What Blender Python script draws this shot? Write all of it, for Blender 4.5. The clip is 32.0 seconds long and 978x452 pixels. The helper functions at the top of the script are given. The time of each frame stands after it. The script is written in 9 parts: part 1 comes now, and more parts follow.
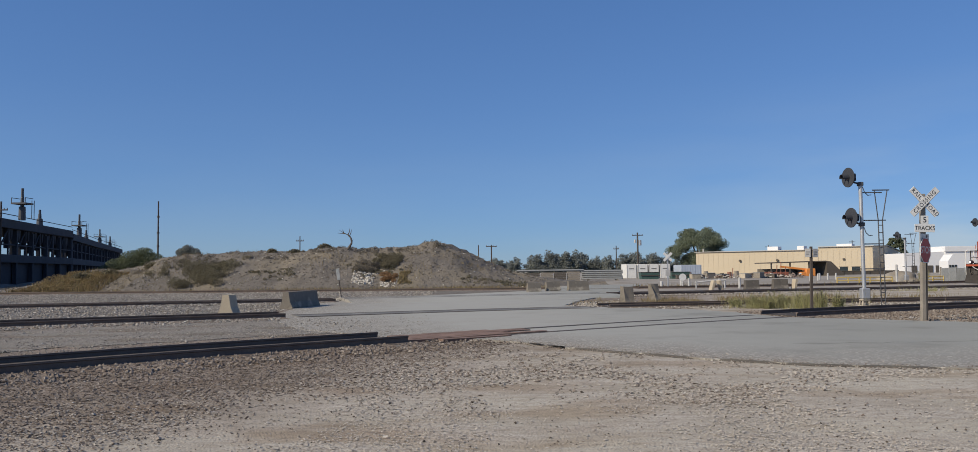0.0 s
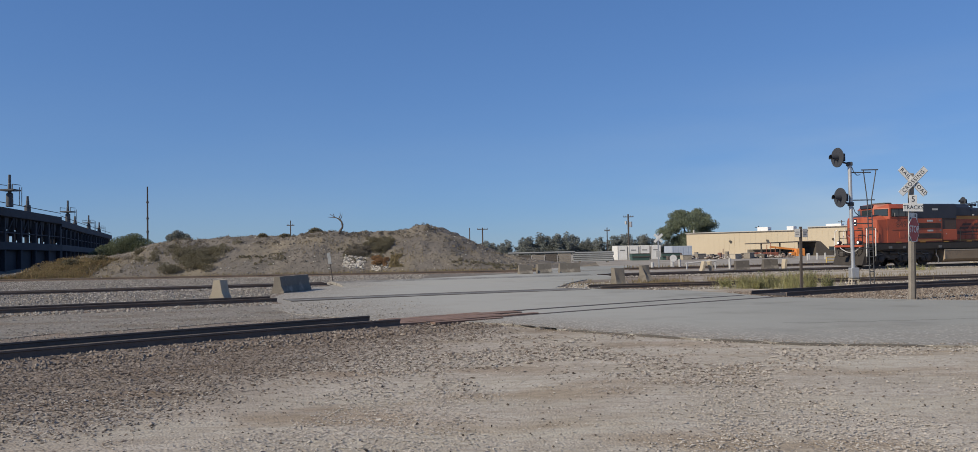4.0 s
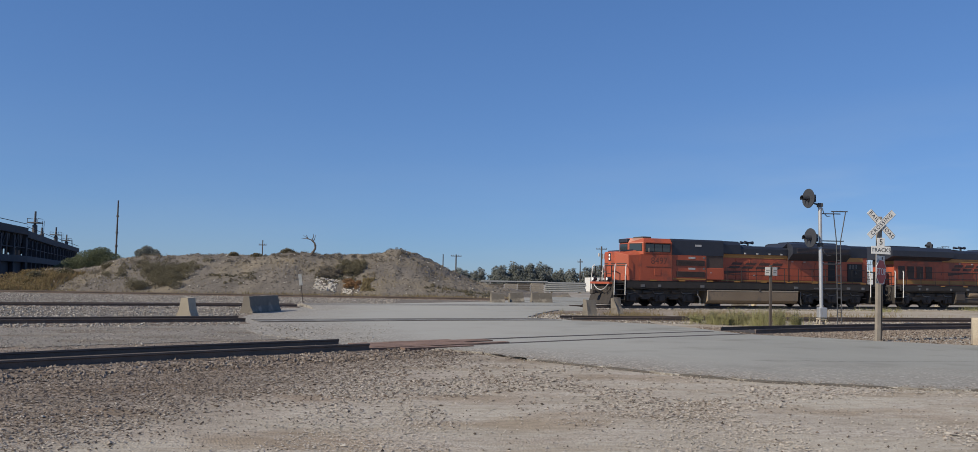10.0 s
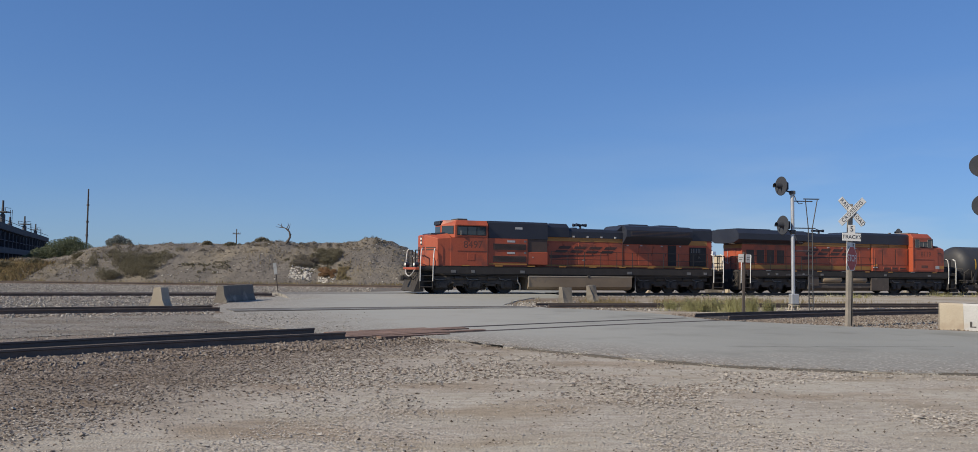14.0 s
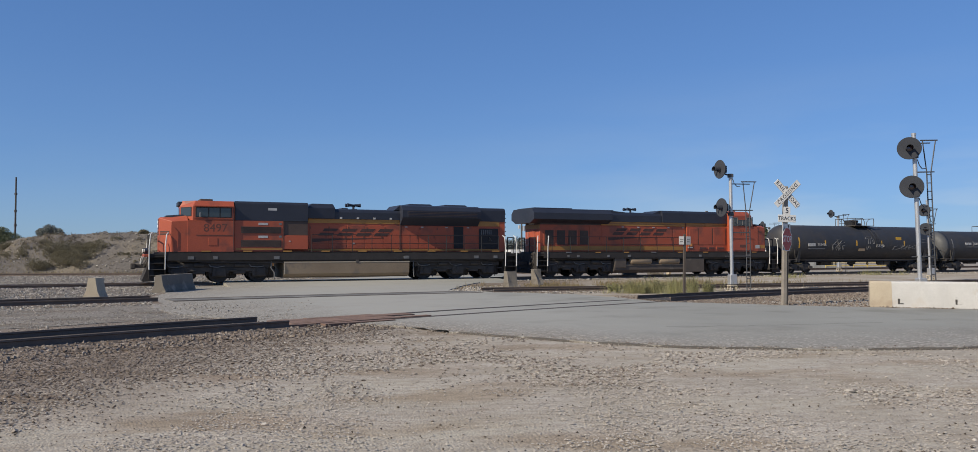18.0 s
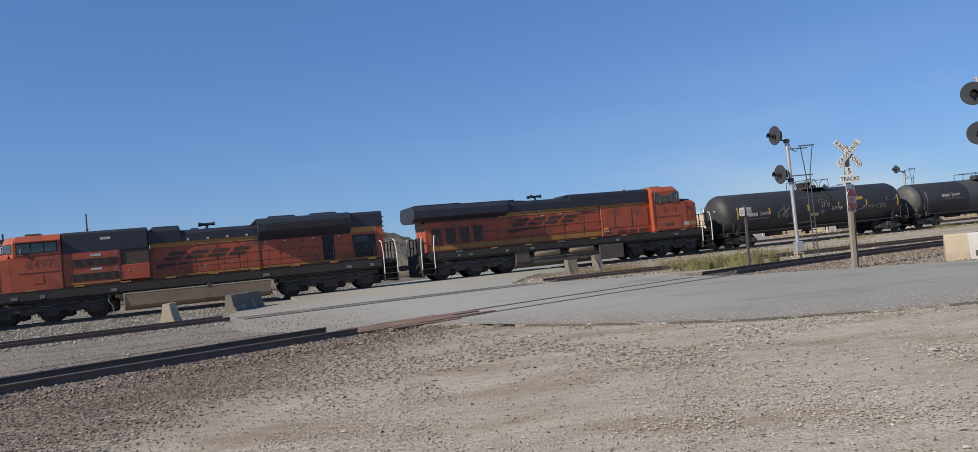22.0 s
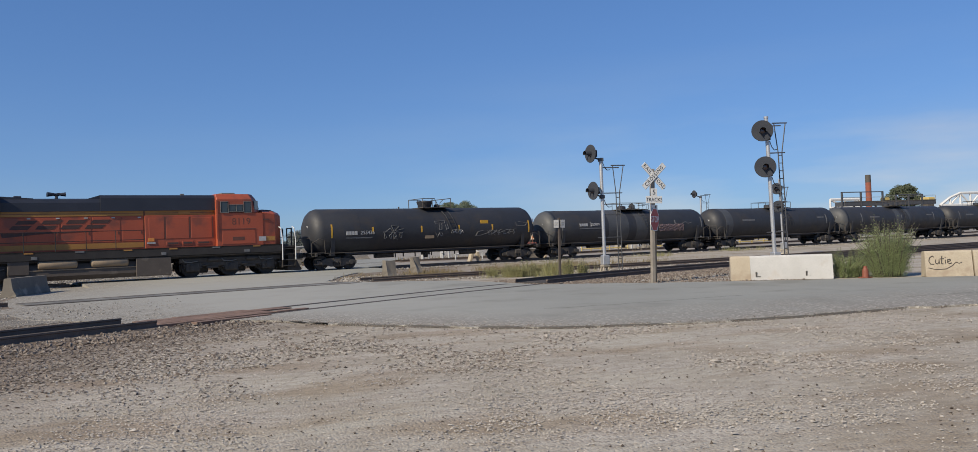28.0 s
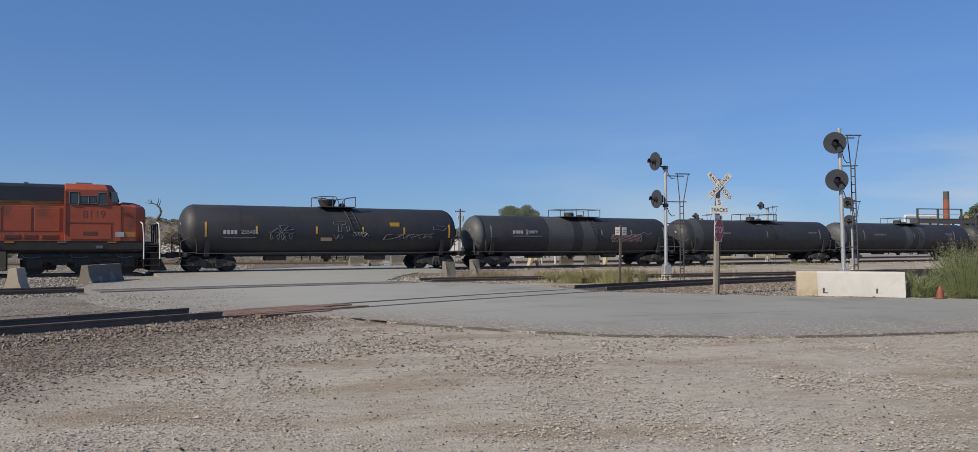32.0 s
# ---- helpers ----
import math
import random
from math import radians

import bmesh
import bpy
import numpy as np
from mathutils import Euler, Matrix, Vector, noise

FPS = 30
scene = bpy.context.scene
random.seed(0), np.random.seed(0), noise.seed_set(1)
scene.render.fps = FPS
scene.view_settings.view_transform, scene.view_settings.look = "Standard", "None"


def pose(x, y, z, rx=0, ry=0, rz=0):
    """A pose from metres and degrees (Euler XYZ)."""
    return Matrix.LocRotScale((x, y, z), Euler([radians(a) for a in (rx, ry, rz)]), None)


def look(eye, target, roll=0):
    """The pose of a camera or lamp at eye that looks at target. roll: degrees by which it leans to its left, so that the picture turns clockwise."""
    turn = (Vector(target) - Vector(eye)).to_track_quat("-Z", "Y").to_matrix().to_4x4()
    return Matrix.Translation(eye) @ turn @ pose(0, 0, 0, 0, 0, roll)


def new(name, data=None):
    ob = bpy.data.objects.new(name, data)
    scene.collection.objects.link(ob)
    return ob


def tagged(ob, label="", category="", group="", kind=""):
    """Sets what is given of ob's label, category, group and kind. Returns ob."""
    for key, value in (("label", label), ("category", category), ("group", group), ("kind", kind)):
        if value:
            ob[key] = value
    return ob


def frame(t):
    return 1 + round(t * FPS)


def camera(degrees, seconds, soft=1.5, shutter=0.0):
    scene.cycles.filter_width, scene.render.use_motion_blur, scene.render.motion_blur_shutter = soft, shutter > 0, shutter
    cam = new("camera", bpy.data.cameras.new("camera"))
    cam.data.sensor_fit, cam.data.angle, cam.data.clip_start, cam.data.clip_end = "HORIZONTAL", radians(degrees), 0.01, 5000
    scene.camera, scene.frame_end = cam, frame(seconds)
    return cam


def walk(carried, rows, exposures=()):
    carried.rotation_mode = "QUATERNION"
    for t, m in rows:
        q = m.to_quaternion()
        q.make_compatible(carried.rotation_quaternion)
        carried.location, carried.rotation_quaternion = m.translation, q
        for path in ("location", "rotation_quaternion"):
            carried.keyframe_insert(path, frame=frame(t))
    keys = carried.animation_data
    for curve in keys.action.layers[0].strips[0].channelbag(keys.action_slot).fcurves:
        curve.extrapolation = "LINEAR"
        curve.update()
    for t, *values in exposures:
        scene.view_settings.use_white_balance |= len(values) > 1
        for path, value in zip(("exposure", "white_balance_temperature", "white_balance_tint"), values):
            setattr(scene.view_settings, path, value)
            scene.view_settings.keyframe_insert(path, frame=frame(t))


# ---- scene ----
# Camera: seconds, yaw, pitch, roll in degrees; it stands by the gravel at eye height.
LENS = 62.45
AIM = (
    (0.0, -0.00, 3.06, -0.60),
    (0.5, -1.45, 2.53, -1.68),
    (1.0, -1.11, 1.91, -1.09),
    (1.5, 0.11, 1.57, -1.29),
    (2.0, -0.22, 1.53, -1.42),
    (2.5, -0.60, 1.80, -1.38),
    (4.5, -0.71, 1.85, -0.93),
    (5.0, -2.88, 2.67, 1.25),
    (5.5, -2.69, 1.61, 0.37),
    (6.0, -3.08, 2.59, -0.06),
    (6.5, -3.27, 2.72, 0.52),
    (7.0, -2.67, 2.39, 0.70),
    (7.5, -3.34, 2.25, 0.60),
    (8.0, -3.15, 2.54, 0.62),
    (8.5, -3.14, 2.97, 0.94),
    (9.0, -4.06, 3.79, 0.56),
    (9.5, -3.07, 4.45, 1.35),
    (10.0, -2.45, 3.78, 0.96),
    (10.5, -2.06, 3.59, 1.18),
    (11.0, -2.92, 2.99, 0.86),
    (11.5, -3.66, 2.19, 0.23),
    (12.0, -3.63, 2.53, 0.51),
    (12.5, -3.72, 2.54, 0.91),
    (13.0, -4.49, 2.45, 0.50),
    (13.5, -3.72, 2.55, -0.00),
    (14.0, -4.17, 2.96, 0.71),
    (14.5, -4.77, 2.25, 1.23),
    (16.5, -6.37, 1.65, 0.93),
    (17.0, -6.99, 2.32, 0.29),
    (17.5, -7.09, 1.84, 0.09),
    (18.0, -8.11, 1.92, -0.08),
    (18.5, -7.89, 2.04, -0.14),
    (19.0, -8.12, 2.25, -0.34),
    (19.5, -8.42, 3.71, -0.44),
    (20.0, -6.22, 2.28, -0.58),
    (20.5, -8.36, 1.05, -0.92),
    (21.0, -8.29, 3.25, -2.19),
    (21.5, -3.76, 1.71, -4.21),
    (22.0, -4.11, 1.62, -5.51),
    (22.5, -8.16, 0.82, -4.89),
    (23.0, -9.04, 3.32, -4.09),
    (23.5, -7.68, 2.67, 0.40),
    (24.0, -5.59, 3.40, 0.06),
    (24.5, -6.04, 5.57, 1.51),
    (25.0, -5.38, 5.18, 0.86),
    (25.5, -7.02, 2.95, -0.30),
    (27.5, -14.14, 1.68, -0.33),
    (28.0, -16.77, 0.87, -2.02),
    (28.5, -18.93, 1.28, -1.48),
    (29.0, -15.88, 2.12, -0.69),
    (29.5, -15.55, -0.31, 0.66),
    (30.0, -13.96, -0.32, -0.93),
    (30.5, -14.08, 0.02, -0.26),
    (31.0, -11.39, 0.87, 0.72),
    (31.5, -11.60, 1.04, 1.62),
    (32.0, -12.47, 1.22, 0.03),
)
EYE = 1.7
cam = camera(LENS, 32.0, soft=0.65)
walk(cam, [(t, pose(0, 0, EYE, 90 + pitch, 0, yaw) @ pose(0, 0, 0, 0, 0, roll)) for t, yaw, pitch, roll in AIM],
     exposures=((0.0, 0.16), (6.0, 0.20), (13.0, 0.24), (19.0, 0.29), (22.0, 0.34), (25.0, 0.32), (28.0, 0.26), (29.0, 0.21), (30.0, 0.25), (32.0, 0.22)))

# ---- light ----
SUN_EL, SUN_AZ = radians(36), math.atan2(-0.882, -0.470)
world = bpy.data.worlds.new("sky")
scene.world = world
world.use_nodes = True
wn = world.node_tree.nodes
sky = wn.new("ShaderNodeTexSky")
sky.sky_type, sky.sun_disc = "NISHITA", False
sky.sun_elevation, sky.sun_rotation = SUN_EL, SUN_AZ
sky.air_density, sky.dust_density, sky.ozone_density = 1.0, 0.4, 2.0
sky.altitude = 1500
tint = wn.new("ShaderNodeMix")
tint.data_type, tint.blend_type = "RGBA", "MULTIPLY"
tint.inputs[0].default_value = 1.0
tint.inputs[7].default_value = (0.79, 1.31, 2.15, 1)
flat = wn.new("ShaderNodeGamma")
flat.inputs["Gamma"].default_value = 0.62
world.node_tree.links.new(sky.outputs[0], flat.inputs["Color"])
world.node_tree.links.new(flat.outputs["Color"], tint.inputs[6])


def sky_layer(below, factor, colour):
    x = wn.new("ShaderNodeMix")
    x.data_type, x.blend_type = "RGBA", "MULTIPLY"
    world.node_tree.links.new(factor, x.inputs[0])
    world.node_tree.links.new(below, x.inputs[6])
    x.inputs[7].default_value = (*colour, 1)
    return x.outputs[2]


def sky_ramp(value, lo, hi, a, b):
    r = wn.new("ShaderNodeMapRange")
    for key, v in (("From Min", lo), ("From Max", hi), ("To Min", a), ("To Max", b)):
        r.inputs[key].default_value = v
    world.node_tree.links.new(value, r.inputs["Value"])
    return r.outputs["Result"]


def sky_times(a, b):
    k = wn.new("ShaderNodeMath")
    k.operation = "MULTIPLY"
    world.node_tree.links.new(a, k.inputs[0])
    world.node_tree.links.new(b, k.inputs[1])
    return k.outputs[0]


# greyer dust haze towards the horizon, and thin drawn-out cloud low in the east
sky_way = wn.new("ShaderNodeTexCoord").outputs["Generated"]
sky_xyz = wn.new("ShaderNodeSeparateXYZ")
world.node_tree.links.new(sky_way, sky_xyz.inputs[0])
hazed = sky_layer(tint.outputs[2], sky_ramp(sky_xyz.outputs[2], 0.0, 0.32, 0.85, 0.0), (1.10, 0.97, 0.91))
drawn = wn.new("ShaderNodeVectorMath")
drawn.operation = "MULTIPLY"
drawn.inputs[1].default_value = (1.0, 1.0, 5.0)
world.node_tree.links.new(sky_way, drawn.inputs[0])
wisps = wn.new("ShaderNodeTexNoise")
wisps.inputs["Scale"].default_value, wisps.inputs["Detail"].default_value = 2.6, 6.0
world.node_tree.links.new(drawn.outputs[0], wisps.inputs["Vector"])
veil = sky_times(sky_ramp(wisps.outputs["Fac"], 0.40, 0.60, 0.0, 1.0), sky_ramp(sky_xyz.outputs[2], 0.10, 0.22, 1.0, 0.0))
veil = sky_times(veil, sky_ramp(sky_xyz.outputs[0], 0.1, 0.55, 0.15, 1.0))
clouded = sky_layer(hazed, veil, (1.5, 1.17, 0.98))
# a broad thin sheet of high cloud over the east, its upper edge rising to the south
edge_ = wn.new("ShaderNodeMath")
edge_.operation = "MULTIPLY_ADD"
edge_.inputs[1].default_value = 0.25
world.node_tree.links.new(sky_xyz.outputs[0], edge_.inputs[0])
world.node_tree.links.new(sky_ramp(sky_xyz.outputs[2], 0.0, 1.0, 0.0, -1.0), edge_.inputs[2])
high = sky_times(sky_ramp(edge_.outputs[0], 0.03, 0.075, 0.0, 1.0), sky_ramp(sky_xyz.outputs[0], 0.56, 0.70, 0.0, 1.0))
high = sky_times(high, sky_ramp(wisps.outputs["Fac"], 0.36, 0.56, 0.35, 1.0))
clouded = sky_layer(clouded, high, (1.27, 1.05, 0.93))
world.node_tree.links.new(clouded, wn["Background"].inputs["Color"])
wn["Background"].inputs["Strength"].default_value = 0.080
sun = new("sun", bpy.data.lights.new("sun", "SUN"))
sun.data.energy, sun.data.angle, sun.data.color = 4.3, radians(0.5), (1.0, 0.88, 0.69)
toward = Vector((math.sin(SUN_AZ) * math.cos(SUN_EL), math.cos(SUN_AZ) * math.cos(SUN_EL), math.sin(SUN_EL)))
sun.matrix_world = look(toward * 100, (0, 0, 0))


# ---- materials ----
def surf(name, a, b, scale=4.0, fine=60.0, rough=0.8, metal=0.0, bump=0.2, bscale=None, coords="Object", spots=None, rnd=0.0, depth=0.02, speck=0.72):
    """A surface of two mixed colours at two scales, with relief. spots: (colour, scale, share) for stains."""
    m = bpy.data.materials.new(name)
    m.use_nodes = True
    n, l = m.node_tree.nodes, m.node_tree.links
    p = n["Principled BSDF"]
    if coords == "Object":
        at = n.new("ShaderNodeTexCoord").outputs["Object"]
    else:
        at = n.new("ShaderNodeNewGeometry").outputs["Position"]

    def noise_at(s, detail=4.0):
        t = n.new("ShaderNodeTexNoise")
        t.inputs["Scale"].default_value, t.inputs["Detail"].default_value = s, detail
        l.new(at, t.inputs["Vector"])
        return t.outputs["Fac"]

    def mixed(fac, ca, cb):
        x = n.new("ShaderNodeMix")
        x.data_type = "RGBA"
        l.new(fac, x.inputs[0])
        for sock, c in ((x.inputs[6], ca), (x.inputs[7], cb)):
            if isinstance(c, tuple):
                sock.default_value = (*c, 1)
            else:
                l.new(c, sock)
        return x.outputs[2]

    def ramp(fac, lo, hi):
        r = n.new("ShaderNodeMapRange")
        r.inputs["From Min"].default_value, r.inputs["From Max"].default_value = lo, hi
        l.new(fac, r.inputs["Value"])
        return r.outputs["Result"]

    col = mixed(ramp(noise_at(scale), 0.3, 0.7), a, b)
    dark = tuple(speck * (x + y) / 2 for x, y in zip(a, b))
    grain = noise_at(fine, 3.0)
    col = mixed(ramp(grain, 0.45, 0.85), col, dark)
    if spots:
        c, s, share = spots
        col = mixed(ramp(noise_at(s, 5.0), 1 - share - 0.06, 1 - share + 0.06), col, c)
    if rnd:
        info = n.new("ShaderNodeObjectInfo")
        hsv = n.new("ShaderNodeHueSaturation")
        r = n.new("ShaderNodeMapRange")
        r.inputs["To Min"].default_value, r.inputs["To Max"].default_value = 1 - rnd, 1 + rnd
        l.new(info.outputs["Random"], r.inputs["Value"])
        l.new(r.outputs["Result"], hsv.inputs["Value"])
        l.new(col, hsv.inputs["Color"])
        col = hsv.outputs["Color"]
    l.new(col, p.inputs["Base Color"])
    rr = n.new("ShaderNodeMapRange")
    rr.inputs["To Min"].default_value, rr.inputs["To Max"].default_value = max(0.05, rough - 0.12), min(1.0, rough + 0.1)
    l.new(noise_at(scale * 3), rr.inputs["Value"])
    l.new(rr.outputs["Result"], p.inputs["Roughness"])
    p.inputs["Metallic"].default_value = metal
    if bump:
        bp = n.new("ShaderNodeBump")
        bp.inputs["Strength"].default_value, bp.inputs["Distance"].default_value = bump, depth
        l.new(noise_at(bscale or fine, 5.0), bp.inputs["Height"])
        l.new(bp.outputs["Normal"], p.inputs["Normal"])
    return m


def glassy(name, colour, rough=0.05):
    m = bpy.data.materials.new(name)
    m.use_nodes = True
    p = m.node_tree.nodes["Principled BSDF"]
    p.inputs["Base Color"].default_value = (*colour, 1)
    p.inputs["Roughness"].default_value = rough
    p.inputs["Specular IOR Level"].default_value = 0.8
    return m


def islands(name, colours, rough=0.9, thin=0.0):
    """Loose pieces joined in one mesh, each of its own tone. thin: share of light that shines through."""
    m = bpy.data.materials.new(name)
    m.use_nodes = True
    n, l = m.node_tree.nodes, m.node_tree.links
    p = n["Principled BSDF"]
    r = n.new("ShaderNodeValToRGB")
    g = n.new("ShaderNodeNewGeometry")
    while len(r.color_ramp.elements) < len(colours):
        r.color_ramp.elements.new(0.5)
    for k, c in enumerate(colours):
        r.color_ramp.elements[k].position = k / max(1, len(colours) - 1)
        r.color_ramp.elements[k].color = (*c, 1)
    l.new(g.outputs["Random Per Island"], r.inputs["Fac"])
    l.new(r.outputs["Color"], p.inputs["Base Color"])
    p.inputs["Roughness"].default_value = rough
    if thin:
        t, x = n.new("ShaderNodeBsdfTranslucent"), n.new("ShaderNodeMixShader")
        l.new(r.outputs["Color"], t.inputs["Color"])
        x.inputs[0].default_value = thin
        l.new(p.outputs[0], x.inputs[1])
        l.new(t.outputs[0], x.inputs[2])
        l.new(x.outputs[0], n["Material Output"].inputs["Surface"])
    return m


def stony(name, earth, stones, size, cover, zone=None, bump=0.9):
    """Packed earth with a loose cover of stones: every stone a cell of its own tone.
    zone: (earth, stones) of a second kind of ground that takes over towards the near track."""
    m = bpy.data.materials.new(name)
    m.use_nodes = True
    n, l = m.node_tree.nodes, m.node_tree.links
    p = n["Principled BSDF"]
    p.inputs["Roughness"].default_value = 0.95
    at = n.new("ShaderNodeNewGeometry").outputs["Position"]

    def noise_at(s, detail=5.0):
        t = n.new("ShaderNodeTexNoise")
        t.inputs["Scale"].default_value, t.inputs["Detail"].default_value = s, detail
        l.new(at, t.inputs["Vector"])
        return t.outputs["Fac"]

    def ramp(fac, lo, hi, a=0.0, b=1.0):
        r = n.new("ShaderNodeMapRange")
        r.inputs["From Min"].default_value, r.inputs["From Max"].default_value = lo, hi
        r.inputs["To Min"].default_value, r.inputs["To Max"].default_value = a, b
        l.new(fac, r.inputs["Value"])
        return r.outputs["Result"]

    def calc(op, a, b):
        k = n.new("ShaderNodeMath")
        k.operation = op
        for sock, v in zip(k.inputs, (a, b)):
            if isinstance(v, float):
                sock.default_value = v
            else:
                l.new(v, sock)
        return k.outputs[0]

    def mixed(fac, ca, cb):
        x = n.new("ShaderNodeMix")
        x.data_type = "RGBA"
        l.new(fac, x.inputs[0])
        for sock, c in ((x.inputs[6], ca), (x.inputs[7], cb)):
            if isinstance(c, tuple):
                sock.default_value = (*c, 1)
            else:
                l.new(c, sock)
        return x.outputs[2]

    def cells(s):
        v = n.new("ShaderNodeTexVoronoi")
        v.inputs["Scale"].default_value = s
        l.new(at, v.inputs["Vector"])
        x = n.new("ShaderNodeSeparateColor")
        l.new(v.outputs["Color"], x.inputs[0])
        return x.outputs[0], v.outputs["Distance"]

    def tones(fac, colours):
        r = n.new("ShaderNodeValToRGB")
        while len(r.color_ramp.elements) < len(colours):
            r.color_ramp.elements.new(0.5)
        for k, c in enumerate(colours):
            r.color_ramp.elements[k].position = k / (len(colours) - 1)
            r.color_ramp.elements[k].color = (*c, 1)
        l.new(fac, r.inputs["Fac"])
        return r.outputs["Color"]

    tone, away = cells(1 / size)
    tracks = n.new("ShaderNodeVectorMath")
    tracks.operation = "MULTIPLY"
    tracks.inputs[1].default_value = (0.42, 1.0, 1.0)
    l.new(at, tracks.inputs[0])

    def streaks(s, detail):
        t = n.new("ShaderNodeTexNoise")
        t.inputs["Scale"].default_value, t.inputs["Detail"].default_value = s, detail
        l.new(tracks.outputs[0], t.inputs["Vector"])
        return t.outputs["Fac"]

    patch = streaks(0.55, 6.0)
    crumbs = cells(115.0)[0]
    grit = cells(60.0)[0]

    def kind(earth, stones, share):
        bare = mixed(ramp(patch, 0.38, 0.62), earth[0], earth[1])
        bare = mixed(ramp(crumbs, 0.45, 1.0, 0.0, 0.45), bare, earth[2])
        bare = mixed(ramp(grit, 0.78, 1.0, 0.0, 0.55), bare, stones[0])
        laid = tones(tone, stones)
        where = ramp(calc("ADD", calc("MULTIPLY", streaks(1.0, 7.0), 0.85), calc("MULTIPLY", tone, 0.15)), share + 0.11, share - 0.11)
        return mixed(where, bare, laid)

    col = kind(earth, stones, cover)
    if zone:
        xyz = n.new("ShaderNodeSeparateXYZ")
        l.new(at, xyz.inputs[0])
        x, y = xyz.outputs[0], xyz.outputs[1]
        off = calc("SUBTRACT", calc("MULTIPLY", calc("ADD", x, 5.5), 0.58), calc("MULTIPLY", calc("SUBTRACT", y, 17.4), 0.815))
        off = calc("ADD", off, calc("MULTIPLY", calc("SUBTRACT", noise_at(0.8, 6.0), 0.5), 7.0))
        off = calc("ADD", off, calc("MULTIPLY", calc("MAXIMUM", calc("ADD", x, 4.5), 0.0), 1.25))
        col = mixed(ramp(off, 13.0, 3.8), col, kind(zone[0], zone[1], cover + 0.1))

    def stained(c, fac, by):
        x = n.new("ShaderNodeMix")
        x.data_type, x.blend_type = "RGBA", "MULTIPLY"
        l.new(fac, x.inputs[0])
        l.new(c, x.inputs[6])
        x.inputs[7].default_value = (*by, 1)
        return x.outputs[2]

    # damp brown drifts, and clumps a hand wide
    col = stained(col, ramp(streaks(0.8, 7.0), 0.50, 0.63), (0.77, 0.70, 0.62))
    col = stained(col, ramp(streaks(9.0, 4.0), 0.42, 0.66), (0.82, 0.80, 0.78))
    l.new(col, p.inputs["Base Color"])
    bp = n.new("ShaderNodeBump")
    bp.inputs["Strength"].default_value, bp.inputs["Distance"].default_value = bump, size * 0.6
    l.new(calc("SUBTRACT", noise_at(40.0, 4.0), calc("MULTIPLY", away, 0.9)), bp.inputs["Height"])
    l.new(bp.outputs["Normal"], p.inputs["Normal"])
    return m


PALE_STONES = ((0.27, 0.243, 0.208), (0.345, 0.31, 0.264), (0.435, 0.397, 0.342), (0.475, 0.438, 0.382), (0.37, 0.333, 0.283), (0.52, 0.482, 0.425))
BROWN_STONES = ((0.078, 0.06, 0.048), (0.172, 0.139, 0.111), (0.25, 0.206, 0.166), (0.156, 0.116, 0.088), (0.305, 0.26, 0.213), (0.42, 0.37, 0.31))
GREY_STONES = ((0.10, 0.088, 0.076), (0.205, 0.185, 0.16), (0.27, 0.248, 0.218), (0.32, 0.298, 0.265), (0.225, 0.20, 0.172), (0.40, 0.378, 0.345))
M_GROUND = stony("gravelly_earth", ((0.415, 0.383, 0.32), (0.305, 0.269, 0.215), (0.445, 0.413, 0.348)), PALE_STONES, 0.028, 0.47, (((0.20, 0.168, 0.137), (0.14, 0.112, 0.089), (0.245, 0.208, 0.17)), BROWN_STONES), 0.55)
M_BALLAST = stony("ballast", ((0.20, 0.17, 0.142), (0.15, 0.12, 0.098), (0.24, 0.205, 0.172)), BROWN_STONES, 0.045, 0.56)
M_YARD = surf("pale_yard_dirt", (0.33, 0.303, 0.263), (0.25, 0.226, 0.193), 0.2, 14, 0.95, bump=0.4, coords="W", spots=((0.21, 0.182, 0.145), 0.3, 0.42), depth=0.03)
M_APRON = stony("grey_gravel_apron", ((0.24, 0.224, 0.196), (0.20, 0.185, 0.16), (0.27, 0.254, 0.225)), GREY_STONES, 0.045, 0.50)
M_YARDGREY = stony("grey_gravel_yard", ((0.175, 0.16, 0.138), (0.135, 0.122, 0.104), (0.20, 0.185, 0.162)), GREY_STONES, 0.07, 0.46)
M_ASPHALT = surf("worn_asphalt", (0.29, 0.291, 0.262), (0.248, 0.249, 0.223), 0.35, 40, 0.85, bump=0.35, bscale=70, coords="W", spots=((0.205, 0.203, 0.178), 0.45, 0.40), depth=0.008)


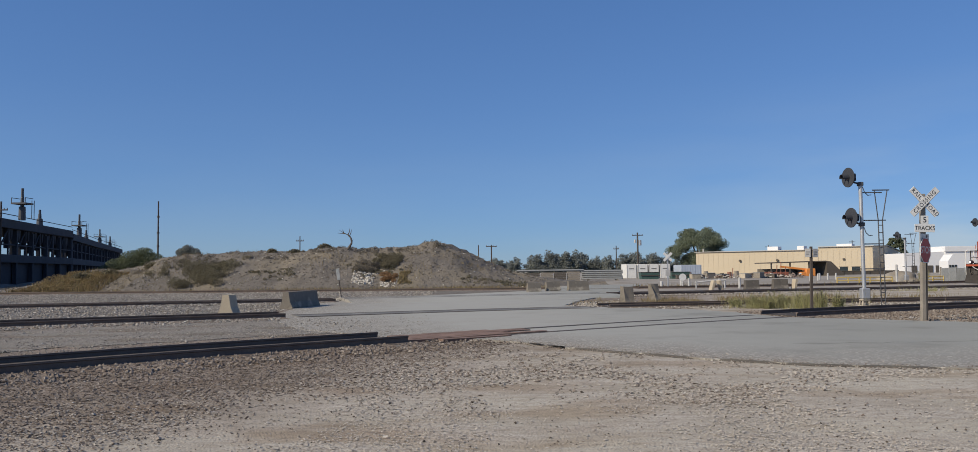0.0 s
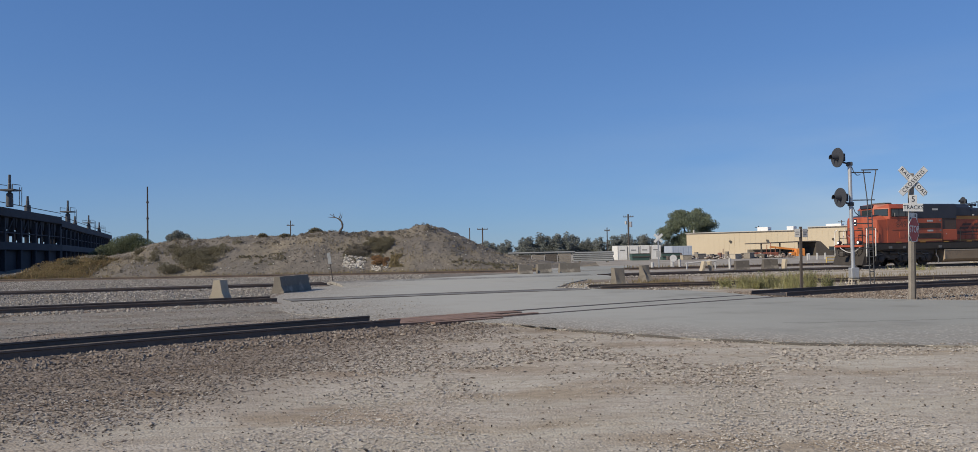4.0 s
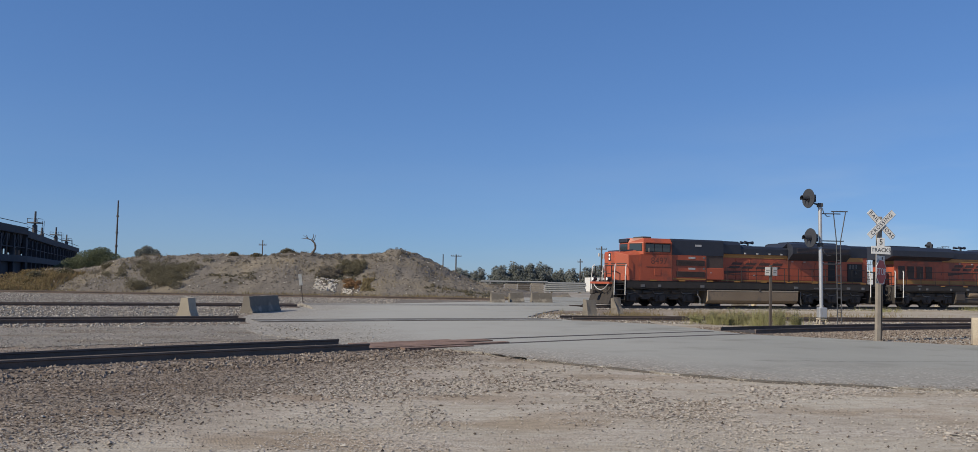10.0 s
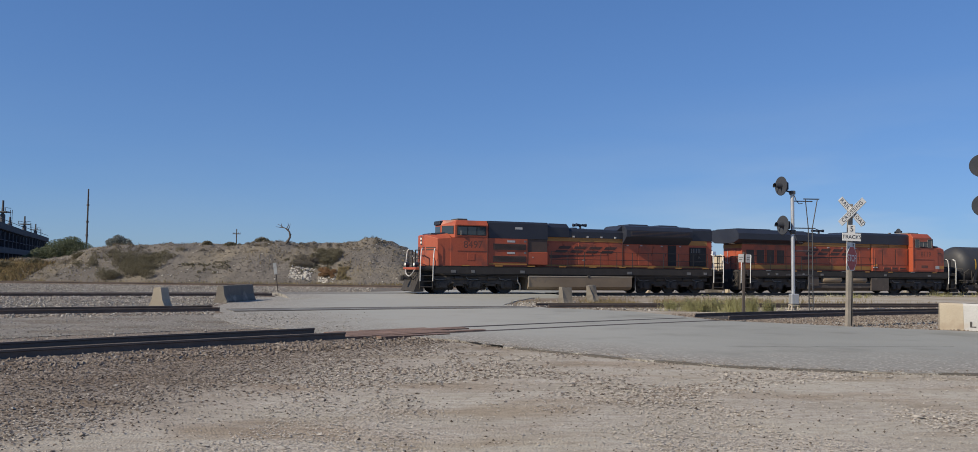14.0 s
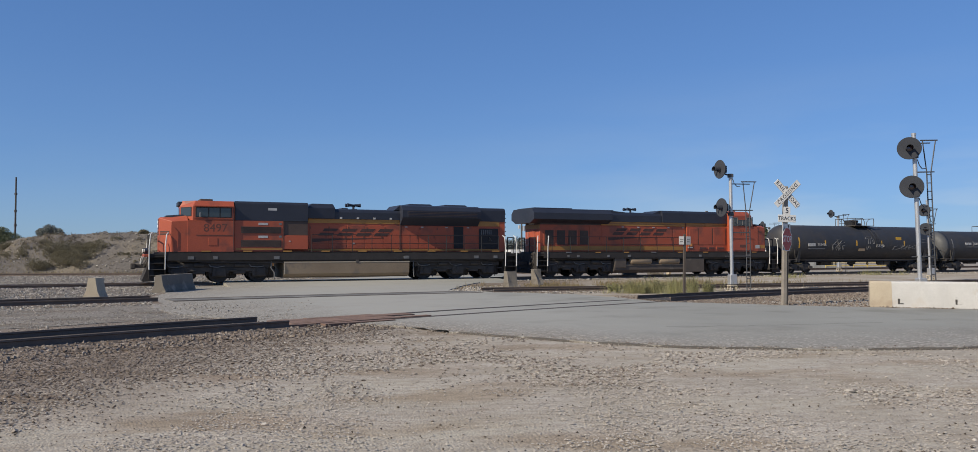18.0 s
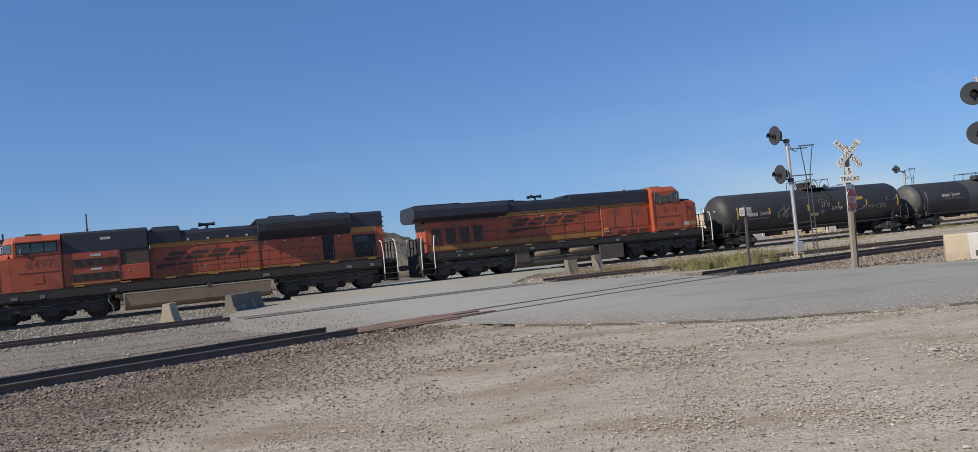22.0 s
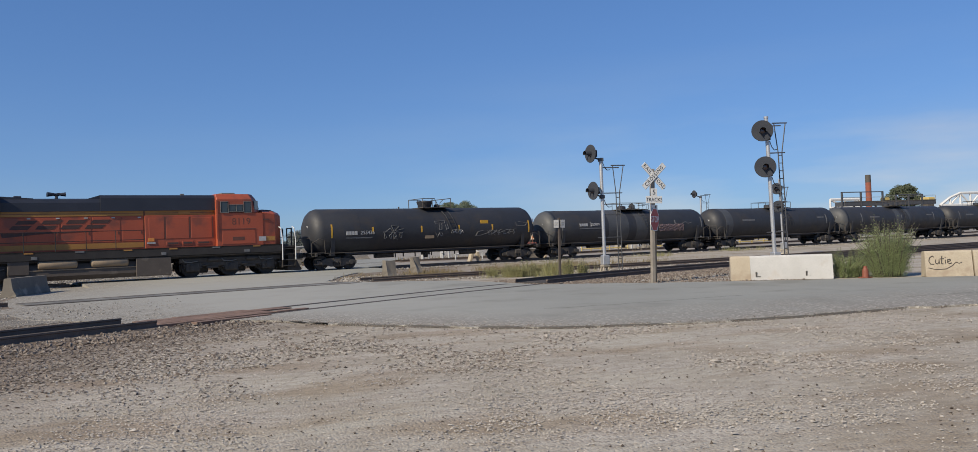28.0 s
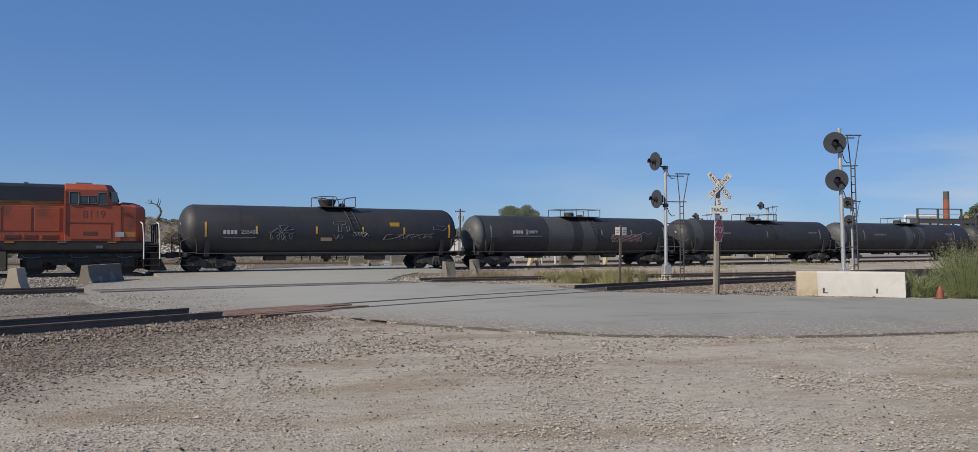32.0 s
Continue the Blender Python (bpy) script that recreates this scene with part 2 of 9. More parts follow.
def dust_on_road(m):
    """Pale gravel dust worn into the asphalt along the road's camera-side edge."""
    n, l = m.node_tree.nodes, m.node_tree.links
    p = n["Principled BSDF"]
    was = p.inputs["Base Color"].links[0].from_socket
    xyz = n.new("ShaderNodeSeparateXYZ")
    l.new(n.new("ShaderNodeNewGeometry").outputs["Position"], xyz.inputs[0])

    def calc(op, a, b):
        k = n.new("ShaderNodeMath")
        k.operation = op
        for sock, v in zip(k.inputs, (a, b)):
            if isinstance(v, float):
                sock.default_value = v
            else:
                l.new(v, sock)
        return k.outputs[0]

    edge = calc("MULTIPLY", calc("MAXIMUM", calc("SUBTRACT", 6.0, xyz.outputs[0]), 0.0), 1.05)
    inset = calc("SUBTRACT", calc("SUBTRACT", xyz.outputs[1], 13.0), edge)
    # the side towards the gravel apron, and the pale worn middle of the crossing
    apron = calc("ADD", calc("MULTIPLY", calc("ADD", xyz.outputs[0], 3.2), 0.917), calc("MULTIPLY", calc("SUBTRACT", xyz.outputs[1], 21.5), 0.4))
    apron = calc("ADD", apron, calc("MULTIPLY", calc("MAXIMUM", calc("SUBTRACT", xyz.outputs[1], 33.0), 0.0), -0.42))
    inset = calc("MINIMUM", inset, apron)
    t = n.new("ShaderNodeTexNoise")
    t.inputs["Scale"].default_value, t.inputs["Detail"].default_value = 0.9, 6.0
    l.new(n["Geometry"].outputs["Position"] if "Geometry" in n else xyz.inputs[0].links[0].from_socket, t.inputs["Vector"])
    r = n.new("ShaderNodeMapRange")
    r.inputs["From Min"].default_value, r.inputs["From Max"].default_value = 4.2, 0.2
    l.new(calc("ADD", inset, calc("MULTIPLY", calc("SUBTRACT", t.outputs["Fac"], 0.5), 5.0)), r.inputs["Value"])
    x = n.new("ShaderNodeMix")
    x.data_type = "RGBA"
    l.new(r.outputs["Result"], x.inputs[0])
    v = n.new("ShaderNodeTexVoronoi")
    v.inputs["Scale"].default_value = 24.0
    l.new(xyz.inputs[0].links[0].from_socket, v.inputs["Vector"])
    c = n.new("ShaderNodeSeparateColor")
    l.new(v.outputs["Color"], c.inputs[0])
    g = n.new("ShaderNodeValToRGB")
    for k, tone in enumerate(((0.16, 0.147, 0.125), (0.315, 0.296, 0.257), (0.355, 0.335, 0.293), (0.48, 0.455, 0.405))):
        if k > 1:
            g.color_ramp.elements.new(0.5)
        g.color_ramp.elements[k].color = (*tone, 1)
    for k, place in enumerate((0.0, 0.3, 0.75, 1.0)):
        g.color_ramp.elements[k].position = place
    l.new(c.outputs[0], g.inputs["Fac"])
    l.new(g.outputs["Color"], x.inputs[7])
    wear = n.new("ShaderNodeMapRange")
    wear.inputs["From Min"].default_value, wear.inputs["From Max"].default_value = 9.0, 1.0
    wear.inputs["To Max"].default_value = 0.75
    l.new(calc("ADD", xyz.outputs[0], calc("MULTIPLY", calc("SUBTRACT", t.outputs["Fac"], 0.5), 6.0)), wear.inputs["Value"])
    y = n.new("ShaderNodeMix")
    y.data_type = "RGBA"
    l.new(wear.outputs["Result"], y.inputs[0])
    l.new(was, y.inputs[6])
    y.inputs[7].default_value = (0.34, 0.335, 0.303, 1)
    l.new(y.outputs[2], x.inputs[6])
    l.new(x.outputs[2], p.inputs["Base Color"])


dust_on_road(M_ASPHALT)
M_LIP = surf("broken_bitumen_edge", (0.10, 0.092, 0.08), (0.068, 0.062, 0.054), 2.5, 40, 0.9, bump=0.5, spots=((0.17, 0.152, 0.127), 1.6, 0.36))
M_PATCH = surf("dark_patched_asphalt", (0.15, 0.148, 0.138), (0.11, 0.108, 0.10), 0.8, 40, 0.85, bump=0.3, coords="W", spots=((0.22, 0.218, 0.2), 0.9, 0.42))
M_DARKBED = surf("oily_track_bed", (0.062, 0.052, 0.044), (0.045, 0.038, 0.033), 1.5, 30, 0.9, bump=0.6, coords="W", spots=((0.10, 0.082, 0.066), 2.0, 0.38))
M_GROOVE = surf("dirt_filled_groove", (0.12, 0.11, 0.098), (0.085, 0.078, 0.07), 2, 30, 0.9, bump=0.3)
M_CRACK = surf("tar_crack", (0.045, 0.042, 0.04), (0.07, 0.065, 0.06), 3, 40, 0.8, bump=0.2)
M_RUST_RAIL = surf("rusty_rail_steel", (0.17, 0.13, 0.105), (0.115, 0.09, 0.075), 3, 40, 0.8, 0.05, bump=0.15)
M_RAIL_TOP = surf("worn_rail_head", (0.16, 0.13, 0.11), (0.24, 0.21, 0.19), 2, 30, 0.38, 0.8, bump=0.05)
M_TIE = surf("creosoted_tie", (0.075, 0.058, 0.046), (0.05, 0.04, 0.034), 3, 30, 0.9, bump=0.5, rnd=0.25)
M_PLANK = surf("rust_brown_crossing_planks", (0.215, 0.137, 0.10), (0.165, 0.108, 0.082), 2, 30, 0.85, bump=0.4, rnd=0.15)
M_CONC = surf("weathered_concrete", (0.45, 0.40, 0.32), (0.355, 0.313, 0.248), 2, 40, 0.92, bump=0.35, spots=((0.24, 0.215, 0.175), 1.7, 0.40), rnd=0.08)
# darker concrete; holds the shade on the road-edge barrier's long face
M_CONC_DARK = surf("dark_stained_concrete", (0.205, 0.183, 0.152), (0.145, 0.129, 0.107), 1.6, 40, 0.92, bump=0.35, spots=((0.30, 0.27, 0.22), 1.5, 0.36))
M_CONC_WHITE = surf("whitewashed_concrete", (0.52, 0.515, 0.495), (0.45, 0.445, 0.425), 1.5, 40, 0.85, bump=0.25, spots=((0.43, 0.40, 0.36), 2.2, 0.36))
M_BLOCK = surf("sooty_concrete", (0.125, 0.112, 0.096), (0.085, 0.076, 0.066), 1.6, 40, 0.92, bump=0.35, spots=((0.19, 0.172, 0.15), 1.5, 0.36))
M_CONC_TAN = surf("bare_tan_concrete", (0.45, 0.39, 0.295), (0.39, 0.333, 0.25), 2, 40, 0.9, bump=0.4, spots=((0.33, 0.27, 0.20), 2.5, 0.38))
M_ORANGE = surf("locomotive_orange_paint", (0.41, 0.088, 0.040), (0.335, 0.073, 0.035), 0.8, 30, 0.5, bump=0.05, spots=((0.22, 0.062, 0.037), 1.1, 0.40))
M_YELLOW = surf("locomotive_yellow_stripe", (0.43, 0.21, 0.05), (0.36, 0.17, 0.04), 1, 30, 0.5, bump=0.05, spots=((0.30, 0.15, 0.04), 1.6, 0.38))
M_NAVY = surf("locomotive_dark_paint", (0.019, 0.023, 0.036), (0.028, 0.032, 0.046), 1, 30, 0.5, bump=0.05)
M_UNDER = surf("grimy_running_gear", (0.06, 0.054, 0.048), (0.095, 0.083, 0.072), 2, 30, 0.8, 0.1, bump=0.3)
M_FUELTANK = surf("dusty_fuel_tank", (0.31, 0.235, 0.155), (0.245, 0.183, 0.12), 1, 30, 0.75, bump=0.1, spots=((0.2, 0.16, 0.12), 1.8, 0.38))
M_GRIME = surf("dusty_black_steel", (0.055, 0.049, 0.043), (0.08, 0.07, 0.061), 2, 30, 0.75, bump=0.1)
M_TANK = surf("sooty_black_tank_paint", (0.025, 0.027, 0.033), (0.034, 0.036, 0.042), 0.7, 25, 0.6, bump=0.04, spots=((0.04, 0.037, 0.036), 0.9, 0.40))
M_TANK_BAND = surf("faded_grey_tank_band", (0.075, 0.078, 0.083), (0.055, 0.058, 0.062), 1.5, 25, 0.6, bump=0.05)
M_WHITE = surf("white_paint", (0.72, 0.72, 0.70), (0.62, 0.62, 0.60), 2, 30, 0.6, bump=0.05)
M_DECAL = surf("faded_white_lettering", (0.50, 0.50, 0.49), (0.36, 0.36, 0.36), 3, 40, 0.7, bump=0)
M_DECALDIM = surf("worn_grey_lettering", (0.20, 0.20, 0.20), (0.12, 0.12, 0.12), 3, 40, 0.7, bump=0)
M_REFLECT = surf("yellow_reflector_tape", (0.62, 0.36, 0.03), (0.55, 0.30, 0.03), 3, 40, 0.5, bump=0)
M_BLACKTXT = surf("black_lettering", (0.02, 0.02, 0.022), (0.03, 0.03, 0.03), 3, 40, 0.6, bump=0)
M_NUM = surf("sooty_brown_lettering", (0.10, 0.042, 0.03), (0.15, 0.056, 0.038), 2.5, 30, 0.6, bump=0)
M_GALV = surf("galvanised_steel", (0.55, 0.56, 0.57), (0.45, 0.46, 0.47), 3, 40, 0.45, 0.6, bump=0.05)
M_SIGNAL = surf("signal_black", (0.03, 0.034, 0.045), (0.04, 0.045, 0.056), 2, 30, 0.9, bump=0.05)
M_STEELDARK = surf("dark_steel", (0.07, 0.073, 0.08), (0.10, 0.102, 0.108), 2, 30, 0.6, 0.3, bump=0.1)
M_RED = surf("sign_red", (0.40, 0.028, 0.03), (0.33, 0.025, 0.028), 2, 30, 0.5, bump=0)
M_WOODPOST = surf("weathered_wood_post", (0.28, 0.25, 0.212), (0.20, 0.178, 0.15), 3, 30, 0.9, bump=0.4)
M_POLE = surf("dark_utility_pole", (0.085, 0.07, 0.06), (0.06, 0.05, 0.045), 1, 20, 0.9, bump=0.3)
M_MOUND = surf("dirt_mound", (0.165, 0.147, 0.126), (0.10, 0.089, 0.077), 0.7, 9, 0.95, bump=0.9, bscale=4, coords="W", spots=((0.165, 0.142, 0.108), 0.16, 0.45), depth=0.15)
M_GLASS = glassy("dark_window_glass", (0.03, 0.04, 0.045))
M_LENS = glassy("unlit_lens", (0.05, 0.02, 0.02), 0.15)
M_LIGHT = surf("headlight_glass", (0.75, 0.74, 0.70), (0.6, 0.6, 0.58), 5, 40, 0.2, bump=0)
M_GRASS = islands("roadside_grass", ((0.33, 0.335, 0.15), (0.40, 0.39, 0.19), (0.47, 0.43, 0.245), (0.28, 0.30, 0.135)), thin=0.45)
M_GOLD = islands("golden_dry_grass", ((0.30, 0.225, 0.11), (0.25, 0.21, 0.10), (0.34, 0.255, 0.14), (0.22, 0.155, 0.08)), thin=0.4)
M_DRY = islands("dry_grass", ((0.30, 0.24, 0.13), (0.25, 0.20, 0.105), (0.35, 0.28, 0.16), (0.19, 0.165, 0.08)), thin=0.4)
# lightened and blued so the colour carries some distance haze
M_LEAF = islands("leaves", ((0.165, 0.20, 0.135), (0.20, 0.235, 0.16), (0.24, 0.27, 0.19), (0.18, 0.215, 0.148)), thin=0.4)
M_SCRAP = islands("rusty_scrap", ((0.16, 0.085, 0.06), (0.24, 0.20, 0.165), (0.11, 0.085, 0.075), (0.55, 0.53, 0.49), (0.19, 0.10, 0.07)))
M_LEAF_DEEP = islands("deep_green_leaves", ((0.12, 0.145, 0.085), (0.15, 0.175, 0.105), (0.185, 0.205, 0.13), (0.13, 0.155, 0.095)), thin=0.4)
M_LEAF_LIGHT = islands("light_leaves", ((0.22, 0.28, 0.12), (0.28, 0.335, 0.15), (0.34, 0.38, 0.19), (0.25, 0.30, 0.14)), thin=0.4)
# distance haze is mixed into these pale grey-green tones
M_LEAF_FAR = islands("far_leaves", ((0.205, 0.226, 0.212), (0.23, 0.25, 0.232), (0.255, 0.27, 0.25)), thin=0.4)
M_STONES = islands("gravel_stones", ((0.31, 0.28, 0.243), (0.37, 0.337, 0.295), (0.415, 0.381, 0.335), (0.335, 0.303, 0.264), (0.45, 0.415, 0.37)))
M_STONES_DARK = islands("ballast_stones", ((0.085, 0.067, 0.055), (0.165, 0.135, 0.11), (0.23, 0.194, 0.16), (0.13, 0.098, 0.076), (0.31, 0.275, 0.235)))
M_TWIG = surf("grey_bark", (0.12, 0.10, 0.085), (0.08, 0.068, 0.06), 3, 30, 0.9, bump=0.3)
M_TAN = surf("tan_metal_cladding", (0.50, 0.425, 0.31), (0.465, 0.395, 0.285), 0.15, 3, 0.6, bump=0.03, speck=0.93)
M_BLDWHITE = surf("white_cladding", (0.72, 0.725, 0.73), (0.68, 0.685, 0.69), 0.2, 3, 0.6, bump=0.02, speck=0.95)
M_ROOFGREY = surf("pale_roof", (0.46, 0.44, 0.41), (0.41, 0.39, 0.365), 0.2, 3, 0.7, bump=0.05, speck=0.9)
M_DULL = surf("dull_dark_cladding", (0.10, 0.085, 0.07), (0.075, 0.065, 0.055), 0.3, 5, 0.8, bump=0.1)
M_BLUESTEEL = surf("dark_structural_steel", (0.026, 0.03, 0.042), (0.036, 0.041, 0.054), 0.3, 5, 0.8, bump=0.1)
M_PIPE = surf("grey_pipes", (0.30, 0.31, 0.31), (0.24, 0.25, 0.25), 1, 10, 0.6, bump=0.05, rnd=0.15)
M_SAFETY = surf("safety_yellow", (0.55, 0.42, 0.15), (0.48, 0.36, 0.13), 1, 20, 0.6, bump=0.05)
M_REDBARREL = surf("faded_red_plastic", (0.25, 0.082, 0.048), (0.18, 0.062, 0.04), 2, 30, 0.6, bump=0.05)
M_BRICKRED = surf("red_brick_chimney", (0.28, 0.09, 0.055), (0.22, 0.07, 0.045), 1, 8, 0.9, bump=0.2)
M_RUBBLE = islands("pale_rubble", ((0.50, 0.47, 0.41), (0.38, 0.35, 0.30), (0.58, 0.55, 0.49), (0.30, 0.26, 0.22)))
M_SCRUB = islands("grey_brown_scrub", ((0.18, 0.157, 0.122), (0.225, 0.197, 0.152), (0.145, 0.128, 0.10), (0.28, 0.245, 0.19)), thin=0.3)
M_SCRUB_GREEN = islands("olive_scrub", ((0.18, 0.162, 0.105), (0.215, 0.192, 0.125), (0.15, 0.136, 0.09), (0.25, 0.222, 0.15)), thin=0.4)
M_RUST_WEED = islands("rust_coloured_weeds", ((0.33, 0.19, 0.09), (0.26, 0.15, 0.075), (0.38, 0.24, 0.125), (0.20, 0.13, 0.07)), thin=0.3)
M_RUSTY = surf("rusty_scrap_steel", (0.22, 0.105, 0.07), (0.15, 0.08, 0.06), 2, 20, 0.8, bump=0.2, rnd=0.3)
M_CLODS = islands("dirt_clods", ((0.12, 0.105, 0.09), (0.18, 0.16, 0.137), (0.15, 0.13, 0.11), (0.26, 0.236, 0.205)))
# black deepened for the shadows and hoses that break up the pilot
M_PILOT = surf("oily_black_pilot", (0.026, 0.023, 0.021), (0.045, 0.038, 0.032), 3, 30, 0.85, bump=0.2)
M_MARK = surf("worn_black_wordmark", (0.05, 0.028, 0.024), (0.085, 0.04, 0.03), 2.5, 30, 0.6, bump=0)
M_PINKGREY = surf("faded_pink_graffiti", (0.20, 0.14, 0.14), (0.15, 0.11, 0.115), 3, 30, 0.7, bump=0)
# dark brown of the louvres; also paints the shade under the radiator wing
M_LOUVRE = surf("sooty_louvre_slats", (0.06, 0.042, 0.036), (0.09, 0.06, 0.048), 2, 30, 0.7, bump=0.1)
M_STONES_GREY = islands("grey_gravel_stones", ((0.10, 0.088, 0.075), (0.27, 0.248, 0.215), (0.33, 0.305, 0.268), (0.18, 0.158, 0.132), (0.45, 0.42, 0.375)))
M_SPECK = islands("dark_specks", ((0.06, 0.047, 0.037), (0.10, 0.08, 0.062), (0.14, 0.115, 0.09)))
M_GREENBIN = surf("dark_green_steel", (0.05, 0.10, 0.085), (0.04, 0.08, 0.07), 1, 20, 0.6, bump=0.05)
M_SILL = surf("oily_frame_sill", (0.026, 0.023, 0.022), (0.040, 0.035, 0.032), 2, 30, 0.8, bump=0.1)
M_TRUCK = surf("oily_locomotive_running_gear", (0.042, 0.038, 0.036), (0.07, 0.062, 0.056), 2, 30, 0.8, bump=0.3, spots=((0.085, 0.074, 0.064), 2.2, 0.36))
M_RAILBLACK = surf("black_handrail_paint", (0.012, 0.012, 0.014), (0.02, 0.02, 0.022), 2, 30, 0.7, bump=0.05)
M_TANKLIT = surf("dusty_tank_edge", (0.42, 0.36, 0.28), (0.34, 0.29, 0.22), 2, 30, 0.8, bump=0.05)
M_TANKDARK = surf("grimy_brown_tank", (0.105, 0.085, 0.07), (0.08, 0.066, 0.055), 1.5, 30, 0.8, bump=0.1, spots=((0.15, 0.125, 0.1), 1.8, 0.36))
M_LAMP = surf("lit_headlamp_glass", (0.9, 0.88, 0.82), (0.85, 0.83, 0.78), 5, 40, 0.2, bump=0)
M_LAMP.node_tree.nodes["Principled BSDF"].inputs["Emission Color"].default_value = (1.0, 0.93, 0.8, 1)
M_LAMP.node_tree.nodes["Principled BSDF"].inputs["Emission Strength"].default_value = 0.5
M_CRANE = surf("bright_orange_paint", (0.72, 0.27, 0.06), (0.62, 0.22, 0.05), 1, 20, 0.5, bump=0.05)


# ---- building kit ----
def part(name, bm, material, parent, label="", at=None, smooth=False):
    me = bpy.data.meshes.new(name)
    bm.to_mesh(me)
    bm.free()
    if smooth:
        me.polygons.foreach_set("use_smooth", [True] * len(me.polygons))
    me.materials.append(material)
    ob = new(name, me)
    if parent is not None:
        ob.parent = parent
    if at is not None:
        ob.matrix_basis = at
    if label:
        ob["label"] = label
    return ob


def share(src, parent, at, name=None):
    """Another object on the same mesh."""
    ob = new(name or src.name.split(".")[0], src.data)
    ob.parent = parent
    ob.matrix_basis = at
    return ob


def thing(name, label, category, at=None, group="", kind=""):
    ob = new(name)
    ob.empty_display_size = 0.2
    if at is not None:
        ob.matrix_basis = at
    return tagged(ob, label, category, group, kind)


def box(bm, x0, y0, z0, x1, y1, z1, bev=0.0, m=None):
    c = [(x0 + x1) / 2, (y0 + y1) / 2, (z0 + z1) / 2]
    r = bmesh.ops.create_cube(bm, size=1, matrix=(m or Matrix()) @ Matrix.Translation(c) @ Matrix.Diagonal((x1 - x0, y1 - y0, z1 - z0, 1)))
    if bev:
        es = list({e for v in r["verts"] for e in v.link_edges})
        bmesh.ops.bevel(bm, geom=es, offset=bev, segments=1, affect="EDGES")
    return bm


def boxes(*rows, bev=0.0):
    bm = bmesh.new()
    for r in rows:
        box(bm, *r, bev=bev)
    return bm


def rod(bm, p, q, r, seg=8, r2=None):
    p, q = Vector(p), Vector(q)
    d = q - p
    m = Matrix.Translation((p + q) / 2) @ d.to_track_quat("Z", "Y").to_matrix().to_4x4()
    bmesh.ops.create_cone(bm, cap_ends=True, segments=seg, radius1=r, radius2=r if r2 is None else r2, depth=d.length, matrix=m)
    return bm


def rods(rows, r, seg=6):
    bm = bmesh.new()
    for p, q in rows:
        rod(bm, p, q, r, seg)
    return bm


def path_rod(pts, r, seg=6):
    """One bent tube through the points."""
    p = [Vector(q) for q in pts]
    bm = bmesh.new()
    rings, side = [], None
    for i, q in enumerate(p):
        a = (q - p[i - 1]).normalized() if i else (p[1] - q).normalized()
        b = (p[i + 1] - q).normalized() if i < len(p) - 1 else a
        t = a + b if (a + b).length > 1e-3 else b
        t.normalize()
        if side is None:
            side = t.orthogonal().normalized()
        side = (side - t * side.dot(t)).normalized() if (side - t * side.dot(t)).length > 1e-3 else t.orthogonal().normalized()
        up = t.cross(side)
        wide = r / max(0.5, a.dot(t))
        rings.append([bm.verts.new(q + (side * math.cos(2 * math.pi * k / seg) + up * math.sin(2 * math.pi * k / seg)) * wide) for k in range(seg)])
    for a, b in zip(rings[:-1], rings[1:]):
        for k in range(seg):
            bm.faces.new((a[k], a[(k + 1) % seg], b[(k + 1) % seg], b[k]))
    bm.faces.new(rings[0][::-1])
    bm.faces.new(rings[-1])
    bmesh.ops.recalc_face_normals(bm, faces=bm.faces[:])
    return bm


def prism(profile, y0, y1, axis="y"):
    """A closed outline in (a, b) pushed from y0 to y1. axis y: outline in x and z; axis x: outline in y and z."""
    bm = bmesh.new()
    put = (lambda a, b, c: (a, c, b)) if axis == "y" else (lambda a, b, c: (c, a, b))
    lo = [bm.verts.new(put(a, b, y0)) for a, b in profile]
    hi = [bm.verts.new(put(a, b, y1)) for a, b in profile]
    bm.faces.new(lo)
    bm.faces.new(hi[::-1])
    for k in range(len(profile)):
        j = (k + 1) % len(profile)
        bm.faces.new((lo[j], lo[k], hi[k], hi[j]))
    bmesh.ops.recalc_face_normals(bm, faces=bm.faces[:])
    return bm


def lathe(profile, seg=32, axis="x"):
    """Spin (along, radius) pairs round an axis."""
    bm = bmesh.new()
    rings = []
    for a, r in profile:
        ring = []
        for k in range(seg):
            t = 2 * math.pi * k / seg
            c, s = r * math.cos(t), r * math.sin(t)
            ring.append(bm.verts.new({"x": (a, c, s), "y": (c, a, s), "z": (c, s, a)}[axis]))
        rings.append(ring)
    for p, q in zip(rings[:-1], rings[1:]):
        for k in range(seg):
            j = (k + 1) % seg
            bm.faces.new((p[k], p[j], q[j], q[k]))
    for ring, a in ((rings[0], 0), (rings[-1], 1)):
        bm.faces.new(ring)
    bmesh.ops.recalc_face_normals(bm, faces=bm.faces[:])
    return bm


def lettering(text, size, material, parent, m, name="lettering", depth=0.004, shear=0.0, spacing=1.0):
    cu = bpy.data.curves.new(name, "FONT")
    cu.body, cu.size, cu.extrude, cu.align_x, cu.align_y, cu.shear, cu.space_character = text, size, depth, "CENTER", "CENTER", shear, spacing
    tmp = bpy.data.objects.new("tmp", cu)
    me = bpy.data.meshes.new_from_object(tmp)
    bpy.data.objects.remove(tmp)
    bpy.data.curves.remove(cu)
    me.materials.clear()
    me.materials.append(material)
    ob = new(name, me)
    if parent is not None:
        ob.parent = parent
    ob.matrix_basis = m
    return ob


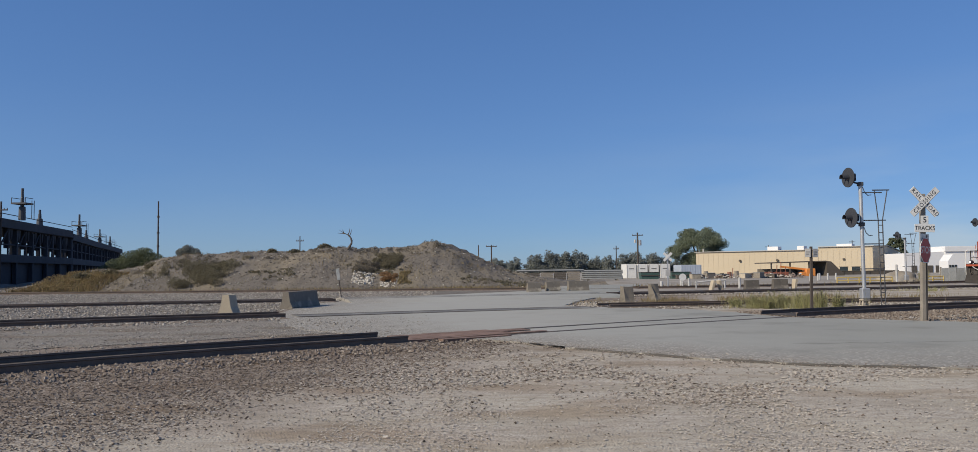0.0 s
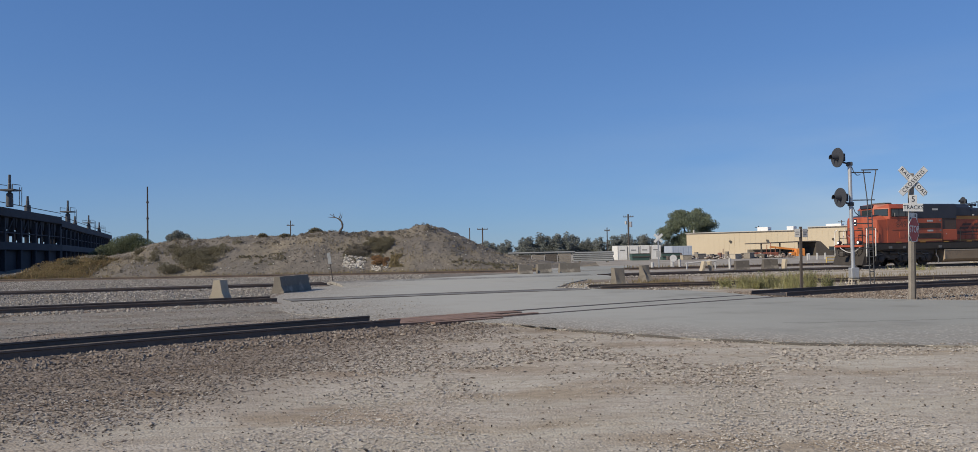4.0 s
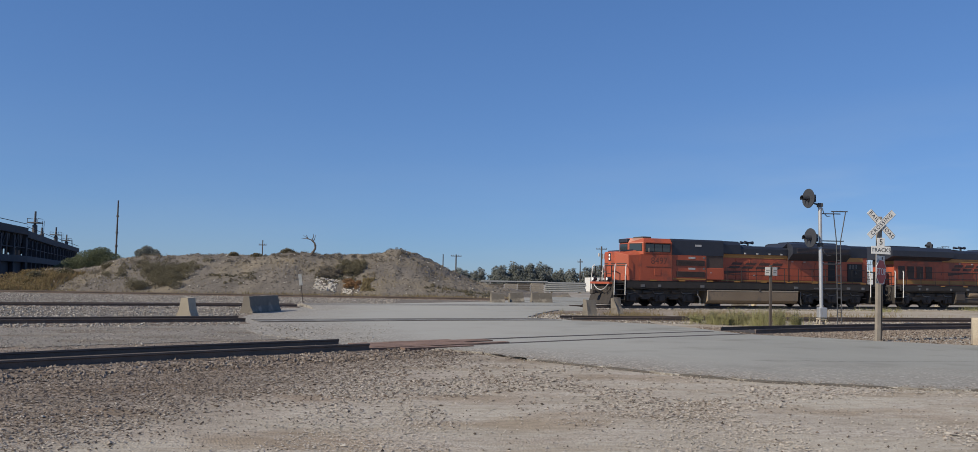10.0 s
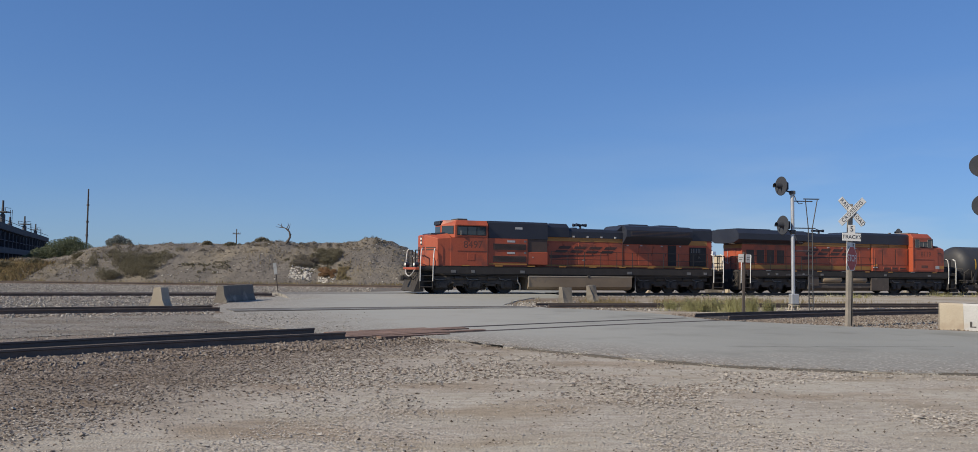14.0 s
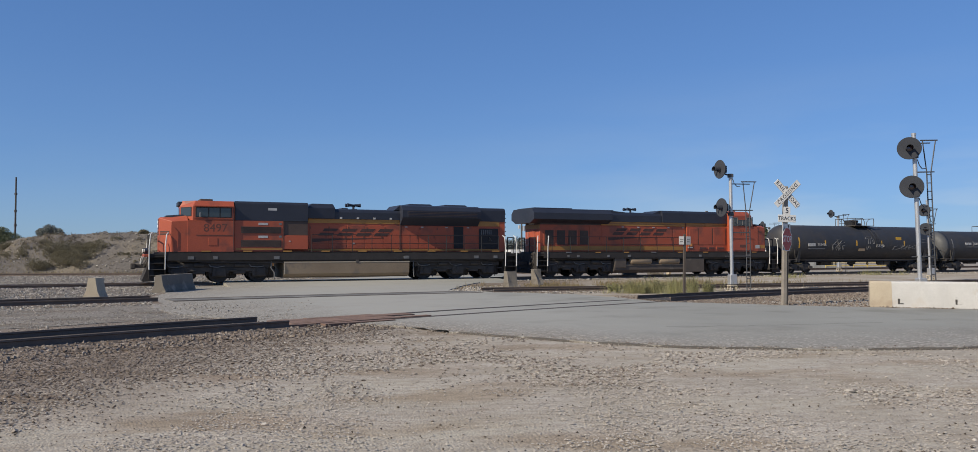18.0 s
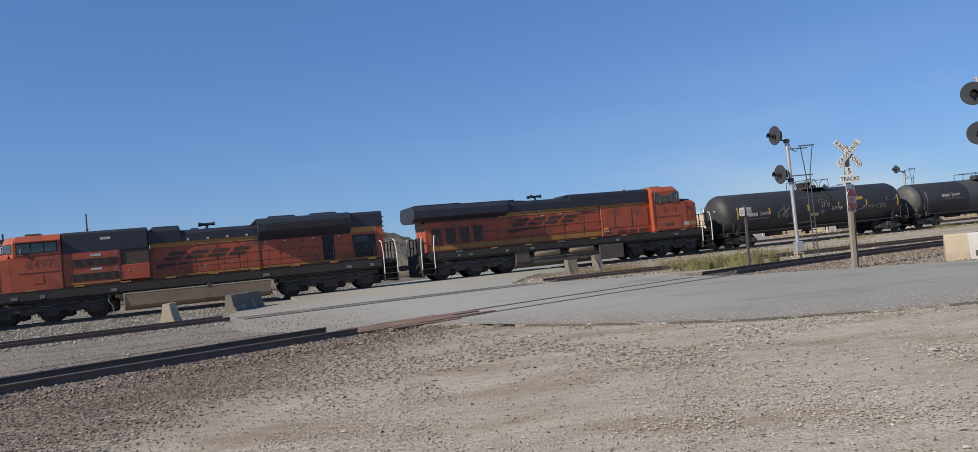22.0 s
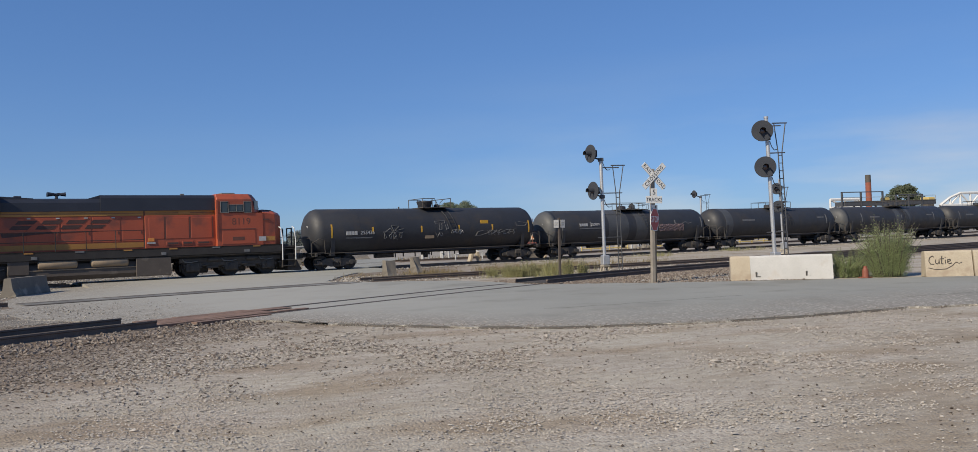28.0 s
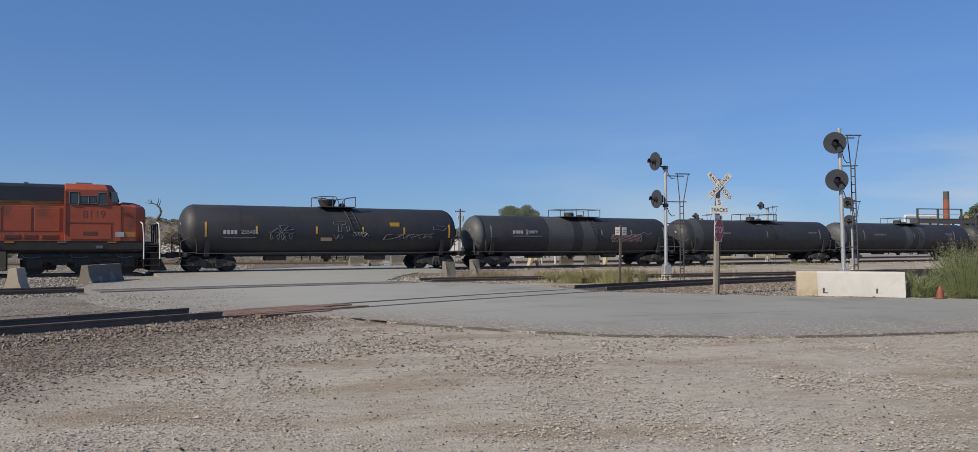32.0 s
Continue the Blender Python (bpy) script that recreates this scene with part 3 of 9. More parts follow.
def scatter_mesh(name, verts, faces, material, label, category, kind="stuff"):
    me = bpy.data.meshes.new(name)
    me.from_pydata(verts, [], faces)
    me.materials.append(material)
    return tagged(new(name, me), label, category, kind=kind)


def lumps(rng, pts, sizes, flat=0.7):
    """Angular stones: each an uneven octahedron, half sunk."""
    base = np.array([(1, 0, 0), (-1, 0, 0), (0, 1, 0), (0, -1, 0), (0, 0, 1), (0, 0, -1)], float)
    tri = np.array([(0, 2, 4), (2, 1, 4), (1, 3, 4), (3, 0, 4), (2, 0, 5), (1, 2, 5), (3, 1, 5), (0, 3, 5)])
    n = len(pts)
    v = base[None] * rng.uniform(0.6, 1.25, (n, 6, 1)) * sizes[:, None, None] * np.array((1, 1, flat))
    v = v + rng.normal(0, 0.18, (n, 6, 3)) * sizes[:, None, None]
    a = rng.uniform(0, 6.283, n)
    c, s = np.cos(a)[:, None], np.sin(a)[:, None]
    x, y = v[:, :, 0] * c - v[:, :, 1] * s, v[:, :, 0] * s + v[:, :, 1] * c
    v = np.stack([x, y, v[:, :, 2]], -1) + np.asarray(pts)[:, None]
    f = tri[None] + 6 * np.arange(n)[:, None, None]
    return v.reshape(-1, 3).tolist(), f.reshape(-1, 3).tolist()


def blades(rng, pts, h, w, lean=0.35):
    """Grass blades: thin tapering three-sided spears."""
    n = len(pts)
    pts = np.asarray(pts, float)
    a = rng.uniform(0, 6.283, n)
    hh = h * rng.uniform(0.3, 1.2, n)
    ww = w * rng.uniform(0.7, 1.3, n)
    out = []
    for k in range(3):
        b = a + k * 2.094
        out.append(pts + np.stack([np.cos(b) * ww, np.sin(b) * ww, 0 * b], -1))
    tip = pts + np.stack([rng.normal(0, lean, n) * hh, rng.normal(0, lean, n) * hh, hh], -1)
    v = np.stack(out + [tip], 1)
    f = np.array([(0, 1, 3), (1, 2, 3), (2, 0, 3)])[None] + 4 * np.arange(n)[:, None, None]
    return v.reshape(-1, 3).tolist(), f.reshape(-1, 3).tolist()


def leaf_cloud(rng, centres, radii, count, size, squash=0.8, core=0.45):
    """Small folded leaf clumps filling several rounded volumes unevenly."""
    pts = []
    tot = sum(r ** 2 for r in radii)
    for c, r in zip(centres, radii):
        k = int(count * r * r / tot)
        d = rng.normal(0, 1, (k, 3))
        d /= np.linalg.norm(d, axis=1)[:, None]
        d *= (r * rng.uniform(core, 1.08, k) ** 0.6)[:, None]
        d[:, 2] *= squash
        pts.append(np.array(c) + d)
    p = np.concatenate(pts)
    n = len(p)
    u = rng.normal(0, 1, (n, 3))
    u /= np.linalg.norm(u, axis=1)[:, None]
    w = np.cross(u, rng.normal(0, 1, (n, 3)))
    w /= np.linalg.norm(w, axis=1)[:, None]
    s = (size * rng.uniform(0.6, 1.4, n))[:, None]
    up = np.cross(u, w) * s * 0.35
    v = np.stack([p - u * s, p + w * s * 0.55 + up, p + u * s, p - w * s * 0.55 + up], 1)
    f = np.array([(0, 1, 2), (0, 2, 3)])[None] + 4 * np.arange(n)[:, None, None]
    return v.reshape(-1, 3).tolist(), f.reshape(-1, 3).tolist()


def curve_at(pts):
    """A smooth line through plan points: position and heading by distance, from end to end."""
    p = np.array(pts, float)
    d = np.r_[0, np.cumsum(np.linalg.norm(np.diff(p, axis=0), axis=1))]
    s = np.linspace(0, d[-1], int(d[-1] / 0.5) + 2)
    xy = np.stack([np.interp(s, d, p[:, k]) for k in range(2)], -1)
    for _ in range(60):
        xy[1:-1] = (xy[:-2] + 2 * xy[1:-1] + xy[2:]) / 4
    return xy


# ---- ground, tracks and road ----
def ground_sheet():
    xs = sorted(set([-2500, -900, -400, -200, -120] + list(range(-70, -16, 6)) + [x * 0.4 for x in range(-40, 41)] + list(range(17, 100, 6)) + [130, 200, 400, 900, 2500]))
    ys = sorted(set([-2500, -600, -150, -40, -12] + [y * 0.4 for y in range(0, 50)] + list(range(20, 120, 5)) + [160, 250, 500, 1000, 2500]))
    bm = bmesh.new()
    grid = []
    for y in ys:
        row = []
        for x in xs:
            near = max(0.0, min(1.0, (11.6 - y) / 3)) * max(0.0, min(1.0, (14 - abs(x)) / 3))
            z = near * (0.035 * noise.noise((x * 0.45, y * 0.45, 0)) + 0.015 * noise.noise((x * 1.7, y * 1.7, 3))) - 0.012
            row.append(bm.verts.new((x, y, z)))
        grid.append(row)
    for a, b in zip(grid[:-1], grid[1:]):
        for k in range(len(a) - 1):
            bm.faces.new((a[k], a[k + 1], b[k + 1], b[k]))
    ob = part("ground", bm, M_GROUND, None, smooth=True)
    tagged(ob, "pale brown gravelly earth with dusty worn patches", "ground", kind="structure")


def sheet(name, outline, z, material, label, category, rag=0.0, cell=1.2, low=None):
    """A flat patch with an uneven rim, thick enough to show an edge."""
    rng = np.random.default_rng(len(outline) * 7 + 3)
    p = np.array(outline, float)
    pts = []
    for a, b in zip(p, np.roll(p, -1, 0)):
        n = max(1, int(np.linalg.norm(b - a) / cell))
        for k in range(n):
            q = a + (b - a) * k / n
            pts.append(q + rng.normal(0, rag, 2))
    bm = bmesh.new()
    top = [bm.verts.new((x, y, z if low is None else low(x, y, z))) for x, y in pts]
    foot = [bm.verts.new((x, y, -0.05)) for x, y in pts]
    bm.faces.new(top)
    for k in range(len(pts)):
        j = (k + 1) % len(pts)
        bm.faces.new((top[j], top[k], foot[k], foot[j]))
    bmesh.ops.triangulate(bm, faces=bm.faces[:])
    bmesh.ops.recalc_face_normals(bm, faces=bm.faces[:])
    ob = part(name, bm, material, None)
    return tagged(ob, label, category, kind="structure")


ROAD = [(-0.4, 19.6), (0.4, 18.9), (1.5, 17.5), (2.7, 16.2), (4.1, 14.9), (5.5, 13.9), (7.7, 13.2), (10.0, 13.0), (12.8, 13.1), (17, 12.2), (26, 8.8), (60, -8),
        (64, 1), (30, 15.4), (20.7, 19.7), (17.8, 21.3), (14.9, 22.9), (13.0, 24.1), (12.0, 25.0), (9.7, 26.6), (9.0, 29.6), (8.0, 32.0), (6.0, 33.6), (3.3, 36.2), (4.5, 41.4), (6.4, 47), (8.3, 53.9), (11.5, 66), (15, 80), (9, 82),
        (4.6, 66), (2.6, 60.6), (-3.0, 54), (-6.4, 50), (-8.8, 44.5), (-9.0, 38), (-8.6, 33.9), (-7.8, 30.5), (-7.0, 27), (-5.5, 23.5), (-3.4, 21.5), (-2.7, 20.45), (-1.85, 19.45)]
ground_sheet()
sheet("yard", [(4.4, 66), (4.2, 62), (9, 58), (20, 60), (36, 66), (90, 84), (240, 130), (260, 420), (-60, 420), (-40, 110), (8, 104), (4.6, 74)], -0.004, M_YARD, "pale packed dirt yard beyond the tracks", "ground", 0.3, 4)
sheet("track_yard", [(-90, 6), (-40, 14.5), (-17, 27.4), (-9.6, 31.0), (-9.2, 37), (-9.0, 44.5), (-6.6, 50), (2.4, 61), (4.2, 65), (4.0, 73.5), (-48, 74), (-120, 74)], -0.007, M_YARDGREY, "grey gravel ground between the tracks", "ground", 0.2, 1.5)
sheet("dirt_track", [(-30, 2.5), (-14, 14.2), (-9.8, 18.6), (-6.2, 21.2), (-4.2, 22.3), (-5.2, 25.5), (-7.2, 28.4), (-10.2, 27.0), (-13.8, 24.9), (-34, 10)], 0.002, M_APRON, "grey gravel apron between the rails and the road", "ground", 0.25, 0.4)
sheet("road", ROAD, 0.028, M_ASPHALT, "worn grey asphalt road over the tracks", "road", 0.05, 0.35, lambda x, y, z: 0.010 if x < -1.5 and y < 52 else z)

TRACKS = {
    "near": [(-26, -6), (-14, 8.3), (-9.0, 14.4), (-5.5, 17.4), (-2.4, 19.5), (0.7, 21.8), (3.6, 23.8), (8.9, 27.0), (14.3, 30.0), (20.2, 32.5), (40, 39), (90, 55)],
    "second": [(-60, 2), (-40, 13.5), (-16.1, 26.5), (-8.7, 29.8), (-2.3, 32.7), (3.8, 34.7), (9.9, 35.8), (15.9, 36.7), (24, 38.2), (40, 42), (90, 58)],
    "main": [(-110, 47.866 - 110 * 0.3076), (160, 47.866 + 160 * 0.3076)],
    "far": [(-130, 66), (-40.6, 67.2), (-10, 66.4), (11, 65.6), (25, 68), (42, 74), (130, 103)],
}


def sweep(name, line, profile, material, parent, keep=None, label=""):
    """A cross-section (offset to the left, height) drawn along a plan line; keep: which stretch of it."""
    xy = line
    t = np.gradient(xy, axis=0)
    t /= np.linalg.norm(t, axis=1)[:, None]
    nrm = np.stack([-t[:, 1], t[:, 0]], -1)
    bm = bmesh.new()
    run = []

    def close(rings):
        if len(rings) > 1:
            for a, b in zip(rings[:-1], rings[1:]):
                for k in range(len(profile)):
                    j = (k + 1) % len(profile)
                    bm.faces.new((a[k], b[k], b[j], a[j]))
            bm.faces.new(rings[0])
            bm.faces.new(rings[-1][::-1])

    for i in range(len(xy)):
        if keep is None or keep(*xy[i]):
            run.append([bm.verts.new((*(xy[i] + nrm[i] * o), z)) for o, z in profile])
        else:
            close(run)
            run = []
    close(run)
    bmesh.ops.recalc_face_normals(bm, faces=bm.faces[:])
    return part(name, bm, material, parent, label)


def in_road(x, y):
    c = False
    for (x0, y0), (x1, y1) in zip(ROAD, ROAD[1:] + ROAD[:1]):
        if (y0 > y) != (y1 > y) and x < x0 + (y - y0) * (x1 - x0) / (y1 - y0):
            c = not c
    return c


RAIL_TOP = 0.17
LINES = {}
for key, pts in TRACKS.items():
    line = curve_at(pts)
    LINES[key] = line
    track = thing("railway_track_" + key, "rusty steel rails on ties in stony ballast", "railway track", kind="structure")
    off_road = lambda x, y: not in_road(x, y)
    sweep("ballast_bed", line, [(-2.3, -0.05), (-1.7, 0.015), (1.7, 0.015), (2.3, -0.05)], M_BALLAST, track, off_road)
    for side in (-0.7525, 0.7525):
        o = side
        foot = [(o - 0.07, 0.0), (o - 0.07, 0.015), (o - 0.012, 0.035), (o - 0.012, 0.12), (o - 0.036, 0.135), (o - 0.036, RAIL_TOP - 0.006), (o + 0.036, RAIL_TOP - 0.006), (o + 0.036, 0.135), (o + 0.012, 0.12), (o + 0.012, 0.035), (o + 0.07, 0.015), (o + 0.07, 0.0)]
        sweep("rail", line, foot, M_RUST_RAIL, track, off_road)
        sweep("rail_head", line, [(o - 0.033, RAIL_TOP - 0.007), (o - 0.033, RAIL_TOP), (o + 0.033, RAIL_TOP), (o + 0.033, RAIL_TOP - 0.007)], M_RAIL_TOP if key == "main" else M_RUST_RAIL, track, off_road)
        # in the road only the head shows, on dark strips painting the grooves' shade
        inside = lambda x, y: in_road(x, y)
        g = 0.129 if key == "main" else 0.0
        sweep("groove", line, [(o - 0.10, -0.02), (o - 0.10, 0.031 + g), (o + 0.17, 0.031 + g), (o + 0.17, -0.02)] if side < 0 else [(o - 0.17, -0.02), (o - 0.17, 0.031 + g), (o + 0.10, 0.031 + g), (o + 0.10, -0.02)], M_GROOVE if key == "second" else M_CRACK, track, inside)
        sweep("road_rail", line, [(o - 0.033, 0.02 + g), (o - 0.033, 0.036 + g), (o + 0.033, 0.036 + g), (o + 0.033, 0.02 + g)], M_RAIL_TOP if key == "main" else M_RUST_RAIL, track, inside)
    if key == "main":
        # the road rises to the level of the main line's rails
        sweep("crossing_ramp", line, [(-3.9, -0.02), (-3.8, 0.03), (-1.7, 0.155), (1.7, 0.155), (3.8, 0.03), (3.9, -0.02)], M_ASPHALT, track, inside, "worn asphalt ramp over the main line")
    if key in ("near", "second"):
        # dark bed between the rails
        sweep("oily_bed", line, [(-0.70, 0.0), (-0.66, 0.05), (0.66, 0.05), (0.70, 0.0)], M_DARKBED, track, off_road, "dark bed between the rails")
    if key == "second":
        # dark patched asphalt between the rails
        sweep("filler_strip", line, [(-0.55, 0.0), (-0.55, 0.0305), (0.55, 0.0305), (0.55, 0.0)], M_PATCH, track, inside, "dark patched asphalt between the rails")
    # ties
    t = np.gradient(line, axis=0)
    tie_bm = boxes((-0.11, -1.3, -0.06, 0.11, 1.3, 0.022), bev=0.01)
    first = None
    stretch = {"near": (-22, 30), "second": (-30, 45), "main": (-45, 85), "far": (-45, 40)}[key]
    step = 0
    for i in range(0, len(line)):
        x, y = line[i]
        if not (stretch[0] < x < stretch[1]) or in_road(x, y) or i % (1 if key == "near" else 2):
            continue
        a = math.degrees(math.atan2(t[i][1], t[i][0]))
        at = pose(x, y, 0.0, 0, 0, a + random.uniform(-1.5, 1.5))
        if first is None:
            first = part("tie", tie_bm, M_TIE, track, at=at)
        else:
            share(first, track, at, "tie")

# dark broken strip along the asphalt's camera-side edge
edge = np.array(ROAD[2:10], float)
run = np.r_[0, np.cumsum(np.linalg.norm(np.diff(edge, axis=0), axis=1))]
lip = np.stack([np.interp(np.arange(0, run[-1], 0.3), run, edge[:, k]) for k in range(2)], -1)
lip = np.array([p + 0.05 * np.array(noise.noise_vector((p[0] * 2.3, p[1] * 2.3, 0))[:2]) for p in lip])
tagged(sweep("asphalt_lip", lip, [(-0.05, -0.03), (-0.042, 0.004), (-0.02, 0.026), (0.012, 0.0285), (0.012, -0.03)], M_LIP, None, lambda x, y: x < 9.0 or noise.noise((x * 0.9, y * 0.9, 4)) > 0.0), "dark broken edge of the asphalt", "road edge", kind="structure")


# ---- roadside things ----
def jersey_profile(h=0.81):
    k = h / 0.81
    return [(-0.31, 0.0), (-0.31, 0.08 * k), (-0.20, 0.33 * k), (-0.125, h), (0.125, h), (0.20, 0.33 * k), (0.31, 0.08 * k), (0.31, 0.0)]


def chipped(bm, amount, seed):
    """Cuts each long piece into short lengths and knocks its edges about."""
    xs = [v.co.x for v in bm.verts]
    a, b = min(xs), max(xs)
    n = max(2, int((b - a) / 0.25))
    for k in range(1, n):
        bmesh.ops.bisect_plane(bm, geom=bm.verts[:] + bm.edges[:] + bm.faces[:], plane_co=(a + (b - a) * k / n, 0, 0), plane_no=(1, 0, 0))
    for v in bm.verts:
        d = noise.noise_vector((v.co.x * 3 + seed, v.co.y * 5, v.co.z * 4)) * amount
        v.co += Vector((d.x, d.y, d.z if v.co.z > 0.02 else 0))
    return bm


def jersey(label, x, y, turn, length, h=0.81, material=None, group="concrete barriers", tip=(0, 0), sink=0.0, wear=0.02):
    J = thing("concrete_barrier", label, "barrier", pose(x, y, -sink, tip[0], tip[1], turn), group)
    body = prism(jersey_profile(h), 0, length, "x")
    part("barrier_body", chipped(body, wear, x), material or M_CONC, J)
    part("forklift_slot", boxes((length * 0.25, -0.305, 0.0, length * 0.25 + 0.25, 0.305, 0.05)), M_CRACK, J)
    return J


jersey("weathered concrete barrier with a broken lit end, on the gravel", -10.25, 31.4, 88, 0.8, 0.80, M_CONC_TAN)
jersey("weathered concrete barrier at the road's edge, its shade painted dark", -9.25, 36.7, 79, 3.2, 0.76, M_CONC_DARK)
jersey("short broken concrete barrier on rubble at the road's corner", 6.15, 37.5, 20, 0.48, 0.82, M_CONC_DARK, wear=0.08)
jersey("leaning broken slab of concrete barrier in dry grass", 8.15, 40.6, 22, 0.38, 0.86, M_CONC_DARK, tip=(-6, -5), wear=0.08)
jersey("small concrete barrier at the far end of the road", 2.75, 59.2, 14, 1.0, 0.68, M_CONC_DARK)
jersey("tilted concrete barrier at the far end of the road", 4.2, 59.9, 16, 1.05, 0.72, M_CONC_DARK, tip=(0, -4))
jersey("stained concrete barrier at the far end of the road", 5.9, 60.9, 14, 1.6, 0.75, M_CONC_DARK)
jersey("dark concrete block barrier beyond the main track", 17.65, 55.95, 4, 0.97, 0.75, M_BLOCK)
jersey("dark concrete block barrier in the dirt yard", 20.9, 59.7, 4, 1.1, 0.75, M_BLOCK)

# barriers beside the road on the right
turn_j = math.degrees(math.atan2(-1.5, 2.8))


def long_barrier(label, x, y, length, paint):
    J = thing("long_concrete_barrier", label, "barrier", pose(x, y, 0.0, 0, 0, turn_j), "concrete barriers")
    prof = [(-0.26, 0.0), (-0.24, 0.12), (-0.14, 0.74), (-0.10, 0.80), (0.10, 0.80), (0.14, 0.74), (0.24, 0.12), (0.26, 0.0)]
    for name, a, b, mat in paint:
        part(name, chipped(prism(prof, a, b, "x"), 0.012, x + a), mat, J)
    return J, length


J, _ = long_barrier("whitewashed concrete barrier with a bare tan end", 15.5, 23.6, 3.2, (("bare_end", 0.0, 0.62, M_CONC_TAN), ("painted_body", 0.622, 3.2, M_CONC_WHITE)))
for x in (0.78, 2.35):
    part("lifting_notch", boxes((x, -0.245, 0.10, x + 0.05, -0.21, 0.27)), M_CRACK, J)
    part("lifting_notch", boxes((x + 0.05, -0.245, 0.10, x + 0.16, -0.21, 0.13)), M_CRACK, J)
J, _ = long_barrier("tan concrete barrier with a dark scrawled tag", 20.57, 20.6, 1.36, (("barrier_body", 0.0, 1.36, M_CONC_TAN),))
# the tag: a word in thin looping strokes
for stroke in ([(0.26, 0.62), (0.20, 0.67), (0.10, 0.60), (0.07, 0.47), (0.12, 0.36), (0.24, 0.35)], [(0.31, 0.53), (0.30, 0.40), (0.36, 0.36), (0.42, 0.42), (0.43, 0.53), (0.44, 0.37)], [(0.54, 0.66), (0.51, 0.37), (0.57, 0.36)], [(0.46, 0.55), (0.61, 0.56)], [(0.65, 0.51), (0.65, 0.37)], [(0.655, 0.60), (0.66, 0.62)], [(0.72, 0.44), (0.83, 0.47), (0.82, 0.53), (0.74, 0.52), (0.72, 0.42), (0.78, 0.36), (0.87, 0.39)]):
    part("tag_stroke", path_rod([(0.05 + 0.82 * a, -0.266 + 0.161 * (0.1 + 0.82 * b), 0.1 + 0.82 * b) for a, b in stroke], 0.014, 5), M_GRIME, J)
part("tag_underline", path_rod([(0.08, -0.222, 0.28), (0.3, -0.232, 0.22), (0.6, -0.230, 0.24), (0.78, -0.214, 0.34), (0.88, -0.197, 0.44), (0.97, -0.203, 0.40), (1.06, -0.199, 0.43)], 0.011, 5), M_GRIME, J)
J, _ = long_barrier("tan concrete barrier with a whitewashed panel", 21.80, 19.93, 3.2, (("barrier_body", 0.0, 3.2, M_CONC_TAN),))
part("painted_panel", prism([(-0.236, 0.24), (-0.166, 0.68), (-0.156, 0.68), (-0.226, 0.24)], 0.25, 2.8, "x"), M_CONC_WHITE, J)

# planked crossing of the near track at the road's edge
planks = thing("plank_crossing", "rust-brown timber planks between the rails at the road's edge", "crossing planks", kind="structure")
near = LINES["near"]
tn = np.gradient(near, axis=0)
made = None
for i in range(len(near)):
    x, y = near[i]
    if not -2.9 < x < 1.2:
        continue
    a = math.degrees(math.atan2(tn[i][1], tn[i][0]))
    for off in (-1.02, -0.60, -0.36, -0.12, 0.12, 0.36, 0.60):
        if off < -1 and not -1.6 < x < 0.0 or abs(off) < 0.7 and (x > 0.7 + 0.5 * math.sin(7 * off) or x < -2.5 + 0.3 * math.sin(3 * off)):
            continue
        nx, ny = -math.sin(radians(a)), math.cos(radians(a))
        at_ = pose(x + nx * off, y + ny * off, 0.016 + random.uniform(-0.005, 0.005), 0, 0, a + random.uniform(-0.4, 0.4))
        if made is None:
            made = part("plank", boxes((-0.262, -0.117, -0.04, 0.262, 0.117, 0.045), bev=0.008), M_PLANK, planks, at=at_)
        else:
            share(made, planks, at_, "plank")


# ---- signs ----
def sign_plate(name, w, h, mat, parent, m, thick=0.012):
    return part(name, boxes((-w / 2, -thick / 2, -h / 2, w / 2, thick / 2, h / 2), bev=0.003), mat, parent, at=m)


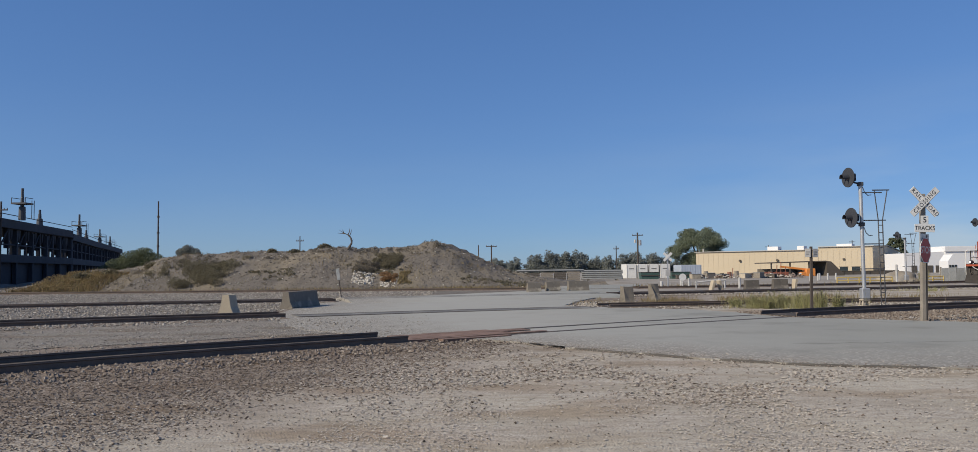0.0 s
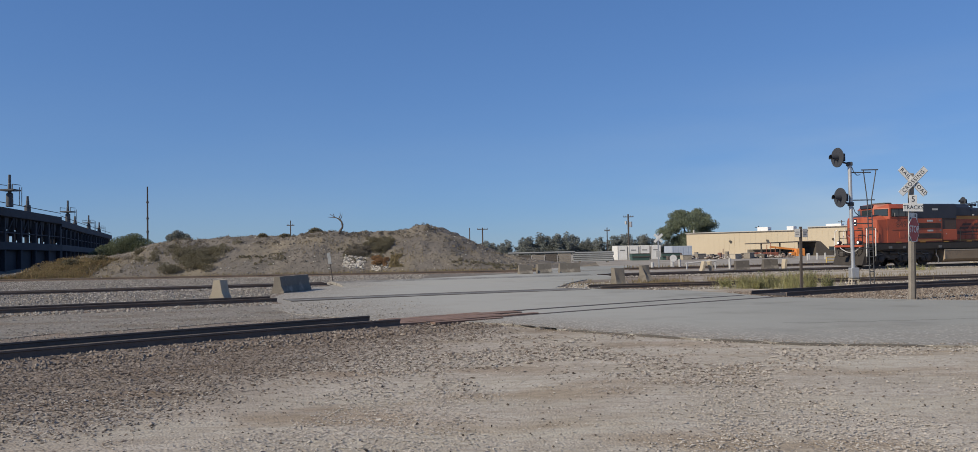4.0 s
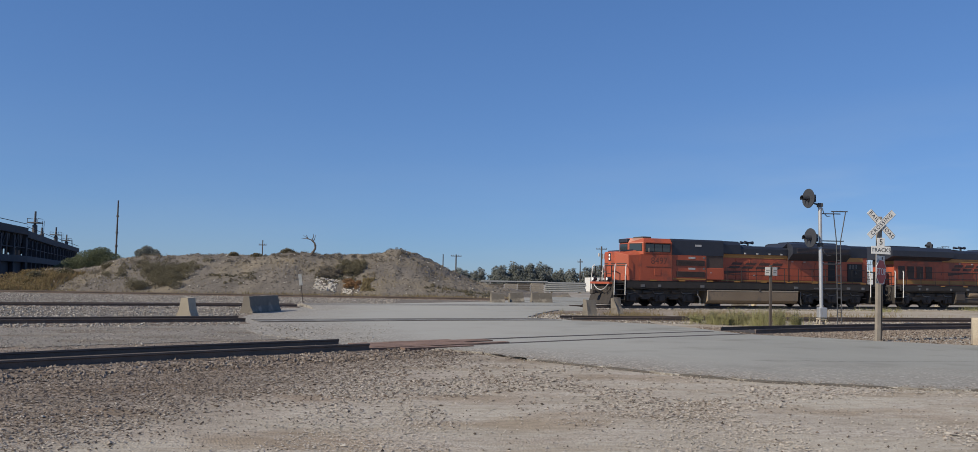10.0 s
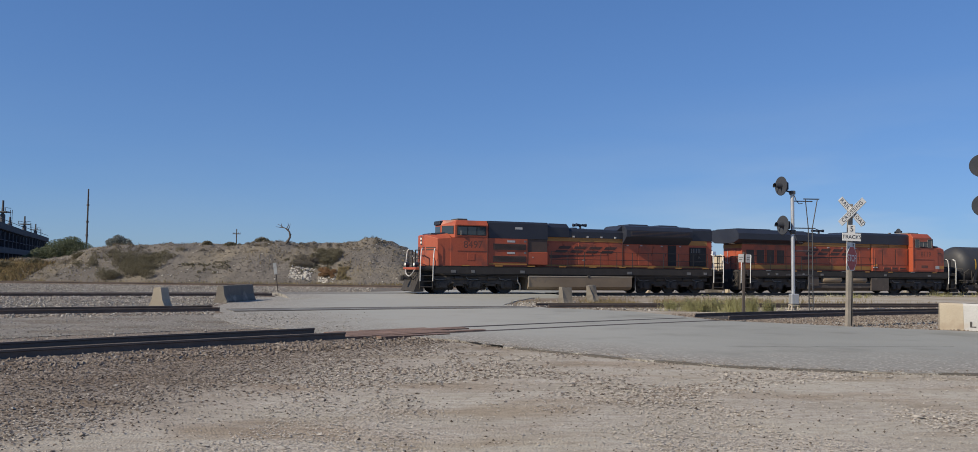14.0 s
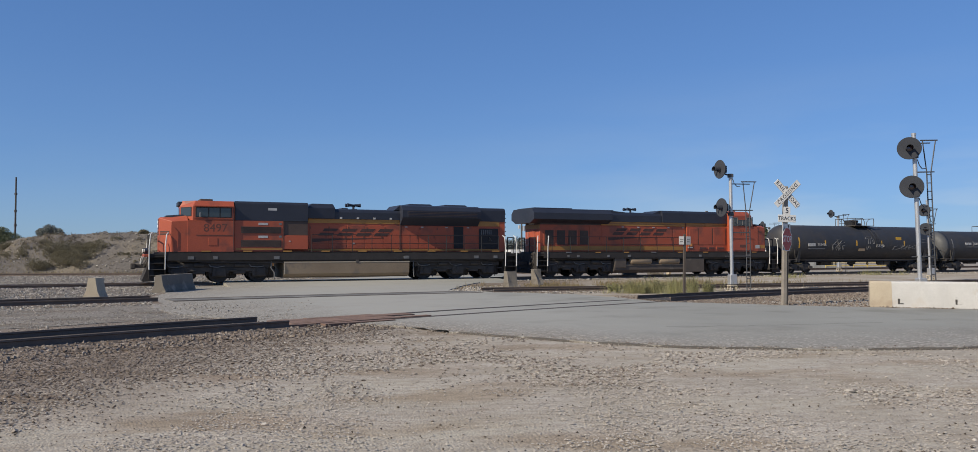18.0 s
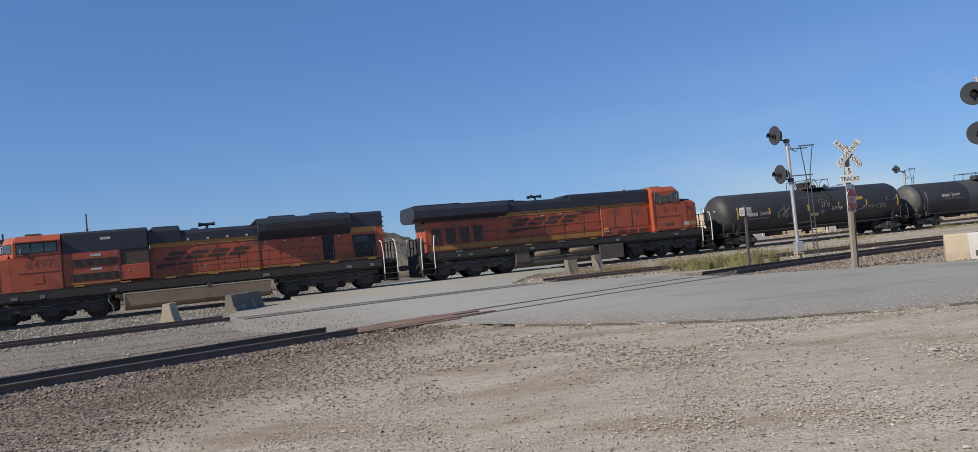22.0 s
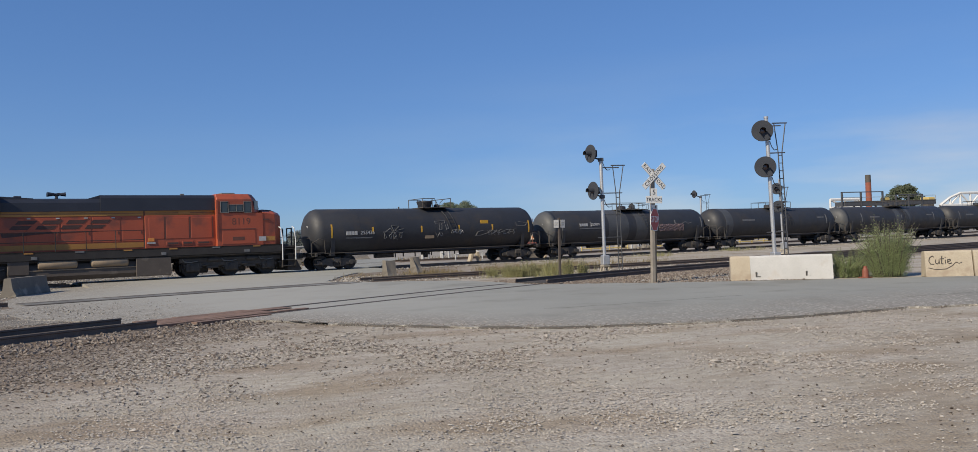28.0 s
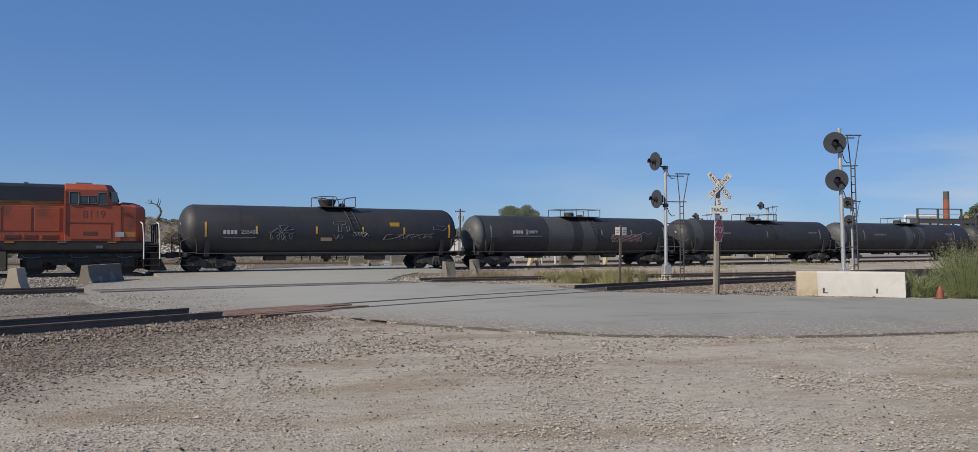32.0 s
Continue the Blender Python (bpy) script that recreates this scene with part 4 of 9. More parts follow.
def crossbuck():
    S = thing("crossbuck_sign", "white railroad crossing sign with red stop sign, wooden post", "road sign", pose(13.1, 24.5, 0, 0, 1.6, 0))
    post = boxes((-0.068, -0.07, -0.1, 0.068, 0.07, 3.85), bev=0.015)
    part("post", post, M_WOODPOST, S)
    # dark strip beside the post's right face, up to 2.6 m
    part("post_brace", boxes((0.082, -0.05, 0.0, 0.12, 0.05, 2.6), bev=0.006), M_GRIME, S)
    face = pose(0, -0.13, 3.60, 0, 0, 2)
    for ang, y, words in ((45, -0.012, "CROSSING"), (-45, 0.012, "RAIL ROAD")):
        m = face @ pose(0, y, 0, 0, -ang, 0)
        b = sign_plate("blade", 1.12, 0.205, M_WHITE, S, m)
        rim = part("blade_edge", boxes((-0.55, -0.008, -0.097, 0.55, -0.0065, -0.091), (-0.55, -0.008, 0.091, 0.55, -0.0065, 0.097)), M_BLACKTXT, b)
        row = words.split()
        for k, word in enumerate(row):
            lettering(word, 0.165, M_BLACKTXT, b, pose((k - 0.5) * 0.66 if len(row) > 1 else 0, -0.008, 0, 90, 0, 0), "lettering", 0.002, 0.0, 1.22)
    m = pose(0, -0.12, 3.05, 0, 0, 2)
    p = sign_plate("number_plate_5", 0.24, 0.26, M_WHITE, S, m)
    p.name = "track_count_plate"
    lettering("5", 0.24, M_BLACKTXT, p, pose(0, -0.009, 0, 90, 0, 0), "lettering", 0.002)
    p = sign_plate("tracks_plate", 0.62, 0.24, M_WHITE, S, pose(0, -0.125, 2.80, 0, 0, 2))
    lettering("TRACKS", 0.17, M_BLACKTXT, p, pose(0, -0.009, 0, 90, 0, 0), "lettering", 0.002)
    # stop sign turned towards the traffic
    oct_ = lambda r: [(r * math.cos(math.pi / 8 + k * math.pi / 4), r * math.sin(math.pi / 8 + k * math.pi / 4)) for k in range(8)]
    m = pose(0.0, -0.15, 2.13, 0, 0, 41)
    st = part("stop_plate", prism(oct_(0.41), -0.006, 0.006), M_WHITE, S, "white-rimmed red stop sign", at=m)
    part("red_face", prism(oct_(0.385), -0.0085, -0.0062), M_RED, st)
    lettering("STOP", 0.30, M_WHITE, st, pose(0, -0.0105, 0, 90, 0, 0), "lettering", 0.002)
    part("sign_back_plate", boxes((-0.33, 0.02, -0.36, 0.33, 0.03, 0.50)), M_GALV, S, at=m)


crossbuck()


def two_plate_post():
    S = thing("marker_post", "thin dark post with two small white plates", "sign post", pose(12.0, 30.2, 0, 0, 1.0, 0))
    part("post", boxes((-0.045, -0.045, -0.1, 0.045, 0.045, 2.42), bev=0.008), M_POLE, S)
    for s in (-1, 1):
        p = sign_plate("plate", 0.20, 0.32, M_DECAL, S, pose(s * 0.14, -0.05, 2.18, 0, 0, s * 12))
        part("plate_text", boxes((-0.07, -0.009, 0.02, 0.07, -0.0065, 0.05), (-0.07, -0.009, -0.06, 0.05, -0.0065, -0.03)), M_DECALDIM, p)


two_plate_post()


# ---- railway signals ----
def signal_head(parent, x, y, z, turn, dia, visor=0.3, name="signal_head", bore=0.135):
    """Round black target with a lamp box behind, hood and lens in front (facing -y before the turn)."""
    m = pose(x, y, z, 0, 0, turn)
    r = dia / 2
    h = part(name, lathe([(-0.012, r * 0.2), (-0.012, r - 0.01), (0.0, r), (0.015, r), (0.02, r * 0.3)], 32, "y"), M_SIGNAL, parent, at=m)
    part("lamp_box", boxes((-0.13, 0.02, -0.16, 0.13, 0.30, 0.16), bev=0.03), M_SIGNAL, h)
    hood = bmesh.new()
    q = np.linspace(-0.35, math.pi + 0.35, 15)
    rows = []
    for rr in (bore - 0.015, bore):
        rows.append([[hood.verts.new((rr * math.cos(a), yy, -0.01 + rr * math.sin(a))) for a in q] for yy in (-0.012, -visor)])
    for k in range(14):
        for row in rows:
            hood.faces.new((row[0][k], row[0][k + 1], row[1][k + 1], row[1][k]))
        hood.faces.new((rows[0][1][k], rows[0][1][k + 1], rows[1][1][k + 1], rows[1][1][k]))
    part("visor", hood, M_SIGNAL, h)
    part("lens", lathe([(-0.02, bore - 0.03), (-0.03, bore - 0.06), (-0.034, 0.02)], 20, "y"), M_LENS, h)
    return h


def ladder(parent, x, y, z0, z1, z2, turn, w=0.17):
    """A signal ladder with a flared cage above z1 and a hoop at z2."""
    d = Vector((math.cos(radians(turn)), math.sin(radians(turn)), 0))
    c = Vector((x, y, 0))
    for s in (-1, 1):
        part("ladder_rail", rods([(c + d * s * w / 2 + Vector((0, 0, z0)), c + d * s * w / 2 + Vector((0, 0, z1)))], 0.022), M_STEELDARK, parent)
        part("cage_bar", rods([(c + d * s * w / 2 + Vector((0, 0, z1)), c + d * (s * 0.26 + 0.06) + Vector((0, 0, z2)))], 0.022), M_STEELDARK, parent)
    n = int((z1 - z0) / 0.30)
    for k in range(1, n + 1):
        z = z0 + k * 0.30
        part("rung", rods([(c - d * w / 2 + Vector((0, 0, z)), c + d * w / 2 + Vector((0, 0, z)))], 0.017), M_STEELDARK, parent)
    part("foot_board", rods([(c - d * 0.5 + Vector((0, 0, z1)), c + d * 0.22 + Vector((0, 0, z1)))], 0.022), M_STEELDARK, parent)
    part("cage_hoop", rods([(c - d * 0.28 + Vector((0, 0, z2)), c + d * 0.40 + Vector((0, 0, z2)))], 0.024), M_STEELDARK, parent)


def mast_signal(label, x, y, top, heads, turn, dia, lad, lean=0.0, box_=True, r=0.075, material=None):
    """heads: (offset x, offset y, z) of each target from the mast."""
    S = thing("railway_signal", label, "railway signal", pose(x, y, 0, 0, lean, 0), "railway signals")
    bm = bmesh.new()
    rod(bm, (0, 0, 0.25), (0, 0, top), r, 14)
    rod(bm, (0, 0, top), (0, 0, top + 0.07), r * 1.15, 14)
    part("mast", bm, material or M_GALV, S, smooth=False)
    foot = boxes((-0.22, -0.22, 0.0, 0.22, 0.22, 0.10), bev=0.03)
    for dx, dy in ((-0.16, -0.16), (0.16, -0.16), (-0.16, 0.16), (0.16, 0.16)):
        rod(foot, (dx, dy, 0.0), (dx * 0.7, dy * 0.7, 0.3), 0.035, 6)
    box(foot, -0.17, -0.17, 0.28, 0.17, 0.17, 0.34, 0.02)
    part("foundation", foot, M_CONC, S)
    if box_:
        part("junction_box", boxes((-0.16, -0.20, 0.36, 0.16, 0.10, 0.78), bev=0.025), M_GALV, S)
    for hx, hy, hz in heads:
        signal_head(S, hx, hy, hz, turn, dia)
        a = Vector((0, 0, hz - 0.28))
        b = Vector((hx * 0.9, hy * 0.9 + 0.1, hz - 0.05))
        part("bracket", rods([(a, (a + b) / 2 + Vector((0, 0, -0.04))), ((a + b) / 2 + Vector((0, 0, -0.04)), b)], 0.035, 8), M_STEELDARK, S)
        part("clamp", boxes((-0.1, -0.1, hz - 0.36, 0.1, 0.1, hz - 0.20), bev=0.02), M_STEELDARK, S)
        part("cable", path_rod([(0.06, -0.06, hz - 0.4), (0.14, -0.05, hz - 0.62), (0.30, 0.02, hz - 0.74), (0.45, 0.05, hz - 0.72)], 0.016), M_STEELDARK, S)
    if lad:
        lx, ly, z1, z2 = lad
        ladder(S, lx, ly, 0.0, z1, z2, 0)
        for z in (1.55, 2.55, z1, z2 - 0.1):
            part("ladder_stay", rods([((-0.28 if z == 1.55 else 0, 0, z), (lx + 0.1, ly, z))], 0.022), M_STEELDARK, S)
    return S


mast_signal("two-headed railway signal on a silver mast with a ladder", 15.0, 32.4, 4.86, ((-0.44, 0.1, 5.25), (-0.38, 0.1, 3.62)), -78, 0.80, (0.78, 0.05, 3.5, 4.72), -0.2)
mast_signal("tall two-headed railway signal with round black targets", 19.5, 26.63, 5.95, ((-0.28, -0.12, 5.46), (-0.25, -0.12, 4.07)), -30, 0.81, (0.50, -0.05, 4.6, 5.75), -1.6)
mast_signal("smaller two-headed railway signal beyond the second track", 32.86, 43.98, 4.75, ((-0.32, -0.1, 4.22), (-0.26, -0.1, 3.10)), -40, 0.72, (0.5, 0.3, 3.4, 4.3), -1.5)
mast_signal("edge-on railway signal showing above the tank cars", 40.8, 66.5, 4.75, ((-0.62, 0.1, 5.14),), -84, 0.72, (0.75, 0.1, 4.3, 5.1), 0, True, 0.085)
S4 = mast_signal("distant edge-on railway signal beside the yellow rails", 36.9, 71.6, 4.05, ((-0.62, 0.1, 4.30),), -82, 0.72, (0.75, 0.1, 3.6, 4.5), 0, True, 0.085)


# ---- weeds, stones and grass ----
rng = np.random.default_rng(5)


def near_line(x, y, key="near"):
    l = LINES[key]
    return float(np.min((l[:, 0] - x) ** 2 + (l[:, 1] - y) ** 2)) ** 0.5


def gravel():
    n = 185000
    d = 4.6 * (19.5 / 4.6) ** rng.uniform(0, 1, n)
    a = np.radians(rng.uniform(-35, 56, n))
    x, y = d * np.sin(a), d * np.cos(a)
    keep, dark = [], []
    big = np.ones(n)
    l = LINES["near"][::2]
    for k in range(n):
        if in_road(x[k], y[k]):
            continue
        g = noise.noise((x[k] * 0.5, y[k] * 0.5, 1)) + 0.5 * noise.noise((x[k] * 1.6, y[k] * 1.6, 2))
        m = rng.normal(0, 1.1) + np.min((l[:, 0] - x[k]) ** 2 + (l[:, 1] - y[k]) ** 2) ** 0.5
        side = m < (6.6 if x[k] < -3 else 6.6 - 1.1 * (x[k] + 3)) + 1.6 * g
        bare = -0.06 if x[k] > 1.5 else 0.04
        if np.min((l[:, 0] - x[k]) ** 2 + (l[:, 1] - y[k]) ** 2) < 0.9 or (not side and rng.uniform() < max(0.0, min(0.9, (0.18 - g - bare) * 3.0))):
            continue
        coarse = min(1.0, max(0.0, (d[k] - 9.5) / 2.5)) * min(1.0, max(0.0, (7.0 - x[k] + 3.0 * g) / 4.0))
        if not side and rng.uniform() < 0.42 * (1.0 - coarse) * max(0.0, min(1.0, (12.5 - d[k]) / 4.0)):
            continue
        (dark if side or rng.uniform() < 0.2 * coarse else keep).append(k)
        big[k] = 1.0 + 0.4 * coarse * (not side)
    for name, idx, mat, lab, lo, hi in (("gravel", keep, M_STONES, "loose pale gravel strewn over packed earth", 0.0065, 0.0165), ("ballast_stones", dark, M_STONES_DARK, "brown and grey broken ballast stones", 0.009, 0.023)):
        i = np.array(idx)
        size = rng.uniform(lo, hi, len(i)) * (0.86 + 0.032 * d[i]) * big[i] * np.where(rng.uniform(0, 1, len(i)) > 0.985, 1.8, 1.0)
        p = np.stack([x[i], y[i], rng.uniform(-0.006, 0.012, len(i)) + 0.0 * x[i]], -1)
        for k in range(len(i)):
            xx, yy = p[k, 0], p[k, 1]
            near_ = max(0.0, min(1.0, (11.6 - yy) / 3)) * max(0.0, min(1.0, (14 - abs(xx)) / 3))
            p[k, 2] += near_ * (0.035 * noise.noise((xx * 0.45, yy * 0.45, 0)) + 0.015 * noise.noise((xx * 1.7, yy * 1.7, 3))) - 0.008
        scatter_mesh(name, *lumps(rng, p, size, 0.36), mat, lab, "gravel")


def specks():
    """Dark clods and bits of broken bitumen lying about the pale gravel."""
    d = 4.8 * (17.0 / 4.8) ** rng.uniform(0, 1, 2000)
    a = np.radians(rng.uniform(-28, 56, len(d)))
    q = [(u, v, -0.004 + 0.004 * rng.uniform()) for u, v in zip(d * np.sin(a), d * np.cos(a)) if not in_road(u, v) and noise.noise((u * 0.6, v * 1.2, 8)) > -0.12]
    scatter_mesh("dark_clods", *lumps(rng, np.array(q), rng.uniform(0.007, 0.018, len(q)) * np.where(rng.uniform(0, 1, len(q)) > 0.97, 1.8, 1.0)), M_SPECK, "dark clods and crumbs of bitumen on the gravel", "gravel")


def bed_stones(key, n, x0, x1, half, lo, hi, material=None, name="track_ballast"):
    l = LINES[key]
    sel = l[(l[:, 0] > x0) & (l[:, 0] < x1)]
    i = rng.integers(0, len(sel) - 1, n)
    f = rng.uniform(0, 1, (n, 1))
    p = sel[i] * (1 - f) + sel[i + 1] * f
    t = sel[i + 1] - sel[i]
    t /= np.linalg.norm(t, axis=1)[:, None]
    o = rng.uniform(-half, half, n)
    p = p + np.stack([-t[:, 1], t[:, 0]], -1) * o[:, None]
    ok = [k for k in range(n) if not in_road(*p[k]) and abs(abs(o[k]) - 0.7525) > 0.09]
    z = 0.02 - 0.02 * np.clip(np.abs(o[ok]) - 1.7, 0, 1)
    q = np.stack([p[ok, 0], p[ok, 1], z], -1)
    scatter_mesh(name, *lumps(rng, q, rng.uniform(lo, hi, len(ok))), material or M_STONES_DARK, "grey and brown crushed-stone ballast round the ties", "ballast")


gravel()
specks()
bed_stones("near", 22000, -16, 24, 2.7, 0.018, 0.05)
bed_stones("second", 16000, -34, 34, 2.4, 0.03, 0.06, M_STONES_GREY)
bed_stones("main", 18000, -50, 70, 2.6, 0.04, 0.075, M_STONES_GREY)

# loose stones over the gravel apron between the two tracks and onto the road
pts = []
while len(pts) < 9000:
    x = rng.uniform(-18, -2)
    y = rng.uniform(10, 33)
    inside = in_road(x, y)
    gap = near_line(x, y)
    if gap < 1.5 or near_line(x, y, "second") < 2.0 or y < 16.5 + 0.72 * (x + 7) or y > 31 + 0.5 * (x + 8):
        continue
    if inside and rng.uniform() > 0.55 * math.exp(-0.5 * max(0.0, (x + 3.2) * 0.917 + (y - 21.5) * 0.4)):
        continue
    if noise.noise((x * 0.7, y * 0.7, 5)) < -0.15 and rng.uniform() > 0.3:
        continue
    pts.append((x, y, 0.022 if inside else 0.006))
size_ = rng.uniform(0.009, 0.026, len(pts)) * np.where(rng.uniform(0, 1, len(pts)) > 0.96, 1.8, 1.0)
scatter_mesh("apron_stones", *lumps(rng, np.array(pts), size_), M_STONES_GREY, "loose grey stones on the gravel apron", "gravel")

# verge of loose stones beside the crossbuck and along the second track
pts = []
for _ in range(5200):
    x, y = rng.uniform(9.5, 20), rng.uniform(22, 31)
    if not in_road(x, y) and near_line(x, y) > 0.9:
        pts.append((x, y, rng.uniform(-0.005, 0.02)))
scatter_mesh("verge_stones", *lumps(rng, np.array(pts), rng.uniform(0.02, 0.05, len(pts))), M_STONES_DARK, "brown and grey crushed stones on the verge", "gravel")
pts = []
for _ in range(900):
    x, y = rng.normal(5.6, 0.8), rng.normal(37.6, 1.2)
    if not in_road(x, y):
        pts.append((x, y, 0.02))
scatter_mesh("corner_rubble", *lumps(rng, np.array(pts), rng.uniform(0.03, 0.09, len(pts))), M_STONES_GREY, "grey broken rubble at the road's corner", "rubble")
pts = []
for _ in range(1500):
    k = rng.integers(1, 11)
    a, b = np.array(ROAD[k]), np.array(ROAD[k + 1])
    p = a + (b - a) * rng.uniform() + rng.normal(0, 0.14, 2)
    pts.append((p[0], p[1], 0.03 if in_road(*p) else 0.01))
scatter_mesh("road_edge_crumbs", *lumps(rng, np.array(pts), rng.uniform(0.007, 0.02, len(pts))), M_STONES_DARK, "loose asphalt crumbs and stones along the road's edge", "gravel")
pts = []
for _ in range(1500):
    k = rng.integers(0, 8)
    p0, p1 = np.array(ROAD[k]), np.array(ROAD[k + 1])
    p = p0 + (p1 - p0) * rng.uniform()
    n_ = np.array([(p1 - p0)[1], -(p1 - p0)[0]]) / np.linalg.norm(p1 - p0)
    p = p + n_ * rng.normal(-0.25 if p[0] < 7 else 0.2, 0.28)
    pts.append((p[0], p[1], 0.032 if in_road(*p) else 0.004))
scatter_mesh("edge_gravel", *lumps(rng, np.array(pts), rng.uniform(0.007, 0.017, len(pts)), 0.4), M_STONES, "pale gravel spilled over the road's edge", "gravel")
white_stone = tagged(part("white_stone", chipped(boxes((-0.16, -0.1, 0, 0.16, 0.1, 0.13), bev=0.04), 0.05, 3), M_WHITE, None, at=pose(13.2, 30.3, 0, 0, 0, 20)), "single whitish stone beside the near rail", "stone")


def grass_patch(name, label, n, cx, cy, sx, sy, h, w, mat, cut=None, clump=0.5):
    p = []
    while len(p) < n:
        x, y = rng.normal(cx, sx), rng.normal(cy, sy)
        if noise.noise((x * clump, y * clump, 7)) < -0.12 + 0.25 * rng.uniform() - 0.1:
            continue
        if in_road(x, y) or min(near_line(x, y), near_line(x, y, "second"), near_line(x, y, "main")) < 0.95:
            if rng.uniform() > 0.04 or in_road(x, y):
                continue
        if cut and not cut(x, y):
            continue
        p.append((x, y, 0.0))
    scatter_mesh(name, *blades(rng, p, h, w), mat, label, "grass")


grass_patch("green_weeds", "tall yellow-green weeds beside the second track", 700, 11.7, 33.0, 0.9, 0.55, 0.5, 0.006, M_GRASS)
grass_patch("green_weeds", "yellow-green weeds round the marker post", 350, 12.9, 31.6, 0.55, 0.4, 0.75, 0.007, M_GRASS)
grass_patch("dry_weeds", "sparse dry yellow grass behind the barriers", 2600, 9.9, 38.8, 2.3, 2.0, 0.19, 0.009, M_DRY, lambda x, y: y < 44)
yp = []
for _ in range(36000):
    x, y = rng.uniform(-46, -4), rng.uniform(18, 66)
    if y < 31.5 + (x + 8) * 0.5 or in_road(x, y) or min(near_line(x, y, "second"), near_line(x, y, "main")) < 1.0:
        continue
    yp.append((x, y, 0.0))
scatter_mesh("yard_stones", *lumps(rng, np.array(yp), rng.uniform(0.03, 0.07, len(yp))), M_STONES_GREY, "loose grey stones between the tracks", "gravel")
grass_patch("dry_weeds", "sparse dry grass between the tracks", 1800, 17, 41.0, 4.5, 2.0, 0.28, 0.015, M_DRY)
grass_patch("green_weeds", "small green weeds by the main track", 160, 39.0, 57.0, 0.9, 0.5, 0.4, 0.015, M_GRASS)
grass_patch("green_weeds", "small green weeds by the main track", 140, 27.8, 52.0, 0.7, 0.5, 0.35, 0.015, M_GRASS)
grass_patch("dry_weeds", "thin dry grass along the far track", 2500, -6, 69.5, 16, 1.2, 0.35, 0.03, M_DRY)


def feathery_weed(label, x, y, h, spread, stems, mat, n, leaf=0.024):
    """A bushy upright weed: thin branching stems with many small leaves along them."""
    W = thing("roadside_bush", label, "bush", pose(x, y, 0))
    bm = bmesh.new()
    pts = []
    for k in range(stems):
        a = rng.uniform(0, 6.283)
        r0, r1 = rng.uniform(0, 0.35) * spread, rng.uniform(0.2, 1.0) * spread
        hh = h * rng.uniform(0.55, 1.0) * (1.0 - 0.30 * (r1 / spread) ** 2)
        p = Vector((r0 * math.cos(a), r0 * math.sin(a) * 0.7, 0))
        q = Vector((r1 * math.cos(a), r1 * math.sin(a) * 0.7, hh))
        mid = (p + q) / 2 + Vector((0, 0, 0.08 * h))
        rod(bm, p, mid, 0.012, 4, 0.008)
        rod(bm, mid, q, 0.008, 4, 0.003)
        for f in np.linspace(0.12, 1.0, 12):
            c = p.lerp(mid, f * 2) if f < 0.5 else mid.lerp(q, f * 2 - 1)
            pts.append((*c, 0.22 * (1.12 - f) * h * 0.62))
    part("stalk", bm, M_TWIG, W)
    c = np.array([p[:3] for p in pts])
    v, f = leaf_cloud(rng, c, [max(0.03, p[3]) for p in pts], n, leaf, 0.9)
    me = bpy.data.meshes.new("leaves")
    me.from_pydata(v, [], f)
    me.materials.append(mat)
    ob = new("leaves", me)
    ob.parent = W


feathery_weed("tall feathery light green bush beside the road", 20.0, 21.45, 2.1, 1.35, 150, M_LEAF_LIGHT, 62000, 0.016)
for wx, wy, wh, ws in ((12.35, 32.2, 0.85, 0.5), (11.7, 33.1, 0.75, 0.55), (10.9, 33.3, 0.6, 0.5), (12.9, 31.5, 0.95, 0.42), (13.4, 31.2, 0.8, 0.35), (11.2, 32.7, 0.55, 0.5), (10.3, 33.9, 0.45, 0.5), (12.1, 33.4, 0.6, 0.5), (12.6, 32.4, 0.7, 0.4)):
    feathery_weed("wispy yellow-green weed beside the marker post", wx, wy, wh, ws, 22, M_GRASS, 2600)
feathery_weed("low light green weeds beside the bush", 19.0, 22.1, 1.05, 1.1, 60, M_LEAF_LIGHT, 16000, 0.018)

cone = thing("broken_traffic_cone", "faded orange battered traffic cone at the road's edge", "traffic cone", pose(19.05, 21.42, 0.0, 0, 0, 20))
part("cone_base", boxes((-0.16, -0.16, 0, 0.16, 0.16, 0.035), bev=0.012), M_REDBARREL, cone)
part("cone_body", lathe([(0.03, 0.105), (0.20, 0.095), (0.27, 0.085), (0.31, 0.06), (0.37, 0.055), (0.38, 0.04)], 16, "z"), M_REDBARREL, cone)
part("cone_collar", lathe([(0.18, 0.10), (0.24, 0.095), (0.24, 0.085), (0.18, 0.09)], 16, "z"), M_REDBARREL, cone)

stake = thing("leaning_stake", "thin leaning dark stake with a faded blue tag", "stake", pose(-9.1, 49.7, 0, 0, -8, 0))
part("rod", rods([((0, 0, -0.1), (0, 0, 1.35))], 0.03), M_POLE, stake)
part("tag", boxes((-0.10, -0.04, 1.15, 0.10, -0.025, 1.85), bev=0.006), M_PIPE, stake)

